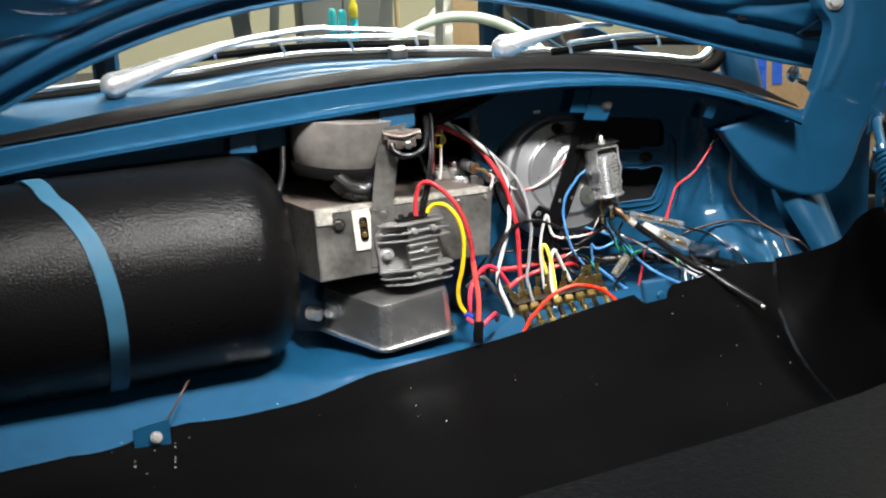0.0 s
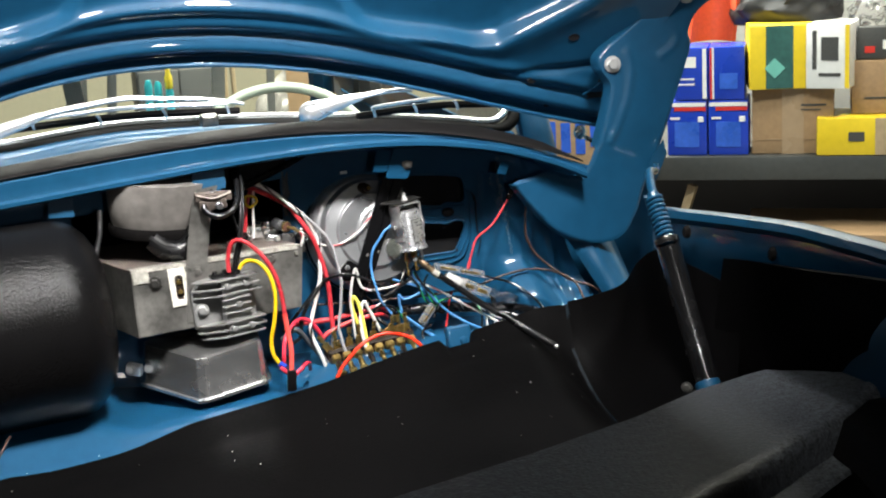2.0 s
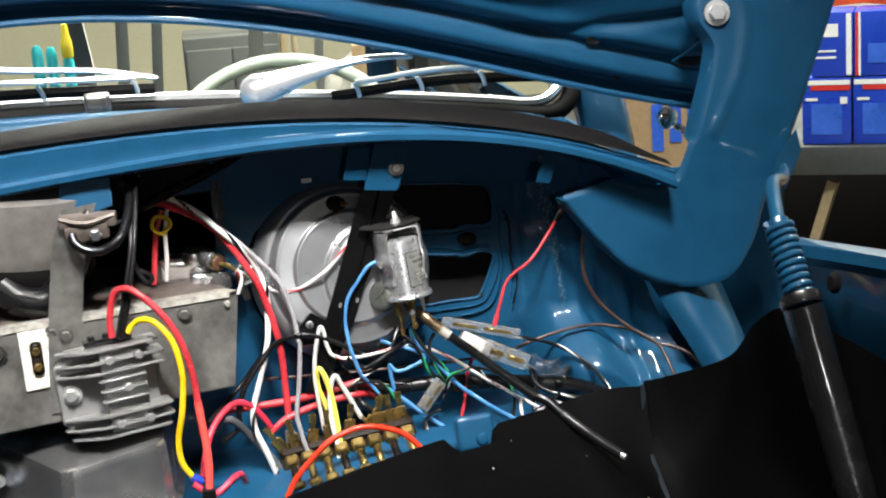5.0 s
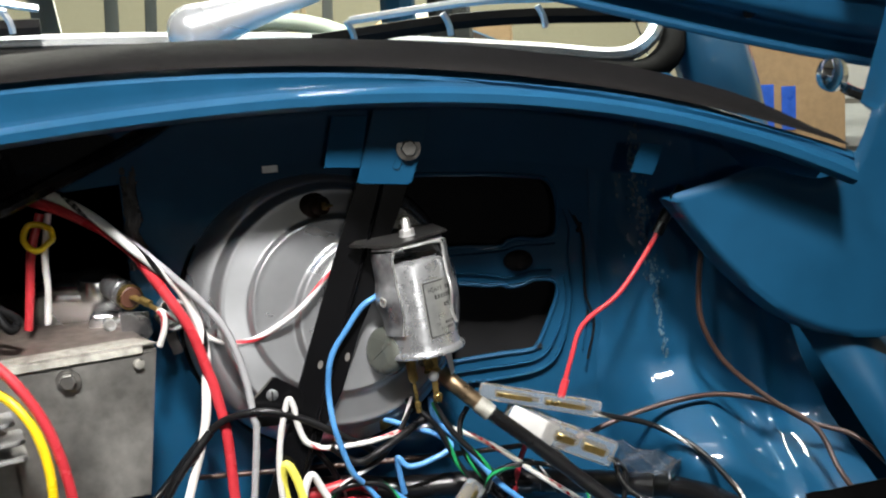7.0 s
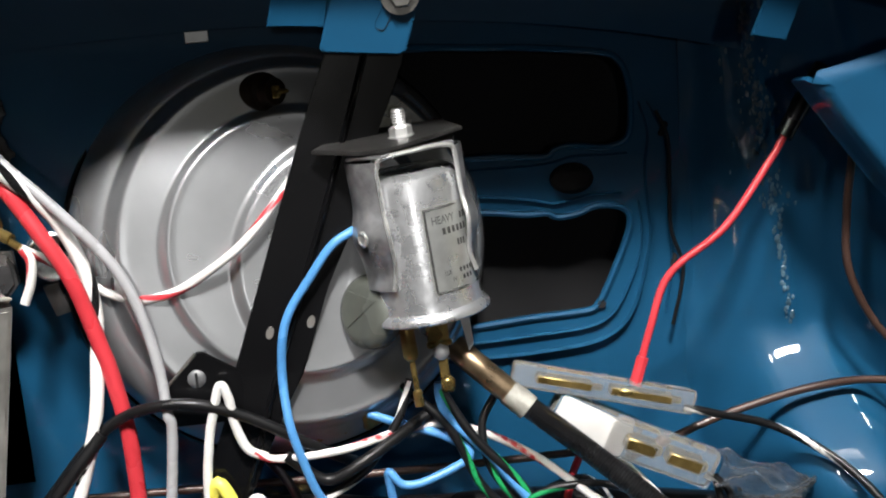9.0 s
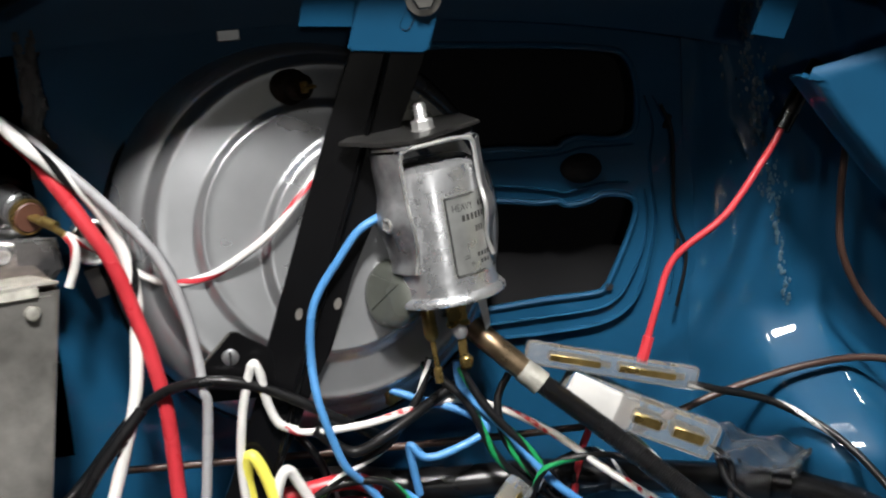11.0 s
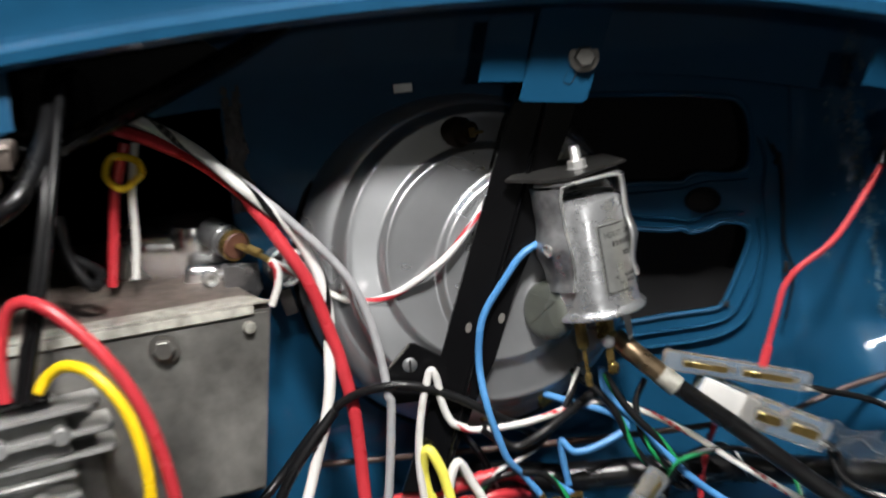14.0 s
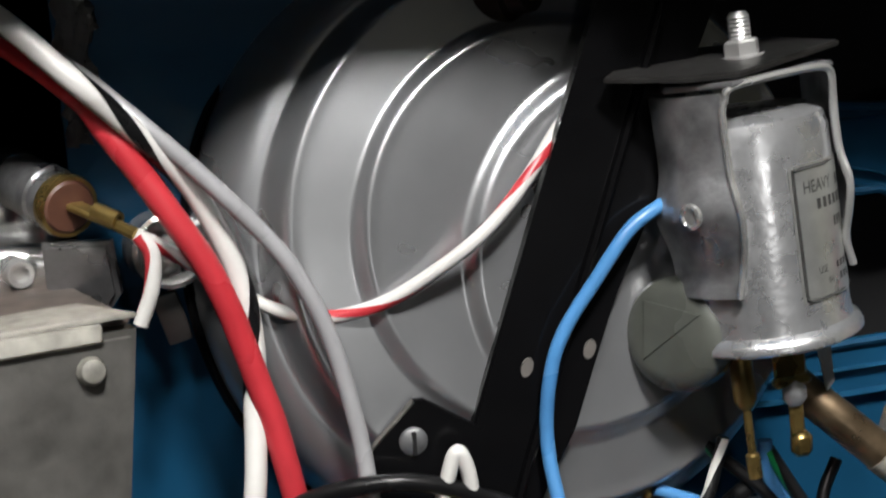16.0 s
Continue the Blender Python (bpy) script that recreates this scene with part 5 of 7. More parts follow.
tube(bm, [(0.1333, 0.3943, 0.6693), (0.1390, 0.3942, 0.6750), (0.1446, 0.3941, 0.6806)], 0.0006, 6, 4)
part("worn_edge", bm, STEEL, bracket, "worn bare edge")
bm = bmesh.new()
lathe(bm, [(0, 0.0018), (0.0016, 0.0017), (0.0029, 0.0009), (0.0031, 0), (0, 0)], pose(0.1441, 0.3938, 0.6722, 90), 20)
part("screw", bm, DULL_TIN, dial, "slotted bright screw")
bm = bmesh.new()
box(bm, (0.0008, 0.005, 0.0006), pose(0.1441, 0.3921, 0.6722, 90, 0, 20))
part("screw_slot", bm, SHADE_BLACK, dial)
bm = bmesh.new()
q = frame_of((0.1725, 0.4235, 0.7585), (0.62, -0.75, 0.1)) @ pose(0, 0, 0, -90)
lathe(bm, [(0, -0.006), (0.0062, -0.006), (0.0066, 0.004), (0.0062, 0.0055), (0.0048, 0.0062), (0.0044, 0.0100), (0, 0.0104)], q, 24)
holder = part("bulb_holder", bm, BROWN, dial, "dark bulb holder")
bm = bmesh.new()
box(bm, (0.0035, 0.0012, 0.008), q @ pose(0.001, 0, 0.0135, 0, 20), 0.0004, 1)
box(bm, (0.0016, 0.004, 0.003), q @ pose(0.0015, 0, 0.0120), 0.0004, 1)
part("contact", bm, BRASS, holder, "brass contact")
for dx, dz, lean in ((-0.0022, 0.0, 6), (0.0002, 0.0004, -8), (0.0016, 0.0006, 14), (0.0030, 0.0003, -14)):
    bm = bmesh.new()
    box(bm, (0.0003, 0.0003, 0.0030 if dx > 0 else 0.0018), DM @ pose(0.0092 + dx, -0.0262 + dz, 0.02975, 90, 0, lean), 0.0001, 1)
    part("scratch_mark", bm, W_WHITE, dial, "pale scratched mark")
bm = bmesh.new()
q = pose(0.0978, 0.431, 0.7095, 84, 0, 12)
lathe(bm, [(0, -0.001), (0.0062, -0.001), (0.0064, 0.008), (0.0072, 0.0095), (0.0082, 0.009), (0.0082, -0.003), (0, -0.003)], q, 28)
lathe(bm, [(0, 0.006), (0.0030, 0.006), (0.0034, 0.004), (0.0034, -0.001), (0, -0.001)], q, 18)
socket = part("bulb_socket", bm, TIN, dial, "small bright tin bulb socket")
bm = bmesh.new()
box(bm, (0.0055, 0.0022, 0.012), pose(0.0985, 0.427, 0.6945, 10, -14), 0.0008)
part("spade", bm, STEEL, socket)

# black brace from the scuttle down past the instrument
def brace_y(z):
    return 0.395 + 0.12 * (z - 0.685)


bm = bmesh.new()
plate(bm, [(x, brace_y(z), z) for x, z in ((0.1985, 0.7790), (0.2230, 0.7780), (0.2200, 0.7660), (0.2105, 0.7465), (0.1990, 0.7158), (0.1895, 0.6980), (0.1785, 0.6700), (0.1713, 0.6584), (0.1581, 0.6328), (0.1509, 0.6186), (0.1358, 0.6204), (0.1432, 0.6371), (0.1536, 0.6604), (0.1552, 0.6700), (0.1755, 0.7225), (0.1866, 0.7505))], (0, 0.003, 0), 0.0006)
brace = whole("brace", bm, BLACK, "glossy black flat steel brace under the scuttle", "brace")
bm = bmesh.new()
tube(bm, [(x, brace_y(z) - 0.0002, z) for x, z in ((0.2085, 0.772), (0.2000, 0.748), (0.1880, 0.716), (0.1690, 0.668), (0.1590, 0.640), (0.1530, 0.625))], 0.0022, 8, 6, 0.5)
part("pressed_rib", bm, BLACK, brace)
for x, z in ((0.1690, 0.6846), (0.1826, 0.6868)):
    bm = bmesh.new()
    lathe(bm, [(0, 0.0003), (0.0014, 0.0003), (0.0014, -0.0005), (0, -0.0005)], pose(x, brace_y(z) - 0.0002, z, 90, 20) @ Matrix.Diagonal((0.9, 1.5, 1, 1)), 14)
    part("oval_hole", bm, GREY, brace)
bm = bmesh.new()
box(bm, (0.008, 0.001, 0.004), pose(0.1546, 0.4345, 0.7772), 0.0003, 1)
part("wire_clip", bm, TIN, bulk, "small tin clip")

# ---------------------------------------------------------------- flasher can
can = thing("flasher_relay", (0.2215, 0.402, 0.684), "dull tin flasher can in a sheet metal bracket", "relay")
CX, CY = 0.2215, 0.3935
TILT_CAN = Matrix.Translation((CX, CY, 0.6860)) @ pose(0, 0, 0, -5, -5) @ Matrix.Diagonal((0.95, 0.95, 1, 1))
bm = bmesh.new()
lathe(bm, [(0, 0.0), (0.0200, 0.0), (0.0208, 0.0006), (0.0208, 0.0018), (0.0200, 0.0028), (0.0188, 0.0036), (0.0184, 0.006), (0.0181, 0.043), (0.0172, 0.0462), (0.0145, 0.0478), (0, 0.0485)], TILT_CAN, 48)
part("can", bm, GALVANISED, can, "mottled dull tin can")
bm = bmesh.new()


def label_at(u, v):
    a = radians(-86 + 66 * u)
    return TILT_CAN @ Vector((0.0185 * math.cos(a), 0.0185 * math.sin(a), 0.009 + 0.028 * v))


sheet(bm, label_at, 14, 2)
lab = part("label", bm, LABEL, can, "faded greyish printed label")


def wrapped_text(words, u0, v0, high):
    """Letters laid round the can, their lower left at u0, v0 of the label."""
    cu = bpy.data.curves.new("words", "FONT")
    cu.body, cu.size, cu.extrude = words, 1.0, 0
    tmp = new("cutting", cu)
    bpy.context.view_layer.update()
    me = bpy.data.meshes.new_from_object(tmp.evaluated_get(bpy.context.evaluated_depsgraph_get()))
    bpy.data.objects.remove(tmp)
    b = bmesh.new()
    b.from_mesh(me)
    bpy.data.meshes.remove(me)
    for v in b.verts:
        a = radians(-86 + 66 * u0) + v.co.x * high * 0.8 / 0.0187
        v.co = TILT_CAN @ Vector((0.01865 * math.cos(a), 0.01865 * math.sin(a), 0.009 + 0.028 * v0 + v.co.y * high))
    return b


for words, u0, v0, high in (("HEAVY", 0.14, 0.79, 0.0036), ("USE", 0.22, 0.20, 0.0020), ("IN", 0.34, 0.11, 0.0020)):
    part("lettering", wrapped_text(words, u0, v0, high), INK, lab, "", False)
for k, (a0, a1) in enumerate(((0.70, 0.95), (0.3, 0.85), (0.55, 0.75), (0.50, 0.9), (0.55, 0.8))):
    bm = bmesh.new()
    h = (0.79, 0.66, 0.50, 0.20, 0.11)[k]
    n = (3, 6, 3, 5, 3)[k]
    for j in range(n):
        u0 = a0 + (a1 - a0) * j / n
        sheet(bm, lambda u, v: (lambda p: p + (p - TILT_CAN @ Vector((0, 0, 0.009 + 0.028 * (h + 0.07 * v)))).normalized() * 0.0001)(Vector(label_at(u0 + (a1 - a0) / n * 0.62 * u, h + (0.075 if k < 3 else 0.05) * v))), 2, 1)
    part("print_line", bm, INK, lab)
bm = bmesh.new()
edge = [label_at(*p) for p in ((0.05, 0.06), (0.05, 0.5), (0.05, 0.93), (0.10, 0.97), (0.5, 0.97), (0.98, 0.97))]
tube(bm, edge, 0.0004, 4, 5)
edge = [label_at(*p) for p in ((0.05, 0.06), (0.10, 0.02), (0.5, 0.02), (0.98, 0.02))]
tube(bm, edge, 0.0004, 4, 5)
part("print_border", bm, INK, lab)


def strap_leg(side_sign, lo, a0, a1):
    def f(u, v):
        a = radians(a0 + (a1 - a0) * u)
        h = lo + (0.0535 - lo) * v
        wave = math.exp(-(((v - 0.40) / 0.15) ** 2))
        r = 0.0190 + 0.0010 * v + 0.0024 * wave + 0.0010 * step(0.10, 0.0, v)
        edge = math.sin(2 * math.pi * (v - 0.12)) * 0.075 * step(0.75, 0.45, v)
        a += edge * (u if side_sign < 0 else u - 1)
        return TILT_CAN @ Vector((r * math.cos(a), r * math.sin(a), h))
    return f


bm = bmesh.new()
sheet(bm, strap_leg(-1, 0.0125, 178, 238), 14, 30, 0.0009)
legs = part("bracket_leg", bm, DULL_TIN, can, "sheet metal clip of the can")
bm = bmesh.new()
lathe(bm, [(0.0, 0.0004), (0.0016, 0.0004), (0.0020, 0.0008), (0.0026, 0.0006), (0.0028, 0), (0, 0)], TILT_CAN @ Matrix.Translation((0.0222 * math.cos(radians(214)), 0.0222 * math.sin(radians(214)), 0.030)) @ pose(0, 0, 0, 0, 0, 214) @ pose(0, 0, 0, 0, 90), 18)
part("clip_hole", bm, TIN, legs, "raised rim of the hole")
bm = bmesh.new()
sheet(bm, strap_leg(1, 0.0135, -34, 22), 14, 30, 0.0009)
part("bracket_leg", bm, DULL_TIN, can)
left_leg, right_leg = strap_leg(-1, 0.0125, 178, 238), strap_leg(1, 0.0135, -34, 22)
bm = bmesh.new()
tube(bm, [left_leg(1, v) for v in (0.0, 0.15, 0.3, 0.45, 0.6, 0.75, 0.9)] + [TILT_CAN @ Vector(p) for p in ((-0.0098, -0.0172, 0.0520), (-0.0080, -0.0178, 0.0545), (0.004, -0.0165, 0.0552), (0.0125, -0.0140, 0.0550), (0.0160, -0.0122, 0.0535))] + [right_leg(0, v) for v in (0.88, 0.75, 0.6, 0.45, 0.3, 0.15, 0.0)], 0.0008, 8, 5)
part("bracket_rim", bm, TIN, can, "bright folded edge of the clip")
bm = bmesh.new()
plate(bm, [TILT_CAN @ Vector(p) for p in ((-0.0195, -0.008, 0.0545), (-0.0085, -0.019, 0.0545), (0.0165, -0.0125, 0.0545), (0.0185, 0.005, 0.0545), (0.006, 0.017, 0.0545), (-0.014, 0.012, 0.0545))], (0, 0, 0.0012), 0.0003)
part("bracket_top", bm, DULL_TIN, can)
bm = bmesh.new()
plate(bm, [TILT_CAN @ Vector(p) for p in ((-0.0300, -0.002, 0.0580), (-0.016, -0.014, 0.0562), (-0.006, -0.018, 0.0558), (0.0205, -0.008, 0.0578), (0.016, 0.014, 0.0590), (-0.018, 0.016, 0.0600))], (0, 0, 0.0014), 0.0003)
part("mount_plate", bm, DARK_PLATE, can, "dark mounting plate")
bm = bmesh.new()
SM = TILT_CAN @ pose(0.0005, -0.004, 0.0582) @ Matrix.Scale(0.85, 4)
lathe(bm, [(0, 0), (0.0055, 0), (0.0055, 0.0012), (0, 0.0012)], SM, 18)
part("washer", bm, TIN, can)
bm = bmesh.new()
lathe(bm, [(0, 0.001), (0.0046, 0.001), (0.0046, 0.0042), (0.004, 0.0048), (0, 0.0048)], SM, 6)
part("nut", bm, TIN, can)
bm = bmesh.new()
lathe(bm, [(0.0026 + 0.0003 * (k % 2), 0.0046 + 0.0005 * k) for k in range(13)] + [(0.002, 0.0115), (0, 0.0117)], SM, 14)
part("stud", bm, TIN, can)
bm = bmesh.new()
lathe(bm, [(0, 0), (0.0024, 0), (0.0027, -0.001), (0.0027, -0.0105), (0.0020, -0.0118), (0.0010, -0.0125), (0.0010, -0.0220), (0.0017, -0.0225), (0.0017, -0.0275), (0, -0.0275)], TILT_CAN @ pose(-0.0095, -0.006, -0.0010, 0, 0, 8) @ Matrix.Diagonal((1, 0.8, 1, 1)), 12)
part("spade_terminal", bm, BRASS, can, "brass barrel terminal")
bm = bmesh.new()
box(bm, (0.0075, 0.0016, 0.0080), TILT_CAN @ pose(0.0005, -0.0085, -0.0045), 0.0006, 1)
box(bm, (0.0086, 0.0030, 0.0022), TILT_CAN @ pose(0.0005, -0.0088, -0.0085), 0.0007, 1)
box(bm, (0.0032, 0.0018, 0.0090), TILT_CAN @ pose(0.0007, -0.0085, -0.0170, 0, 3), 0.0006, 1)
box(bm, (0.0048, 0.0034, 0.0055), TILT_CAN @ pose(0.0011, -0.0085, -0.0225, 0, 5), 0.0012, 1)
spade = part("spade_terminal", bm, BRASS, can, "broad brass spade terminal")
bm = bmesh.new()
lathe(bm, [(0, 0.0030), (0.0016, 0.0026), (0.0028, 0.0008), (0.0027, -0.0014), (0.0014, -0.0028), (0, -0.0030)], TILT_CAN @ pose(0.0006, -0.0092, -0.0110) @ Matrix.Diagonal((1, 0.7, 1, 1)), 14)
part("solder_bead", bm, DULL_TIN, spade, "dull solder bead")
bm = bmesh.new()
plate(bm, [TILT_CAN @ Vector(p) for p in ((0.009, -0.004, 0), (0.0125, -0.004, 0), (0.0125, -0.004, -0.012), (0.0105, -0.004, -0.014))], (0, 0.0008, 0))
part("bare_terminal", bm, TIN, can)
# round moulded knob of the neighbouring switch, half behind the can
knob = thing("knob", (0.1995, 0.3935, 0.6875), "grey green moulded knob behind the flasher can", "knob")
KM = frame_of((0.2015, 0.3935, 0.6885), (-0.78, -0.58, 0.24)) @ pose(0, 0, 0, -90)
bm = bmesh.new()
lathe(bm, [(0, 0.0040), (0.0080, 0.0040), (0.0105, 0.0034), (0.0119, 0.0018), (0.0124, 0.0), (0.0124, -0.003), (0.0110, -0.0055), (0.0070, -0.007), (0, -0.007)], KM, 40)
part("cap", bm, KNOB, knob)
bm = bmesh.new()
plate(bm, [KM @ Vector(p) for p in ((-0.0075, -0.0050, 0.0036), (0.0070, -0.0062, 0.0036), (0.0052, 0.0068, 0.0036))], KM.to_3x3() @ Vector((0, 0, 0.0007)), 0.0003)
part("grip", bm, KNOB, knob, "raised three cornered grip")

# ---------------------------------------------------------------- fuse box
fuse = thing("fuse_box", (0.16, 0.365, 0.575), "brown fuse box crowded with brass spade terminals", "fuse box")
FM = Matrix.Translation((0.166, 0.376, 0.568)) @ pose(0, 0, 0, 30, -6.5, 3)
bm = bmesh.new()
box(bm, (0.108, 0.050, 0.010), FM, 0.002)
box(bm, (0.104, 0.010, 0.008), FM @ pose(0, 0.014, 0.007), 0.0015)
part("base", bm, BROWN, fuse)
for k in range(8):
    x = -0.046 + 0.0131 * k
    bm = bmesh.new()
    box(bm, (0.0102, 0.009, 0.010), FM @ pose(x, 0.002, 0.009), 0.0016, 1)
    box(bm, (0.0060, 0.016, 0.004), FM @ pose(x, -0.012, 0.0085, 14), 0.001, 1)
    box(bm, (0.0102, 0.007, 0.008), FM @ pose(x, -0.022, 0.008), 0.0016, 1)
    part("fuse_clip", bm, BRASS, fuse, "brass fuse clip")
    bm = bmesh.new()
    lathe(bm, [(0, 0), (0.0022, 0.001), (0.0028, 0.002), (0.0028, 0.016), (0.0022, 0.017), (0, 0.018)], FM @ pose(x, -0.003, 0.0105, 90), 10)
    part("fuse", bm, BRASS if k % 3 else BROWN, fuse)
TIPS = ((-0.050, 14, -28), (-0.040, 17, -6), (-0.026, 15, 8), (-0.013, 15, 4), (0.003, 15, 12), (0.017, 17, 42), (0.027, 18, 8), (0.037, 19, -3), (0.045, 17, 0))
for x, ln, lean in TIPS:
    bm = bmesh.new()
    m = FM @ pose(x, 0.016, 0.011, -20, lean, 0)
    box(bm, (0.0078, 0.0014, 0.0125), m @ pose(0, 0, 0.004), 0.0003, 1)
    for e in (-1, 1):
        rod(bm, m @ Vector((e * 0.0034, -0.0008, -0.002)), m @ Vector((e * 0.0034, -0.0008, 0.0100)), 0.0011, 8)
    box(bm, (0.0036, 0.0010, 0.006), m @ pose(0, 0, 0.0118), 0.0003, 1)
    box(bm, (0.0048, 0.0026, 0.0040), m @ pose(0, -0.0006, 0.0150), 0.0007, 1)
    lathe(bm, [(0.0014, 0.0), (0.0024, 0.0), (0.0029, 0.0045 + ln / 8000), (0.0023, 0.0045 + ln / 8000), (0.0016, 0.001)], m @ pose(0, -0.0006, 0.0165) @ Matrix.Diagonal((1, 0.6, 1, 1)), 12)
    part("spade_terminal", bm, BRASS, fuse, "brass spade terminal")
for x, y, z, r in ((0.186, 0.407, 0.646, 20), (0.196, 0.411, 0.653, 50), (0.203, 0.409, 0.648, 30)):
    bm = bmesh.new()
    box(bm, (0.016, 0.004, 0.007), pose(x, y, z, 10, -18, r), 0.001, 1)
    box(bm, (0.008, 0.003, 0.004), pose(x - 0.011, y - 0.002, z - 0.003, 10, -18, r), 0.001, 1)
    part("rear_terminal", bm, BRASS, fuse, "brass terminal of the rear row")


# ---------------------------------------------------------------- wires
def wire(pts, r, mat, label, stripe=None, name="wire", seg=14):
    ob = thing(name, pts[-1], label, "wire", "loose wiring of the bay")
    bm = bmesh.new()
    tube(bm, pts, r, seg, 8)
    part("insulation", bm, mat, ob)
    if stripe:
        line = smooth_line(pts, 8)
        bm = bmesh.new()
        made, turn, side = [], 0.0, None
        for i, p in enumerate(line):
            way = (line[min(i + 1, len(line) - 1)] - line[max(i - 1, 0)]).normalized()
            if side is None:
                side = way.cross(Vector((0, 0, 1)) if abs(way.z) < 0.9 else Vector((1, 0, 0)))
            side = (side - way * side.dot(way)).normalized()
            up = way.cross(side)
            turn += 130 * (p - line[max(i - 1, 0)]).length
            c = [p + (side * math.cos(turn + d) + up * math.sin(turn + d)) * r * 1.06 for d in (-0.6, -0.2, 0.2, 0.6)]
            made.append([bm.verts.new(v) for v in c])
        for a, b in zip(made, made[1:]):
            bm.faces.new((a[0], a[1], b[1], b[0]))
            bm.faces.new((a[1], a[2], b[2], b[1]))
            bm.faces.new((a[2], a[3], b[3], b[2]))
        part("tracer", bm, stripe, ob, "thin coloured tracer line")
    return ob


def crimp(parent, a, b, r, mat):
    bm = bmesh.new()
    a, b = Vector(a), Vector(b)
    tube(bm, [a, a.lerp(b, 0.3), a.lerp(b, 0.35), a.lerp(b, 0.6), b], r, 8, 2, 0.8)
    box(bm, (r * 2.6, r * 1.2, (b - a).length * 0.5), Matrix.Translation(a.lerp(b, 0.85)) @ (b - a).to_track_quat("Z", "Y").to_matrix().to_4x4(), r * 0.3, 1)
    part("crimp_terminal", bm, mat, parent)


w = wire([(0.02, 0.44, 0.777), (0.045, 0.434, 0.769), (0.069, 0.422, 0.758), (0.0848, 0.411, 0.7463), (0.0903, 0.4065, 0.7388), (0.0963, 0.404, 0.7294), (0.1014, 0.402, 0.7208), (0.1064, 0.4008, 0.7118), (0.1098, 0.3997, 0.7029), (0.1122, 0.3986, 0.6946), (0.1146, 0.3976, 0.6856), (0.117, 0.3965, 0.676), (0.1203, 0.394, 0.6537), (0.1208, 0.391, 0.6229), (0.121, 0.388, 0.6039)], 0.0027, W_RED, "thick red wire dropping to the fuse box")
crimp(w, (0.1209, 0.388, 0.6053), (0.1205, 0.386, 0.583), 0.0028, TIN)
wire([(0.02, 0.428, 0.786), (0.045, 0.42, 0.779), (0.068, 0.41, 0.766), (0.0845, 0.4035, 0.7505), (0.091, 0.4035, 0.7438), (0.0988, 0.4045, 0.7352), (0.1046, 0.4055, 0.7275), (0.1087, 0.4055, 0.7189), (0.1117, 0.4045, 0.7109), (0.1135, 0.4031, 0.7027), (0.1142, 0.4015, 0.6933), (0.1132, 0.399, 0.6837), (0.1103, 0.392, 0.6609), (0.101, 0.386, 0.6329), (0.0946, 0.38, 0.615), (0.0942, 0.376, 0.6008), (0.1007, 0.372, 0.5827), (0.1135, 0.368, 0.545)], 0.0023, W_WHITE, "white wire with a black tracer", W_BLACK)
wire([(0.03, 0.424, 0.783), (0.055, 0.42, 0.772), (0.076, 0.4159, 0.7571), (0.0861, 0.4115, 0.7499), (0.094, 0.4065, 0.7428), (0.1019, 0.4035, 0.7352), (0.1097, 0.401, 0.7269), (0.1175, 0.399, 0.7179), (0.1233, 0.397, 0.7097), (0.1278, 0.395, 0.6996), (0.1306, 0.3935, 0.6891), (0.1331, 0.3915, 0.6747), (0.134, 0.388, 0.6631), (0.1347, 0.3875, 0.6567), (0.1309, 0.3845, 0.6268), (0.1271, 0.382, 0.6057), (0.1289, 0.379, 0.5924), (0.1326, 0.376, 0.5761), (0.1455, 0.372, 0.545)], 0.0018, W_GREY, "grey wire looping down to the fuse box")
wire([(0.0938, 0.4035, 0.7187), (0.0995, 0.407, 0.714), (0.1051, 0.4085, 0.7095), (0.1107, 0.4085, 0.7055), (0.1163, 0.407, 0.7013), (0.1235, 0.404, 0.6986), (0.1314, 0.4015, 0.6981), (0.1409, 0.399, 0.7006), (0.1505, 0.3975, 0.7058), (0.1601, 0.397, 0.712), (0.1674, 0.3985, 0.7181), (0.174, 0.401, 0.7249), (0.182, 0.4065, 0.733), (0.192, 0.411, 0.741)], 0.00145, W_WHITE, "white wire with a red tracer sagging across the instrument", W_RED)
wire([(0.0938, 0.4035, 0.7187), (0.0961, 0.403, 0.7146), (0.0953, 0.4025, 0.7077), (0.0924, 0.4025, 0.7007)], 0.0016, W_WHITE, "short white wire at the motor terminal", W_RED)
wire([(0.1600, 0.3865, 0.6475), (0.1672, 0.3865, 0.6443), (0.1885, 0.3865, 0.6447), (0.2217, 0.4, 0.6446), (0.2498, 0.396, 0.633), (0.272, 0.372, 0.621), (0.303, 0.355, 0.602), (0.325, 0.34, 0.592)], 0.0014, W_WHITE, "white wire with a red tracer across the bay", W_RED)
w = wire([(0.1640, 0.3868, 0.6452), (0.1580, 0.3865, 0.6490), (0.1548, 0.3865, 0.6585), (0.1538, 0.3865, 0.6670), (0.1518, 0.3865, 0.6715), (0.1496, 0.3865, 0.6665), (0.1457, 0.3865, 0.6506), (0.1438, 0.3865, 0.6283), (0.1471, 0.3865, 0.5887)], 0.0016, W_WHITE, "white wire bent over in a hook above the fuse box")
crimp(w, (0.1471, 0.3865, 0.5897), (0.1488, 0.3850, 0.5767), 0.0018, BRASS)
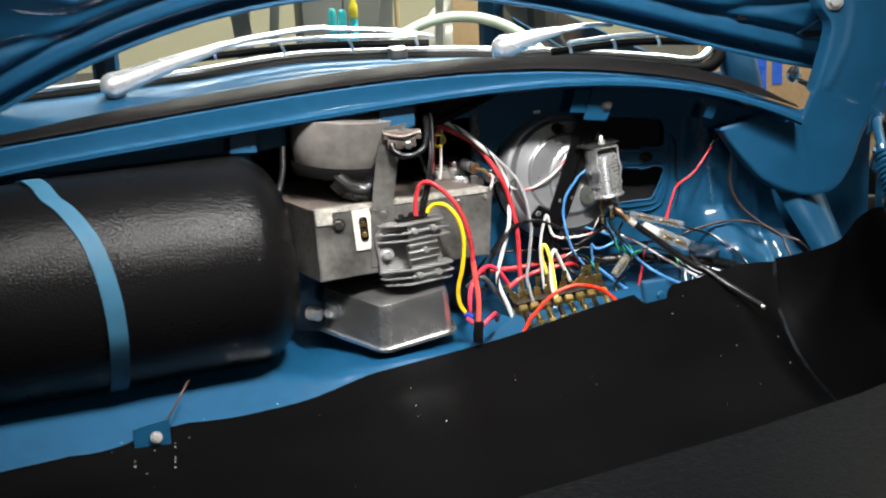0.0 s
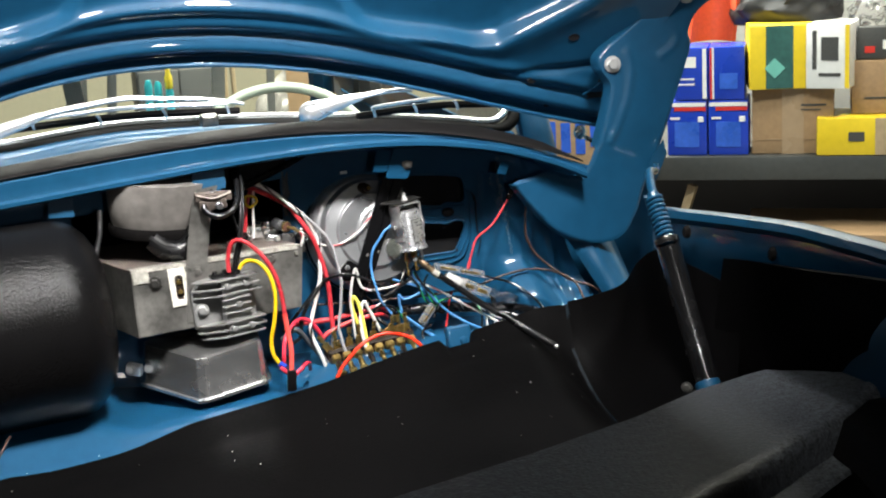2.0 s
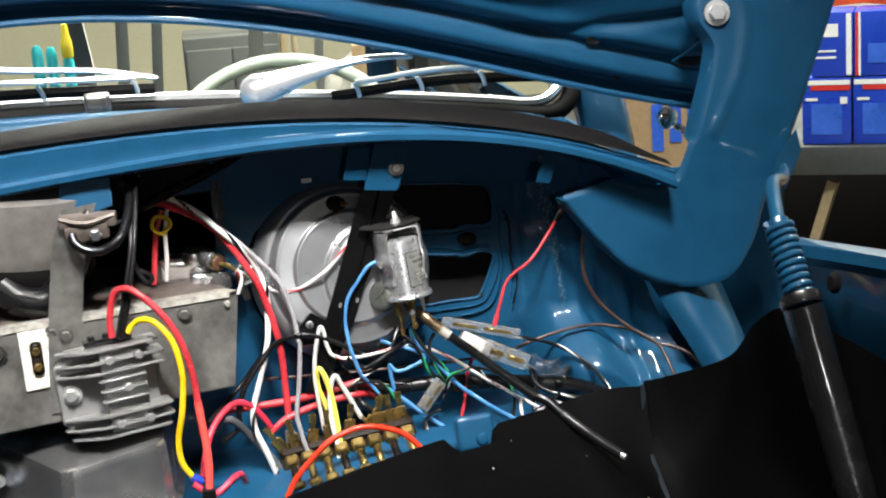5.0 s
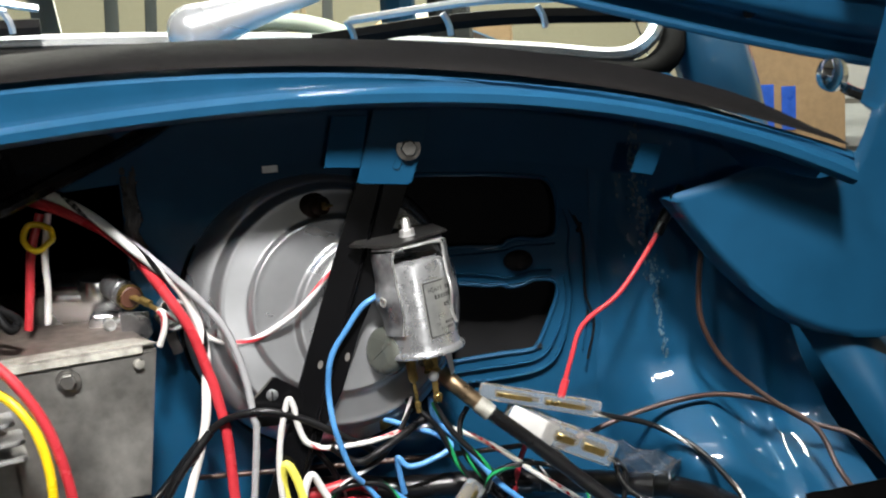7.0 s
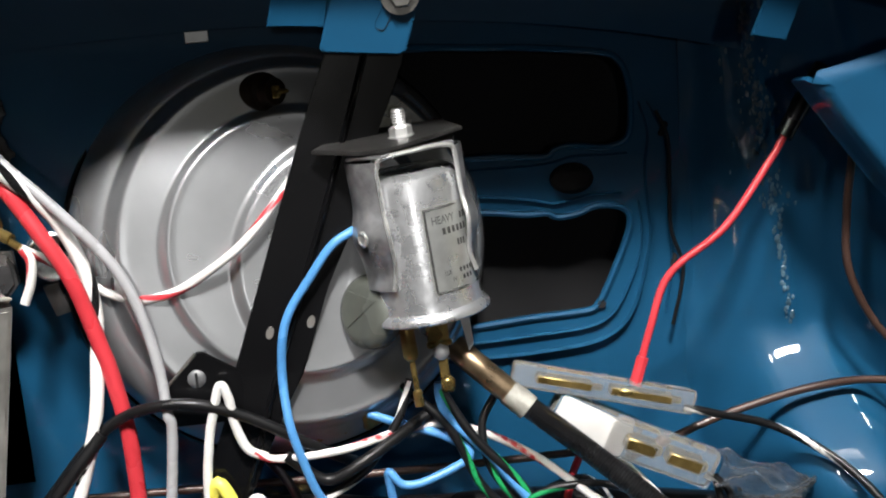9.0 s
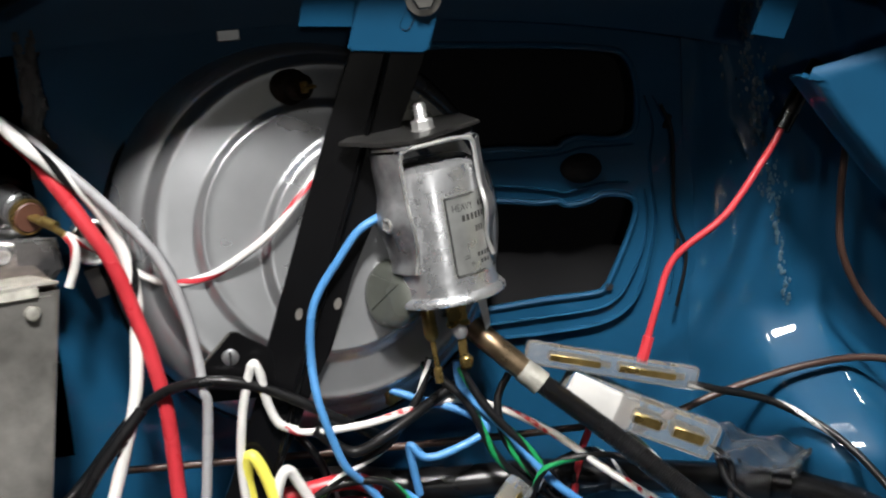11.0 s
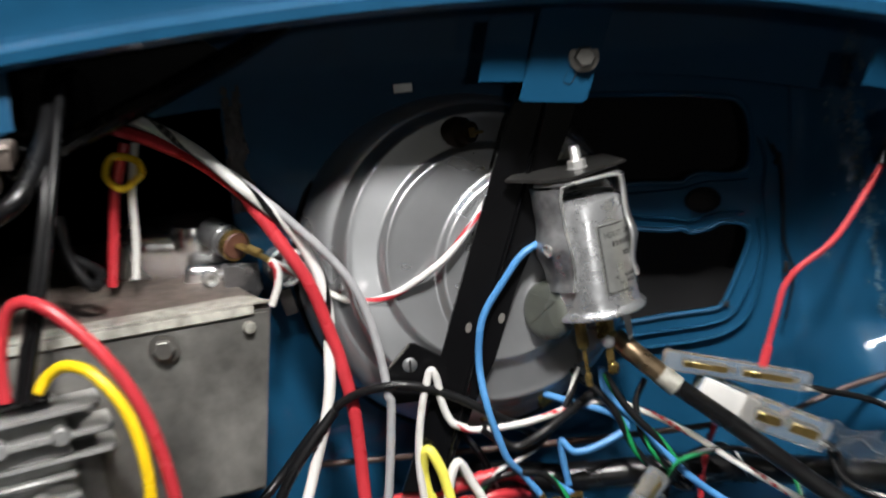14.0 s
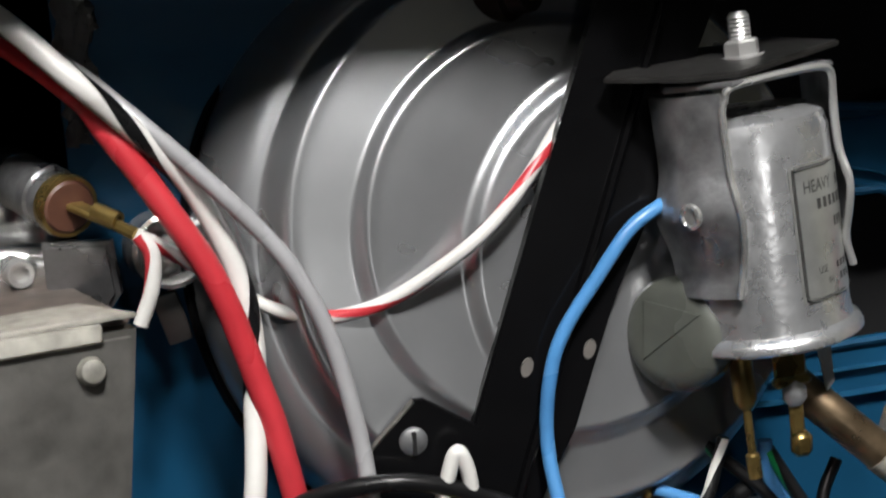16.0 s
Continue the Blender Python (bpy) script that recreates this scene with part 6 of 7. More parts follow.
wire([(0.1550, 0.3710, 0.5582), (0.1578, 0.3745, 0.5748), (0.1562, 0.3795, 0.6054), (0.1528, 0.3830, 0.6277), (0.1475, 0.3850, 0.6388), (0.1452, 0.3880, 0.6267), (0.1502, 0.3890, 0.6077), (0.1543, 0.3895, 0.5956)], 0.0022, W_LEMON, "pale yellow wire bent in a loop")
w = wire([(0.153, 0.37, 0.5576), (0.1559, 0.372, 0.5745), (0.1532, 0.378, 0.5975), (0.1539, 0.382, 0.619), (0.1588, 0.385, 0.6316), (0.1647, 0.387, 0.6212), (0.1769, 0.388, 0.5941)], 0.0020, W_WHITE, "white wire bent in a loop")
crimp(w, (0.1759, 0.3880, 0.5962), (0.1862, 0.3875, 0.5847), 0.0021, BRASS)
w = wire([(0.212, 0.409, 0.7165), (0.2049, 0.401, 0.7166), (0.1987, 0.395, 0.7157), (0.1913, 0.393, 0.7118), (0.1835, 0.392, 0.7023), (0.1764, 0.3915, 0.6926), (0.1729, 0.391, 0.6835), (0.1715, 0.3905, 0.67), (0.1724, 0.3850, 0.6561), (0.1756, 0.3840, 0.6427), (0.1796, 0.3850, 0.6302), (0.1864, 0.3895, 0.6201), (0.1929, 0.3895, 0.6106)], 0.0015, W_BLUE, "light blue wire arching behind the flasher can")
crimp(w, (0.1924, 0.3895, 0.6117), (0.1962, 0.3885, 0.6023), 0.002, BRASS)
wire([(0.2226, 0.3980, 0.6600), (0.2227, 0.3975, 0.6537), (0.2255, 0.3960, 0.6471), (0.2375, 0.3920, 0.6344), (0.2530, 0.3870, 0.6140), (0.2719, 0.3820, 0.5983), (0.292, 0.345, 0.592), (0.31, 0.335, 0.585)], 0.0016, W_BLUE, "light blue wire from the flasher can")
wire([(0.2054, 0.3955, 0.6115), (0.2035, 0.3945, 0.6243), (0.2032, 0.3935, 0.6320), (0.2080, 0.3920, 0.6273), (0.2172, 0.3920, 0.6283), (0.2309, 0.3945, 0.6339), (0.2243, 0.3970, 0.6404), (0.2108, 0.3995, 0.6454), (0.1983, 0.4020, 0.6503)], 0.0015, W_BLUE, "light blue wire folded in a loop")
wire([(0.2130, 0.3980, 0.6620), (0.2111, 0.3975, 0.6558), (0.2066, 0.3945, 0.6476), (0.1949, 0.3910, 0.6341), (0.1769, 0.3880, 0.6247), (0.1675, 0.3895, 0.6140)], 0.0014, W_BLACK, "black wire with white and green tracers", W_WHITE)
wire([(0.2232, 0.3975, 0.6578), (0.2323, 0.3925, 0.6418), (0.2452, 0.3895, 0.6263), (0.2565, 0.3895, 0.6089), (0.2510, 0.3910, 0.6065), (0.2345, 0.3920, 0.6232), (0.2247, 0.3950, 0.6447), (0.2103, 0.4020, 0.6593)], 0.0015, W_BLACK, "black wire with a green tracer in a loop", W_GREEN)
wire([(0.2414, 0.4020, 0.6513), (0.2362, 0.3980, 0.6428), (0.2381, 0.3940, 0.6281), (0.2490, 0.3910, 0.6126), (0.2546, 0.3890, 0.6056)], 0.0014, W_BLACK, "black wire with a green tracer", W_GREEN)
wire([(0.286, 0.40, 0.600), (0.272, 0.386, 0.622), (0.2650, 0.3920, 0.6222), (0.2510, 0.3910, 0.6167), (0.2433, 0.3890, 0.6005)], 0.0012, W_BLACK, "thin black looped wire", W_WHITE)
wire([(0.1846, 0.3920, 0.5978), (0.1737, 0.3890, 0.6077), (0.1677, 0.3880, 0.6175), (0.1780, 0.3880, 0.6226), (0.1942, 0.3890, 0.6200), (0.2055, 0.3890, 0.6056)], 0.0014, W_BLACK, "black wire with a green tracer at the fuses", W_GREEN)
wire([(0.06, 0.36, 0.615), (0.0858, 0.3895, 0.6304), (0.1133, 0.392, 0.6589), (0.1366, 0.3865, 0.6669), (0.1576, 0.3865, 0.6606), (0.1775, 0.3865, 0.6484), (0.188, 0.392, 0.6400), (0.196, 0.402, 0.6320)], 0.0019, W_BLACK, "thick black wire arching past the brace")
wire([(0.17, 0.3865, 0.645), (0.1824, 0.3865, 0.6349), (0.1957, 0.3865, 0.6402), (0.2161, 0.398, 0.6479), (0.2264, 0.402, 0.6513)], 0.002, W_BLACK, "black wire behind the brass terminals")
wire([(0.158, 0.415, 0.640), (0.1702, 0.4020, 0.6272), (0.1768, 0.3970, 0.6091), (0.1876, 0.3920, 0.5968)], 0.0016, W_BLACK, "black wire behind the fuse box", W_WHITE)
wire([(0.15, 0.42, 0.61), (0.179, 0.412, 0.612), (0.207, 0.408, 0.609), (0.250, 0.404, 0.609), (0.295, 0.402, 0.604), (0.347, 0.378, 0.602), (0.366, 0.340, 0.602), (0.39, 0.31, 0.60)], 0.0062, SLEEVE, "thick black taped wiring harness", None, "wiring_harness", 12)
for a, b in (((0.207, 0.408, 0.609), (0.216, 0.4072, 0.609)), ((0.262, 0.4033, 0.608), (0.272, 0.403, 0.607)), ((0.325, 0.389, 0.603), (0.333, 0.3855, 0.6025))):
    bm = bmesh.new()
    rod(bm, a, b, 0.0068, 12)
    part("tape_wrap", bm, SLEEVE, bpy.data.objects["wiring_harness"], "wound black tape")
w = wire([(0.360, 0.408, 0.752), (0.353, 0.405, 0.744), (0.344, 0.402, 0.731), (0.338, 0.400, 0.723), (0.321, 0.395, 0.704), (0.302, 0.395, 0.690), (0.294, 0.392, 0.673), (0.287, 0.388, 0.655)], 0.0013, W_RED, "thin red wire along the side wall")
bm = bmesh.new()
tube(bm, [(0.360, 0.408, 0.752), (0.353, 0.405, 0.744), (0.344, 0.402, 0.731)], 0.0031, 10, 6)
part("black_sleeve", bm, SLEEVE, w, "black shrink sleeve")
bm = bmesh.new()
tube(bm, [(0.2905, 0.3895, 0.664), (0.287, 0.388, 0.655)], 0.0021, 8, 2, soft=False)
part("red_sleeve", bm, W_RED, w)
wire([(0.270, 0.40, 0.628), (0.2651, 0.3995, 0.6152), (0.2579, 0.3920, 0.5866), (0.2470, 0.3820, 0.5611), (0.2416, 0.3745, 0.5444)], 0.0014, W_RED, "thin red wire dropping to the lining")
wire([(0.368, 0.40, 0.745), (0.365, 0.395, 0.726), (0.363, 0.395, 0.705), (0.364, 0.395, 0.684), (0.375, 0.393, 0.662), (0.396, 0.385, 0.642), (0.416, 0.375, 0.628), (0.422, 0.36, 0.610), (0.425, 0.34, 0.60)], 0.0014, W_BROWN, "thin brown wire along the side wall")
wire([(0.455, 0.36, 0.602), (0.438, 0.375, 0.620), (0.417, 0.385, 0.627), (0.399, 0.39, 0.638), (0.375, 0.395, 0.644), (0.350, 0.395, 0.644), (0.320, 0.395, 0.638), (0.295, 0.395, 0.630), (0.283, 0.405, 0.626), (0.22, 0.415, 0.622), (0.10, 0.41, 0.628)], 0.0014, W_BROWN, "thin brown wire across the bay")
wire([(0.303, 0.387, 0.6455), (0.312, 0.386, 0.643), (0.335, 0.385, 0.635), (0.355, 0.370, 0.623), (0.368, 0.345, 0.605), (0.372, 0.335, 0.59)], 0.0014, W_BLACK, "black wire with a white tracer", W_WHITE)
wire([(0.308, 0.383, 0.6235), (0.314, 0.381, 0.619), (0.316, 0.378, 0.612), (0.311, 0.370, 0.592), (0.31, 0.36, 0.58)], 0.0013, W_BLACK, "black wire from the clear connector", W_WHITE)
wire([(0.309, 0.4325, 0.738), (0.313, 0.432, 0.726), (0.313, 0.4325, 0.696), (0.317, 0.432, 0.680), (0.312, 0.43, 0.66)], 0.0007, W_BLACK, "hair thin black wire on the bulkhead")
wire([(0.0727, 0.385, 0.6146), (0.0949, 0.391, 0.613), (0.125, 0.393, 0.6135), (0.1582, 0.392, 0.6188), (0.179, 0.394, 0.6207), (0.189, 0.404, 0.613), (0.195, 0.420, 0.604)], 0.0031, W_RED, "thick red wire running across the bay")
wire([(0.1033, 0.383, 0.591), (0.1183, 0.387, 0.6007), (0.1394, 0.391, 0.6069), (0.16, 0.391, 0.6109), (0.1782, 0.393, 0.6122), (0.187, 0.404, 0.606), (0.193, 0.420, 0.598)], 0.0028, W_RED, "red wire behind the fuse box")
wire([(0.052, 0.325, 0.585), (0.058, 0.35, 0.6022), (0.0639, 0.36, 0.6123), (0.0719, 0.368, 0.6193), (0.082, 0.376, 0.6229), (0.0925, 0.38, 0.618), (0.1012, 0.382, 0.6066), (0.1065, 0.384, 0.5969)], 0.0025, W_PINK, "pinkish red looped wire")
wire([(0.046, 0.306, 0.590), (0.060, 0.306, 0.580), (0.078, 0.318, 0.588), (0.083, 0.335, 0.575)], 0.0024, W_PINK, "pinkish red wire behind the regulator leads")
w = wire([(0.001, 0.326, 0.699), (0.001, 0.328, 0.712), (0.005, 0.328, 0.728), (0.012, 0.325, 0.734), (0.022, 0.320, 0.731), (0.037, 0.315, 0.716), (0.048, 0.312, 0.696), (0.054, 0.310, 0.671), (0.056, 0.308, 0.643), (0.0585, 0.302, 0.611), (0.057, 0.298, 0.588)], 0.0024, W_RED, "red regulator lead bent over the fins")
bm = bmesh.new()
tube(bm, [(0.0556, 0.3085, 0.650), (0.056, 0.308, 0.643), (0.0585, 0.302, 0.611), (0.057, 0.298, 0.588)], 0.0028, 12, 6)
part("sleeve", bm, W_CORAL, w, "coral red sleeve")
bm = bmesh.new()
box(bm, (0.010, 0.007, 0.024), pose(0.056, 0.297, 0.577, 4, 3), 0.001)
part("plug", bm, SLEEVE, w, "black plug")
w = wire([(0.012, 0.327, 0.701), (0.016, 0.328, 0.706), (0.023, 0.325, 0.710), (0.033, 0.318, 0.708), (0.043, 0.313, 0.694), (0.047, 0.310, 0.671), (0.044, 0.309, 0.644), (0.039, 0.310, 0.622), (0.040, 0.310, 0.605), (0.047, 0.311, 0.592)], 0.0022, W_YELLOW, "yellow regulator lead curving over the fins")
bm = bmesh.new()
tube(bm, [(0.045, 0.3105, 0.594), (0.052, 0.311, 0.589)], 0.003, 8, 2, soft=False)
part("butt_connector", bm, BLUE_CARD, w, "blue crimp connector")
wire([(0.008, 0.326, 0.698), (0.012, 0.328, 0.712), (0.018, 0.331, 0.735), (0.024, 0.342, 0.765), (0.027, 0.365, 0.790), (0.027, 0.392, 0.800), (0.03, 0.41, 0.80)], 0.0017, W_BLACK, "glossy black regulator lead")
wire([(0.005, 0.327, 0.698), (0.009, 0.329, 0.714), (0.015, 0.332, 0.735), (0.021, 0.342, 0.762), (0.022, 0.360, 0.782), (0.02, 0.39, 0.797)], 0.0017, W_BLACK, "glossy black regulator lead beside its twin")
wire([(0.112, 0.335, 0.558), (0.121, 0.338, 0.572), (0.143, 0.342, 0.592), (0.160, 0.344, 0.600), (0.178, 0.345, 0.602), (0.201, 0.344, 0.595), (0.215, 0.338, 0.583), (0.222, 0.332, 0.572)], 0.0022, W_ORANGE, "orange red jumper wire over the fuse box")
wire([(0.1995, 0.3945, 0.6131), (0.2121, 0.3920, 0.6029), (0.2315, 0.3870, 0.5863), (0.2580, 0.3795, 0.5670), (0.2699, 0.3745, 0.5570)], 0.0018, W_BLUE, "light blue wire beside the fuse box")
wire([(-0.006, 0.352, 0.785), (-0.018, 0.343, 0.772), (-0.013, 0.338, 0.763), (0.001, 0.337, 0.760), (0.015, 0.340, 0.768), (0.022, 0.365, 0.785), (0.022, 0.40, 0.80)], 0.0034, SLEEVE, "black hose looped round the clamp")
wire([(0.048, 0.412, 0.757), (0.040, 0.411, 0.752), (0.034, 0.413, 0.757), (0.037, 0.416, 0.764), (0.046, 0.415, 0.762), (0.048, 0.412, 0.757)], 0.0015, W_YELLOW, "small loop of yellow wire behind the radio case")
wire([(0.046, 0.42, 0.768), (0.043, 0.414, 0.750), (0.042, 0.413, 0.730), (0.040, 0.413, 0.715)], 0.0016, W_WHITE, "white wire behind the radio case")
wire([(0.042, 0.422, 0.768), (0.036, 0.418, 0.750), (0.033, 0.417, 0.73), (0.03, 0.417, 0.712)], 0.0022, W_RED, "red wire behind the radio case")
wire([(0.017, 0.39, 0.748), (0.020, 0.385, 0.733), (0.027, 0.382, 0.722), (0.030, 0.388, 0.725), (0.02, 0.395, 0.73)], 0.0022, W_BLACK, "black wire end on the radio lid")
wire([(-0.128, 0.38, 0.77), (-0.131, 0.36, 0.748), (-0.138, 0.34, 0.729), (-0.144, 0.332, 0.709), (-0.147, 0.34, 0.69)], 0.0032, SLEEVE, "black cable beside the vinyl cylinder")
wire([(0.305, 0.36, 0.60), (0.298, 0.352, 0.605), (0.296, 0.346, 0.598), (0.30, 0.34, 0.585)], 0.0013, W_WHITE, "short white wire end at the lining", W_BLACK)
wire([(0.33, 0.36, 0.604), (0.318, 0.352, 0.600), (0.305, 0.345, 0.595), (0.30, 0.34, 0.58)], 0.0013, W_BLACK, "black wire with a white tracer at the lining", W_WHITE)
wire([(0.2394, 0.3880, 0.5929), (0.2278, 0.3850, 0.5874), (0.2274, 0.3820, 0.5776), (0.2343, 0.3790, 0.5678), (0.2416, 0.3745, 0.5570)], 0.0014, W_BROWN, "brown and white wire below the clear sheath", W_WHITE)
wire([(-0.264, 0.22, 0.5457), (-0.2549, 0.226, 0.5581), (-0.247, 0.234, 0.5690), (-0.242, 0.243, 0.5740)], 0.0012, W_BROWN, "thin brown wire below the vinyl cylinder")
wire([(0.06, 0.38, 0.600), (0.075, 0.372, 0.612), (0.0918, 0.3830, 0.5905), (0.1085, 0.3780, 0.5672), (0.1159, 0.3730, 0.5519)], 0.003, W_SLATE, "dark grey cable beside the fuse box")
wire([(0.07, 0.36, 0.60), (0.0814, 0.3790, 0.6011), (0.0845, 0.3800, 0.6202), (0.0939, 0.3840, 0.6374), (0.1123, 0.3900, 0.6582)], 0.0022, W_BLACK, "black wire beside the radio case")

wire([(0.2725, 0.392, 0.6367), (0.2847, 0.385, 0.6257), (0.2982, 0.378, 0.6110), (0.3142, 0.370, 0.5992), (0.3331, 0.362, 0.5940), (0.3492, 0.355, 0.5916)], 0.0014, W_WHITE, "white wire with a black tracer by the lining", W_BLACK)
wire([(0.2435, 0.385, 0.6066), (0.2492, 0.382, 0.6215), (0.2631, 0.380, 0.6257), (0.2783, 0.378, 0.6237), (0.2926, 0.372, 0.6146), (0.2944, 0.362, 0.6020), (0.2898, 0.350, 0.5913)], 0.0013, W_BLACK, "thin black wire looped over the harness", W_GREEN)
wire([(0.3117, 0.383, 0.6217), (0.3141, 0.376, 0.6104), (0.3230, 0.370, 0.6032), (0.3404, 0.362, 0.5991), (0.3607, 0.355, 0.5985)], 0.0013, W_BLACK, "black wire with white tracer behind the cable", W_WHITE)
wire([(0.3492, 0.385, 0.6026), (0.3584, 0.378, 0.5996), (0.3708, 0.365, 0.5919), (0.3783, 0.355, 0.5912)], 0.0013, W_BLACK, "short black wire with white tracer at the wall", W_WHITE)

# wiper linkage rod under the scuttle
bm = bmesh.new()
tube(bm, [(0.0, 0.40, 0.765), (0.031, 0.400, 0.777), (0.085, 0.396, 0.800), (0.11, 0.40, 0.812)], 0.004, 8, 4)
whole("linkage_rod", bm, BLACK, "black wiper linkage rod under the scuttle", "rod")
bm = bmesh.new()
plate(bm, [(-0.05, 0.405, 0.75), (0.015, 0.405, 0.768), (0.085, 0.402, 0.802), (0.06, 0.405, 0.82), (-0.06, 0.405, 0.82)], (0, 0.003, 0), 0.0005)
whole("linkage_plate", bm, BLACK, "black wiper linkage plate under the scuttle", "plate")

# spiral cable with a metal ferrule
cable = thing("speed_cable", (0.346, 0.25, 0.59), "black spiral wound cable with a worn metal ferrule", "cable")
LINE = [(0.249, 0.386, 0.654), (0.267, 0.371, 0.641), (0.287, 0.354, 0.6255), (0.3025, 0.336, 0.6150), (0.3115, 0.320, 0.6125), (0.320, 0.295, 0.607), (0.3275, 0.275, 0.603), (0.346, 0.250, 0.592)]
bm = bmesh.new()
line = smooth_line(LINE, 60)
side, rings = None, []
for i, p in enumerate(line):
    way = (line[min(i + 1, len(line) - 1)] - line[max(i - 1, 0)]).normalized()
    side = way.cross(Vector((0, 0, 1))).normalized()
    up = way.cross(side)
    r = 0.0036 + 0.00022 * (i % 2)
    rings.append([bm.verts.new(p + (side * math.cos(a) + up * math.sin(a)) * r) for a in [2 * math.pi * k / 10 for k in range(10)]])
for a, b in zip(rings, rings[1:]):
    for k in range(10):
        bm.faces.new((a[k], a[(k + 1) % 10], b[(k + 1) % 10], b[k]))
bm.faces.new(rings[-1])
part("spiral", bm, SLEEVE, cable)
bm = bmesh.new()
tube(bm, [(0.2285, 0.396, 0.673), (0.236, 0.391, 0.666), (0.2475, 0.3865, 0.6553)], 0.0042, 12, 6)
part("ferrule", bm, BRONZE, cable, "worn bare metal ferrule")
bm = bmesh.new()
tube(bm, [(0.2445, 0.3875, 0.658), (0.2505, 0.385, 0.6525)], 0.0045, 12, 2, soft=False)
part("collar", bm, WORN, cable, "whitish collar")
bm = bmesh.new()
tube(bm, [(0.346, 0.250, 0.592), (0.3485, 0.2475, 0.591)], 0.0024, 10, 2, soft=False)
part("tip", bm, TIN, cable)


# clear sheathed bullet connectors
def connector(a, b, r, label):
    a, b = Vector(a), Vector(b)
    ob = thing("connector", b, label, "connector", "clear connectors")
    bm = bmesh.new()
    m = Matrix.Translation((a + b) / 2) @ (b - a).to_track_quat("X", "Z").to_matrix().to_4x4()
    box(bm, ((b - a).length, r * 1.3, r * 2), m, r * 0.35, 2)
    part("sheath", bm, SHEATH, ob, "clear plastic sheath")
    for f, ln in ((-0.22, 0.30), (0.20, 0.34)):
        bm = bmesh.new()
        d = (b - a).length
        box(bm, (d * ln, r * 1.36, r * 0.7), m @ pose(d * f, 0, 0), r * 0.12, 1)
        box(bm, (d * ln * 0.6, r * 0.5, r * 0.5), m @ pose(d * (f + 0.12), 0, 0), r * 0.12, 1)
        part("contact", bm, BRASS, ob, "brass contact")
    return ob


connector((0.246, 0.389, 0.664), (0.307, 0.388, 0.6465), 0.0042, "long clear connector with brass contacts")
connector((0.259, 0.392, 0.650), (0.286, 0.390, 0.634), 0.0075, "clear connector block by the side wall")
block = bpy.data.objects["connector.001"]
bm = bmesh.new()
box(bm, (0.026, 0.004, 0.011), Matrix.Translation((0.2715, 0.3862, 0.6435)) @ Vector((0.027, -0.002, -0.016)).to_track_quat("X", "Z").to_matrix().to_4x4(), 0.0015)
part("insert", bm, W_WHITE, block, "white plastic insert")
connector((0.277, 0.3835, 0.641), (0.311, 0.381, 0.6245), 0.0068, "clear connector with brass contacts inside")
connector((0.2225, 0.372, 0.600), (0.241, 0.381, 0.6185), 0.0048, "milky clear sheath hanging by the fuse box")
bm = bmesh.new()


def film(u, v):
    fold = 0.0024 * math.sin(11 * u + 7 * v) + 0.0030 * noise.noise((u * 5, v * 6, 2)) + 0.0016 * abs(noise.noise((u * 13, v * 11, 5)))
    return 0.312 + 0.032 * u + 0.002 * math.sin(5 * v), 0.386 - 0.010 * v + 0.004 * math.sin(6 * u) - fold, 0.628 - 0.010 * u - 0.011 * v * (0.6 + 0.4 * math.sin(3 * u + 0.5)) + fold


sheet(bm, film, 34, 22, 0.0003)
whole("plastic_scrap", bm, CLEAR_BAG, "crumpled scrap of clear plastic film by the wall", "plastic film")

# ---------------------------------------------------------------- garage shelf beyond the wing
SH = Matrix.Translation((1.224, 2.0, 0.40)) @ pose(0, 0, 0, 0, 0, -29.3)
shelf = thing("steel_shelf", (1.45, 1.95, 0.0), "grey steel garage shelf loaded with boxes", "shelf")
bm = bmesh.new()
box(bm, (2.4, 0.5, 0.057), SH @ pose(0.9, 0.25, 0.0285), 0.003)
part("deck", bm, SHELF, shelf)
bm = bmesh.new()
box(bm, (2.4, 0.82, 0.04), SH @ pose(0.9, 0.11, -0.32), 0.003)
part("deck", bm, SHELF, shelf)
bm = bmesh.new()
box(bm, (2.4, 0.02, 1.5), SH @ pose(0.9, 0.62, 0.80), 0.003)
part("back_panel", bm, PALE_WALL, shelf, "pale sheet wall behind the shelf")
# rubber black puts the shade under the deck into this panel's colour
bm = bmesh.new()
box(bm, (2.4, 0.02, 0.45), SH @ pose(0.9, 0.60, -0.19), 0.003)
part("back_panel", bm, RUBBER, shelf, "black panel standing in for the shade under the shelf")
for x in (-0.24, 0.9, 2.06):
    bm = bmesh.new()
    box(bm, (0.04, 0.04, 1.9), SH @ pose(x, 0.25, 0.55), 0.003)
    part("post", bm, SHELF, shelf)
bm = bmesh.new()
tube(bm, [SH @ Vector((0.0, 0.05, -0.25)), SH @ Vector((0.07, 0.04, -0.02))], 0.014, 4, 2, soft=False)
part("brace", bm, TIMBER, shelf, "pale timber brace")


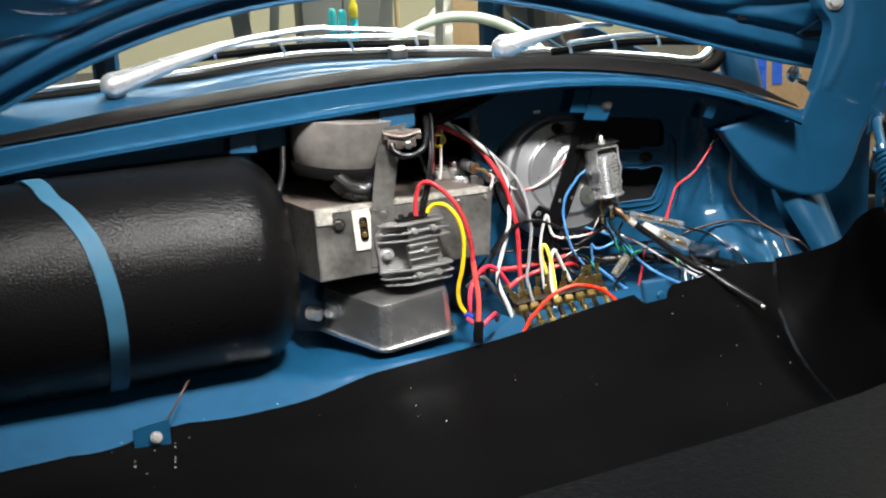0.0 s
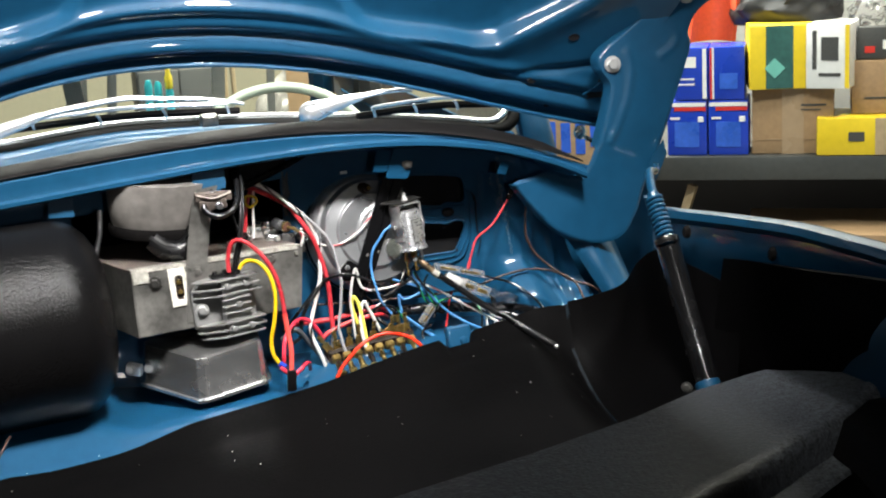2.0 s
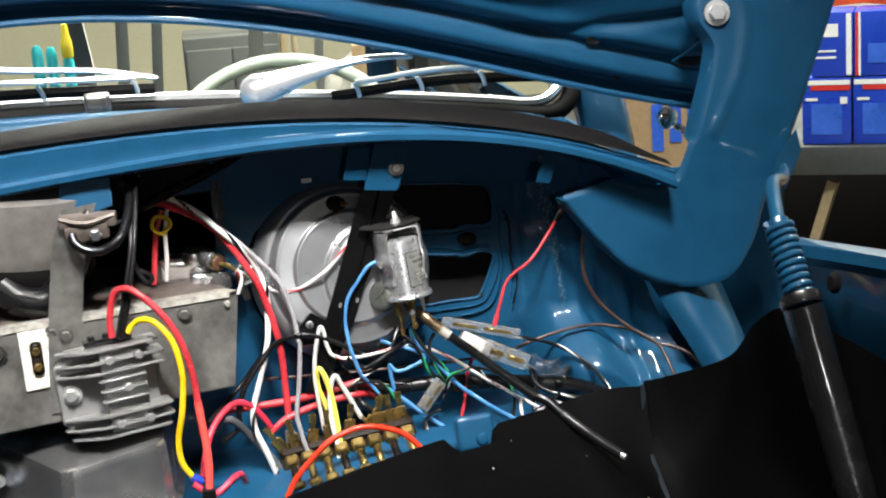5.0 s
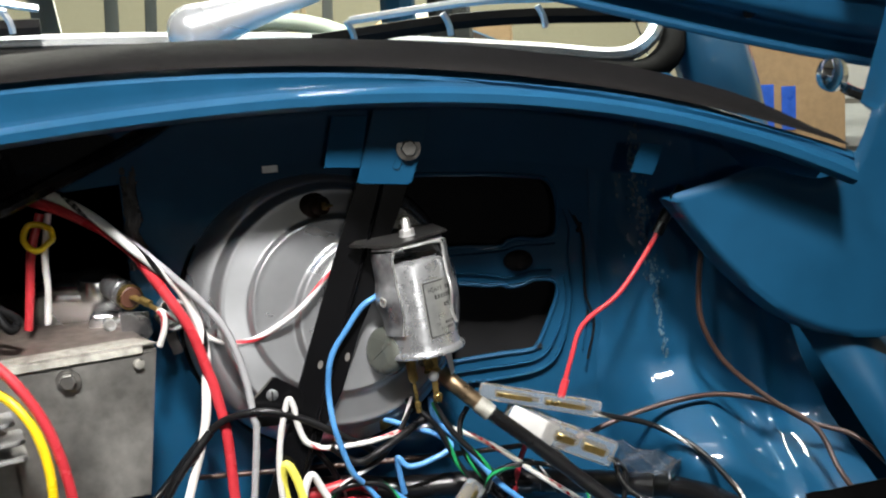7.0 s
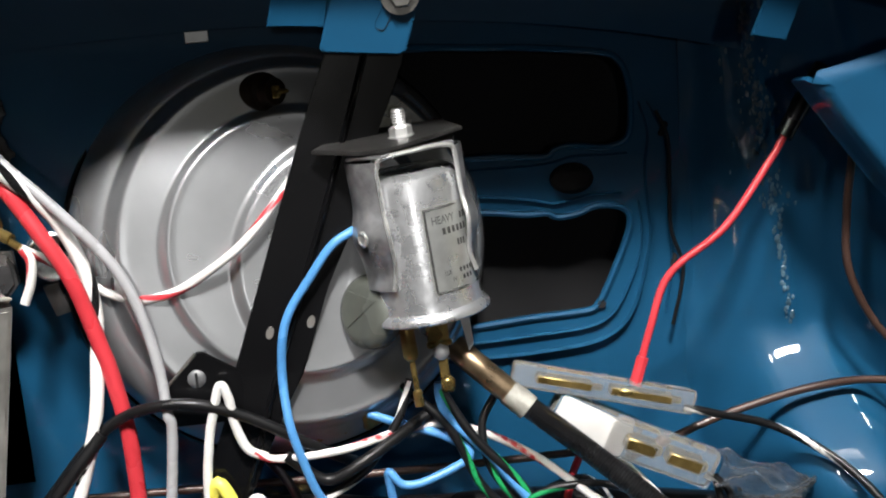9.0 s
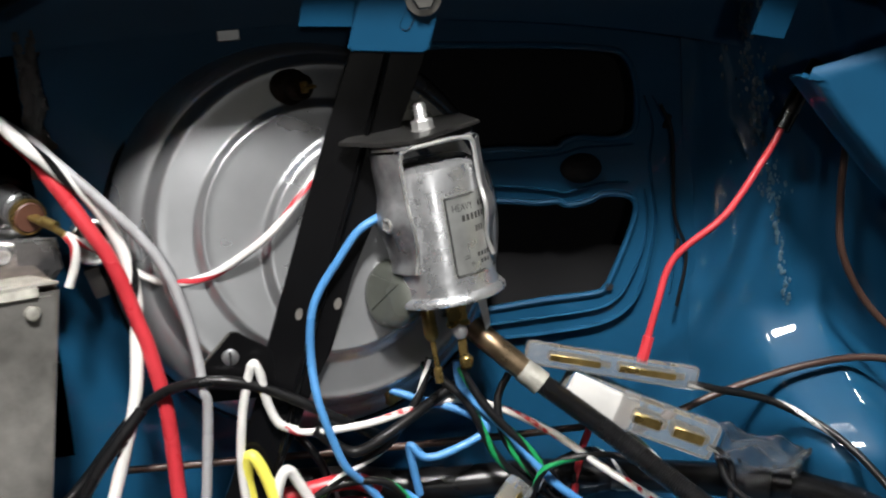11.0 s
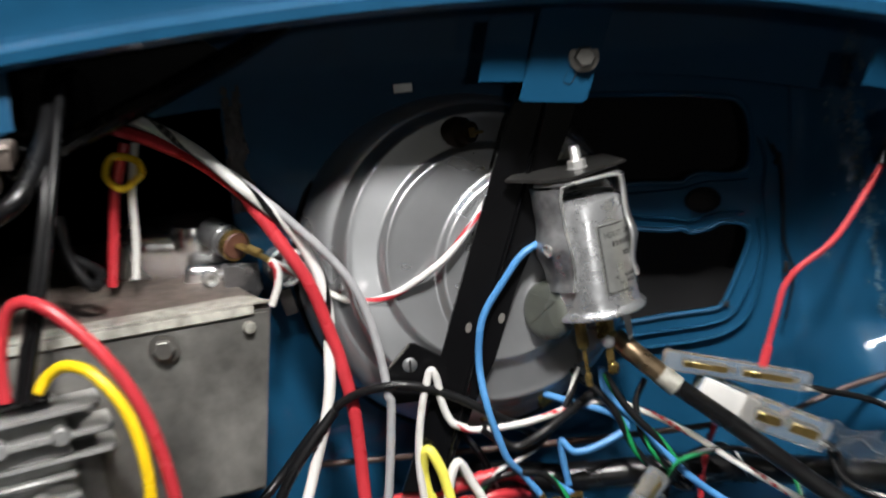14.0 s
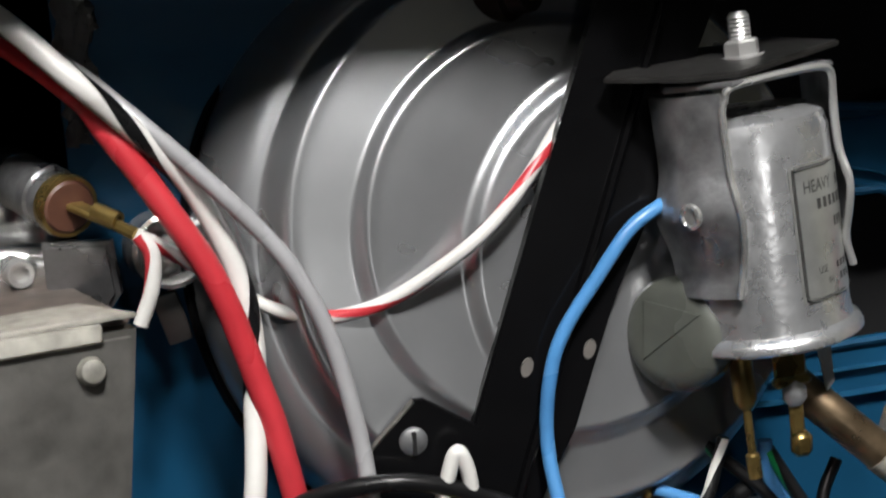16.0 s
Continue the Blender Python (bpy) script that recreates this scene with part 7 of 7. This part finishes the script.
def carton(x, z, w, h, d, mat, label, y=0.02, turn=0.0, prints=(), category="box", tape=False):
    """A carton on the shelf, its prints as thin sheets on the front: (x, z, width, height, material) in parts of the face."""
    ob = thing("carton", SH @ Vector((x + w / 2, y + d / 2, z)), label, category, "cartons on the shelf")
    m = SH @ pose(x + w / 2, y + d / 2, z + h / 2, 0, 0, turn)
    bm = bmesh.new()
    box(bm, (w, d, h), m, 0.003)
    part("body", bm, mat, ob)
    for px, pz, pw, ph, pm in prints:
        bm = bmesh.new()
        box(bm, (w * pw, 0.0015, h * ph), m @ pose((px - 0.5) * w, -d / 2 - 0.0008, (pz - 0.5) * h))
        part("print", bm, pm, ob, "", False)
    if tape:
        bm = bmesh.new()
        box(bm, (0.05, 0.0012, h * 1.0), m @ pose(0, -d / 2 - 0.0008, 0))
        box(bm, (0.05, d, 0.0012), m @ pose(0, 0, h / 2 + 0.0008))
        part("tape", bm, TAPE, ob, "", False)
    return ob


blue_print = [(0.5, 0.93, 0.96, 0.07, WHITE_CARD), (0.58, 0.85, 0.8, 0.07, RED_CARD), (0.5, 0.38, 0.62, 0.46, PALE_BLUE), (0.2, 0.68, 0.25, 0.04, WHITE_CARD), (0.85, 0.66, 0.14, 0.1, WHITE_CARD)]
carton(0.012, 0.058, 0.094, 0.132, 0.12, BLUE_CARD, "blue carton with a white and red top band", prints=blue_print)
carton(0.110, 0.058, 0.094, 0.132, 0.12, BLUE_CARD, "blue carton with a white and red top band", prints=blue_print)
carton(0.030, 0.192, 0.080, 0.125, 0.12, BLUE_CARD, "blue carton with white lettering blocks", prints=[(0.35, 0.72, 0.6, 0.2, WHITE_CARD), (0.35, 0.4, 0.5, 0.03, WHITE_CARD), (0.35, 0.3, 0.5, 0.03, WHITE_CARD), (0.9, 0.5, 0.12, 0.95, WHITE_CARD)])
carton(0.112, 0.192, 0.084, 0.125, 0.12, BLUE_CARD, "blue carton with a red and white stripe", prints=[(0.06, 0.5, 0.06, 0.98, RED_CARD), (0.12, 0.5, 0.05, 0.98, WHITE_CARD), (0.55, 0.35, 0.5, 0.3, PALE_BLUE)])
carton(0.212, 0.058, 0.19, 0.155, 0.16, CARDBOARD, "plain brown cardboard carton with tape", tape=True, y=0.03, prints=[(0.5, 0.22, 0.9, 0.01, TAPE), (0.75, 0.75, 0.3, 0.03, INK), (0.72, 0.68, 0.24, 0.02, INK)])
carton(0.198, 0.215, 0.150, 0.150, 0.16, YELLOW_CARD, "yellow carton with a dark green band and mint diamond", y=0.01, turn=7, prints=[(0.46, 0.5, 0.42, 0.98, GREEN_CARD), (0.93, 0.7, 0.08, 0.3, INK)])
bm = bmesh.new()
box(bm, (0.034, 0.001, 0.034), SH @ pose(0.266, 0.0055, 0.265, 0, 45, 7))
part("diamond", bm, MINT, bpy.data.objects["carton.005"], "", False)
carton(0.352, 0.215, 0.10, 0.150, 0.16, WHITE_CARD, "white printed end of a parts carton", y=0.0, turn=-12, prints=[(0.2, 0.6, 0.1, 0.6, INK), (0.55, 0.62, 0.4, 0.36, INK), (0.55, 0.22, 0.5, 0.05, INK), (0.95, 0.5, 0.1, 0.98, YELLOW_CARD)])
carton(0.362, 0.058, 0.30, 0.088, 0.16, YELLOW_CARD, "flat yellow carton taped shut", y=0.0, prints=[(0.3, 0.5, 0.12, 0.25, INK), (0.55, 0.5, 0.22, 0.98, TIMBER), (0.85, 0.55, 0.2, 0.1, INK)])
carton(0.44, 0.148, 0.30, 0.125, 0.18, CARDBOARD, "large brown cardboard carton", y=0.05, tape=True, prints=[(0.8, 0.7, 0.2, 0.16, INK), (0.25, 0.3, 0.3, 0.03, INK)])
carton(0.452, 0.275, 0.115, 0.075, 0.15, INK, "black carton with white and red printing", y=0.06, prints=[(0.7, 0.45, 0.4, 0.28, WHITE_CARD), (0.25, 0.3, 0.2, 0.2, RED_CARD)])
carton(0.575, 0.275, 0.20, 0.12, 0.16, CARDBOARD, "brown carton on top of the pile", y=0.05)
carton(0.20, -0.30, 0.42, 0.18, 0.30, CARDBOARD, "open brown carton on the lower shelf", y=-0.06)
carton(0.66, -0.30, 0.34, 0.20, 0.30, CARDBOARD, "brown carton on the lower shelf", y=-0.04)
bm = bmesh.new()
sheet(bm, lambda u, v: SH @ Vector((0.06 + 0.10 * u + 0.02 * v, 0.13 + 0.05 * math.sin(3 * u), 0.318 + 0.18 * v)), 8, 8, 0.01)
whole("orange_cloth", bm, ORANGE, "orange cloth hanging behind the blue cartons", "cloth")
for x, z, sx, sz in ((0.29, 0.365, 0.13, 0.085), (0.50, 0.345, 0.065, 0.055)):
    bm = bmesh.new()
    bmesh.ops.create_icosphere(bm, subdivisions=4, radius=1)
    for v in bm.verts:
        d = 1 + 0.22 * noise.noise(v.co * 2.2 + Vector((x * 9, 0, 0))) + 0.08 * noise.noise(v.co * 7)
        v.co = SH @ Vector((x + v.co.x * sx * d, 0.17 + v.co.y * 0.09 * d, z + 0.03 + max(-0.04, v.co.z * sz * d)))
    whole("plastic_bag", bm, BAG if x < 0.4 else CLEAR_BAG, "crumpled black plastic bag on the cartons" if x < 0.4 else "clear plastic bag on the cartons", "bag")

# body side below the windows, and cartons on the floor far behind the wing
bm = bmesh.new()
sheet(bm, lambda u, v: (0.44 + 0.06 * v + 0.01 * math.sin(math.pi * u), 0.56 + 1.4 * u, 0.690 - 0.20 * v * v - 0.08 * v - 0.03 * (1 - u)), 20, 10, 0.004)
part("door_top", bm, PAINT, car, "blue body side below the windows")
for x, y, s, t in ((1.03, 2.06, 0.26, -20), (0.62, 2.9, 0.3, -12)):
    ob = thing("floor_carton", (x, y, 0), "brown carton with blue printing on a stack", "box", "stacked cartons")
    bm = bmesh.new()
    box(bm, (s, s, 0.66), pose(x, y, 0.33, 0, 0, t), 0.004)
    part("body", bm, CARDBOARD, ob)
    for k in range(4):
        bm = bmesh.new()
        box(bm, (0.022, 0.002, 0.09 - 0.02 * (k % 2)), pose(x, y, 0.53 + 0.006 * k, 0, 0, t) @ pose(-0.06 + 0.034 * k, -s / 2 - 0.001, 0))
        part("print", bm, PALE_BLUE, ob, "", False)

# ---------------------------------------------------------------- seen through the windscreen
for x, top, cap in ((-0.0515, 0.886, None), (-0.0400, 0.884, None), (-0.0265, 0.876, YELLOW_CARD)):
    ob = thing("bottle", (x, 0.590, 0.80), "slim teal plastic bottle standing on the dashboard" if cap is None else "slim teal bottle with a tall yellow cap", "bottle", "bottles on the dashboard")
    bm = bmesh.new()
    lathe(bm, [(0, 0.785), (0.0046, 0.785), (0.0048, 0.79), (0.0048, top - 0.006), (0.0030, top - 0.001), (0.0026, top), (0, top)], pose(x, 0.590, 0), 16)
    part("body", bm, TEAL, ob)
    if cap:
        bm = bmesh.new()
        lathe(bm, [(0.0042, top - 0.002), (0.0050, top), (0.0050, top + 0.012), (0.0032, top + 0.016), (0.0026, top + 0.026), (0, top + 0.027)], pose(x, 0.590, 0), 16)
        part("cap", bm, cap, ob, "yellow cap")
ob = thing("low_cabinet", (0.165, 3.15, 0), "dark grey low cabinet behind the car", "cabinet")
bm = bmesh.new()
box(bm, (0.24, 0.30, 0.69), Matrix.Translation((0.165, 3.15, 0.345)), 0.006)
part("body", bm, SEAT, ob)
for s_x in (-1, 1):
    bm = bmesh.new()
    box(bm, (0.112, 0.012, 0.62), Matrix.Translation((0.165 + s_x * 0.058, 2.995, 0.35)), 0.003)
    part("door", bm, SEAT, ob)
for x, w, lean in ((0.299, 0.020, 1), (0.325, 0.012, -1), (-0.105, 0.030, 4), (-0.020, 0.026, 5)):
    bm = bmesh.new()
    box(bm, (w, 0.03, 1.3), pose(x, 3.05, 0.65, 3, lean), 0.003)
    whole("plank", bm, TIMBER if x > 0 else SHELF, "brown timber plank leaning behind the car" if x > 0 else "grey metal upright standing behind the car", "plank", "planks leaning behind the car")
bm = bmesh.new()
bmesh.ops.create_icosphere(bm, subdivisions=4, radius=1)
for v in bm.verts:
    d = 1 + 0.25 * noise.noise(v.co * 1.7 + Vector((3, 1, 0))) + 0.08 * noise.noise(v.co * 6)
    v.co = Vector((0.56 + 0.17 * v.co.x * d, 3.1 + 0.15 * v.co.y * d, max(0, 0.32 + 0.36 * v.co.z * d)))
whole("dust_sheet", bm, GREY, "grey brown dust sheet heaped over a pile", "dust sheet")

# ---------------------------------------------------------------- outer body and wheels of the car
bm = bmesh.new()
ROUND = [(-0.53, 0.56 - 0.1 * k) for k in range(9)] + [(0.53 * math.cos(radians(180 + a)), -0.28 + 0.42 * math.sin(radians(180 + a))) for a in range(10, 180, 10)] + [(0.53, -0.24 + 0.1 * k) for k in range(9)]


def shell(u, v):
    i = min(int(u * (len(ROUND) - 1) + 0.5), len(ROUND) - 1)
    x, y = ROUND[i]
    out = Vector((x, 0)).normalized() if y > -0.26 else Vector((x / 0.53, (y + 0.28) / 0.42)).normalized()
    prof = [(0.05, 0.70), (0.075, 0.695), (0.11, 0.67), (0.128, 0.61), (0.133, 0.55), (0.13, 0.44), (0.11, 0.32), (0.09, 0.24)]
    k = v * (len(prof) - 1)
    j = min(int(k), len(prof) - 2)
    f = k - j
    d, z = (prof[j][n] * (1 - f) + prof[j + 1][n] * f for n in (0, 1))
    drop = 0.06 * step(-0.1, -0.7, y) + 0.22 * step(0.05, 0.45, y)
    return x + out.x * d, y + out.y * d, z - drop


sheet(bm, shell, len(ROUND) - 1, 18, 0.003)
part("front_body", bm, PAINT, car, "blue rounded front wings and nose")
for s in (-1, 1):
    bm = bmesh.new()
    sheet(bm, lambda u, v: (s * (0.50 + 0.10 * math.sin(math.pi * min(1, v * 1.05)) - 0.06 * step(0.75, 1, u)), 0.56 + 1.75 * u, 0.72 - 0.48 * v), 16, 12, 0.003)
    part("body_side", bm, PAINT, car, "blue door and rear side of the body")
    bm = bmesh.new()
    box(bm, (0.10, 1.15, 0.04), Matrix.Translation((s * 0.60, 1.0, 0.24)), 0.012)
    part("running_board", bm, RUBBER, car)
bm = bmesh.new()
sheet(bm, lambda u, v: (-0.44 + 0.88 * u, 2.13 + 0.22 * math.sin(v * 1.5), 0.56 - 0.28 * v - 0.02 * (2 * u - 1) ** 2 * (1 - v)), 12, 12, 0.003)
part("rear_body", bm, PAINT, car)
for s in (-1, 1):
    bm = bmesh.new()
    tube(bm, [(s * 0.40, 2.08, 1.19), (s * 0.43, 2.16, 0.95), (s * 0.44, 2.2, 0.55)], 0.03, 8)
    part("rear_pillar", bm, PAINT, car)
bm = bmesh.new()
box(bm, (1.0, 2.7, 0.03), Matrix.Translation((0, 0.85, 0.24)))
part("floor_pan", bm, RUBBER, car, "dark floor pan", False)
for x, y in ((-0.56, -0.1), (0.56, -0.1), (-0.56, 1.95), (0.56, 1.95)):
    m = Matrix.Translation((x, y, 0.30)) @ pose(0, 0, 0, 0, 90 if x > 0 else -90)
    bm = bmesh.new()
    lathe(bm, [(0.20, -0.06), (0.27, -0.07), (0.295, -0.05), (0.30, 0), (0.295, 0.05), (0.27, 0.07), (0.20, 0.06), (0.19, 0), (0.20, -0.06)], m, 40)
    wh = part("wheel", bm, RUBBER, car, "black tyre on a chromed rim")
    bm = bmesh.new()
    lathe(bm, [(0, 0.055), (0.06, 0.05), (0.10, 0.03), (0.17, 0.035), (0.20, 0.058), (0.205, 0.05), (0.195, 0.0), (0, 0.0)], m, 32)
    part("rim", bm, CHROME, wh)
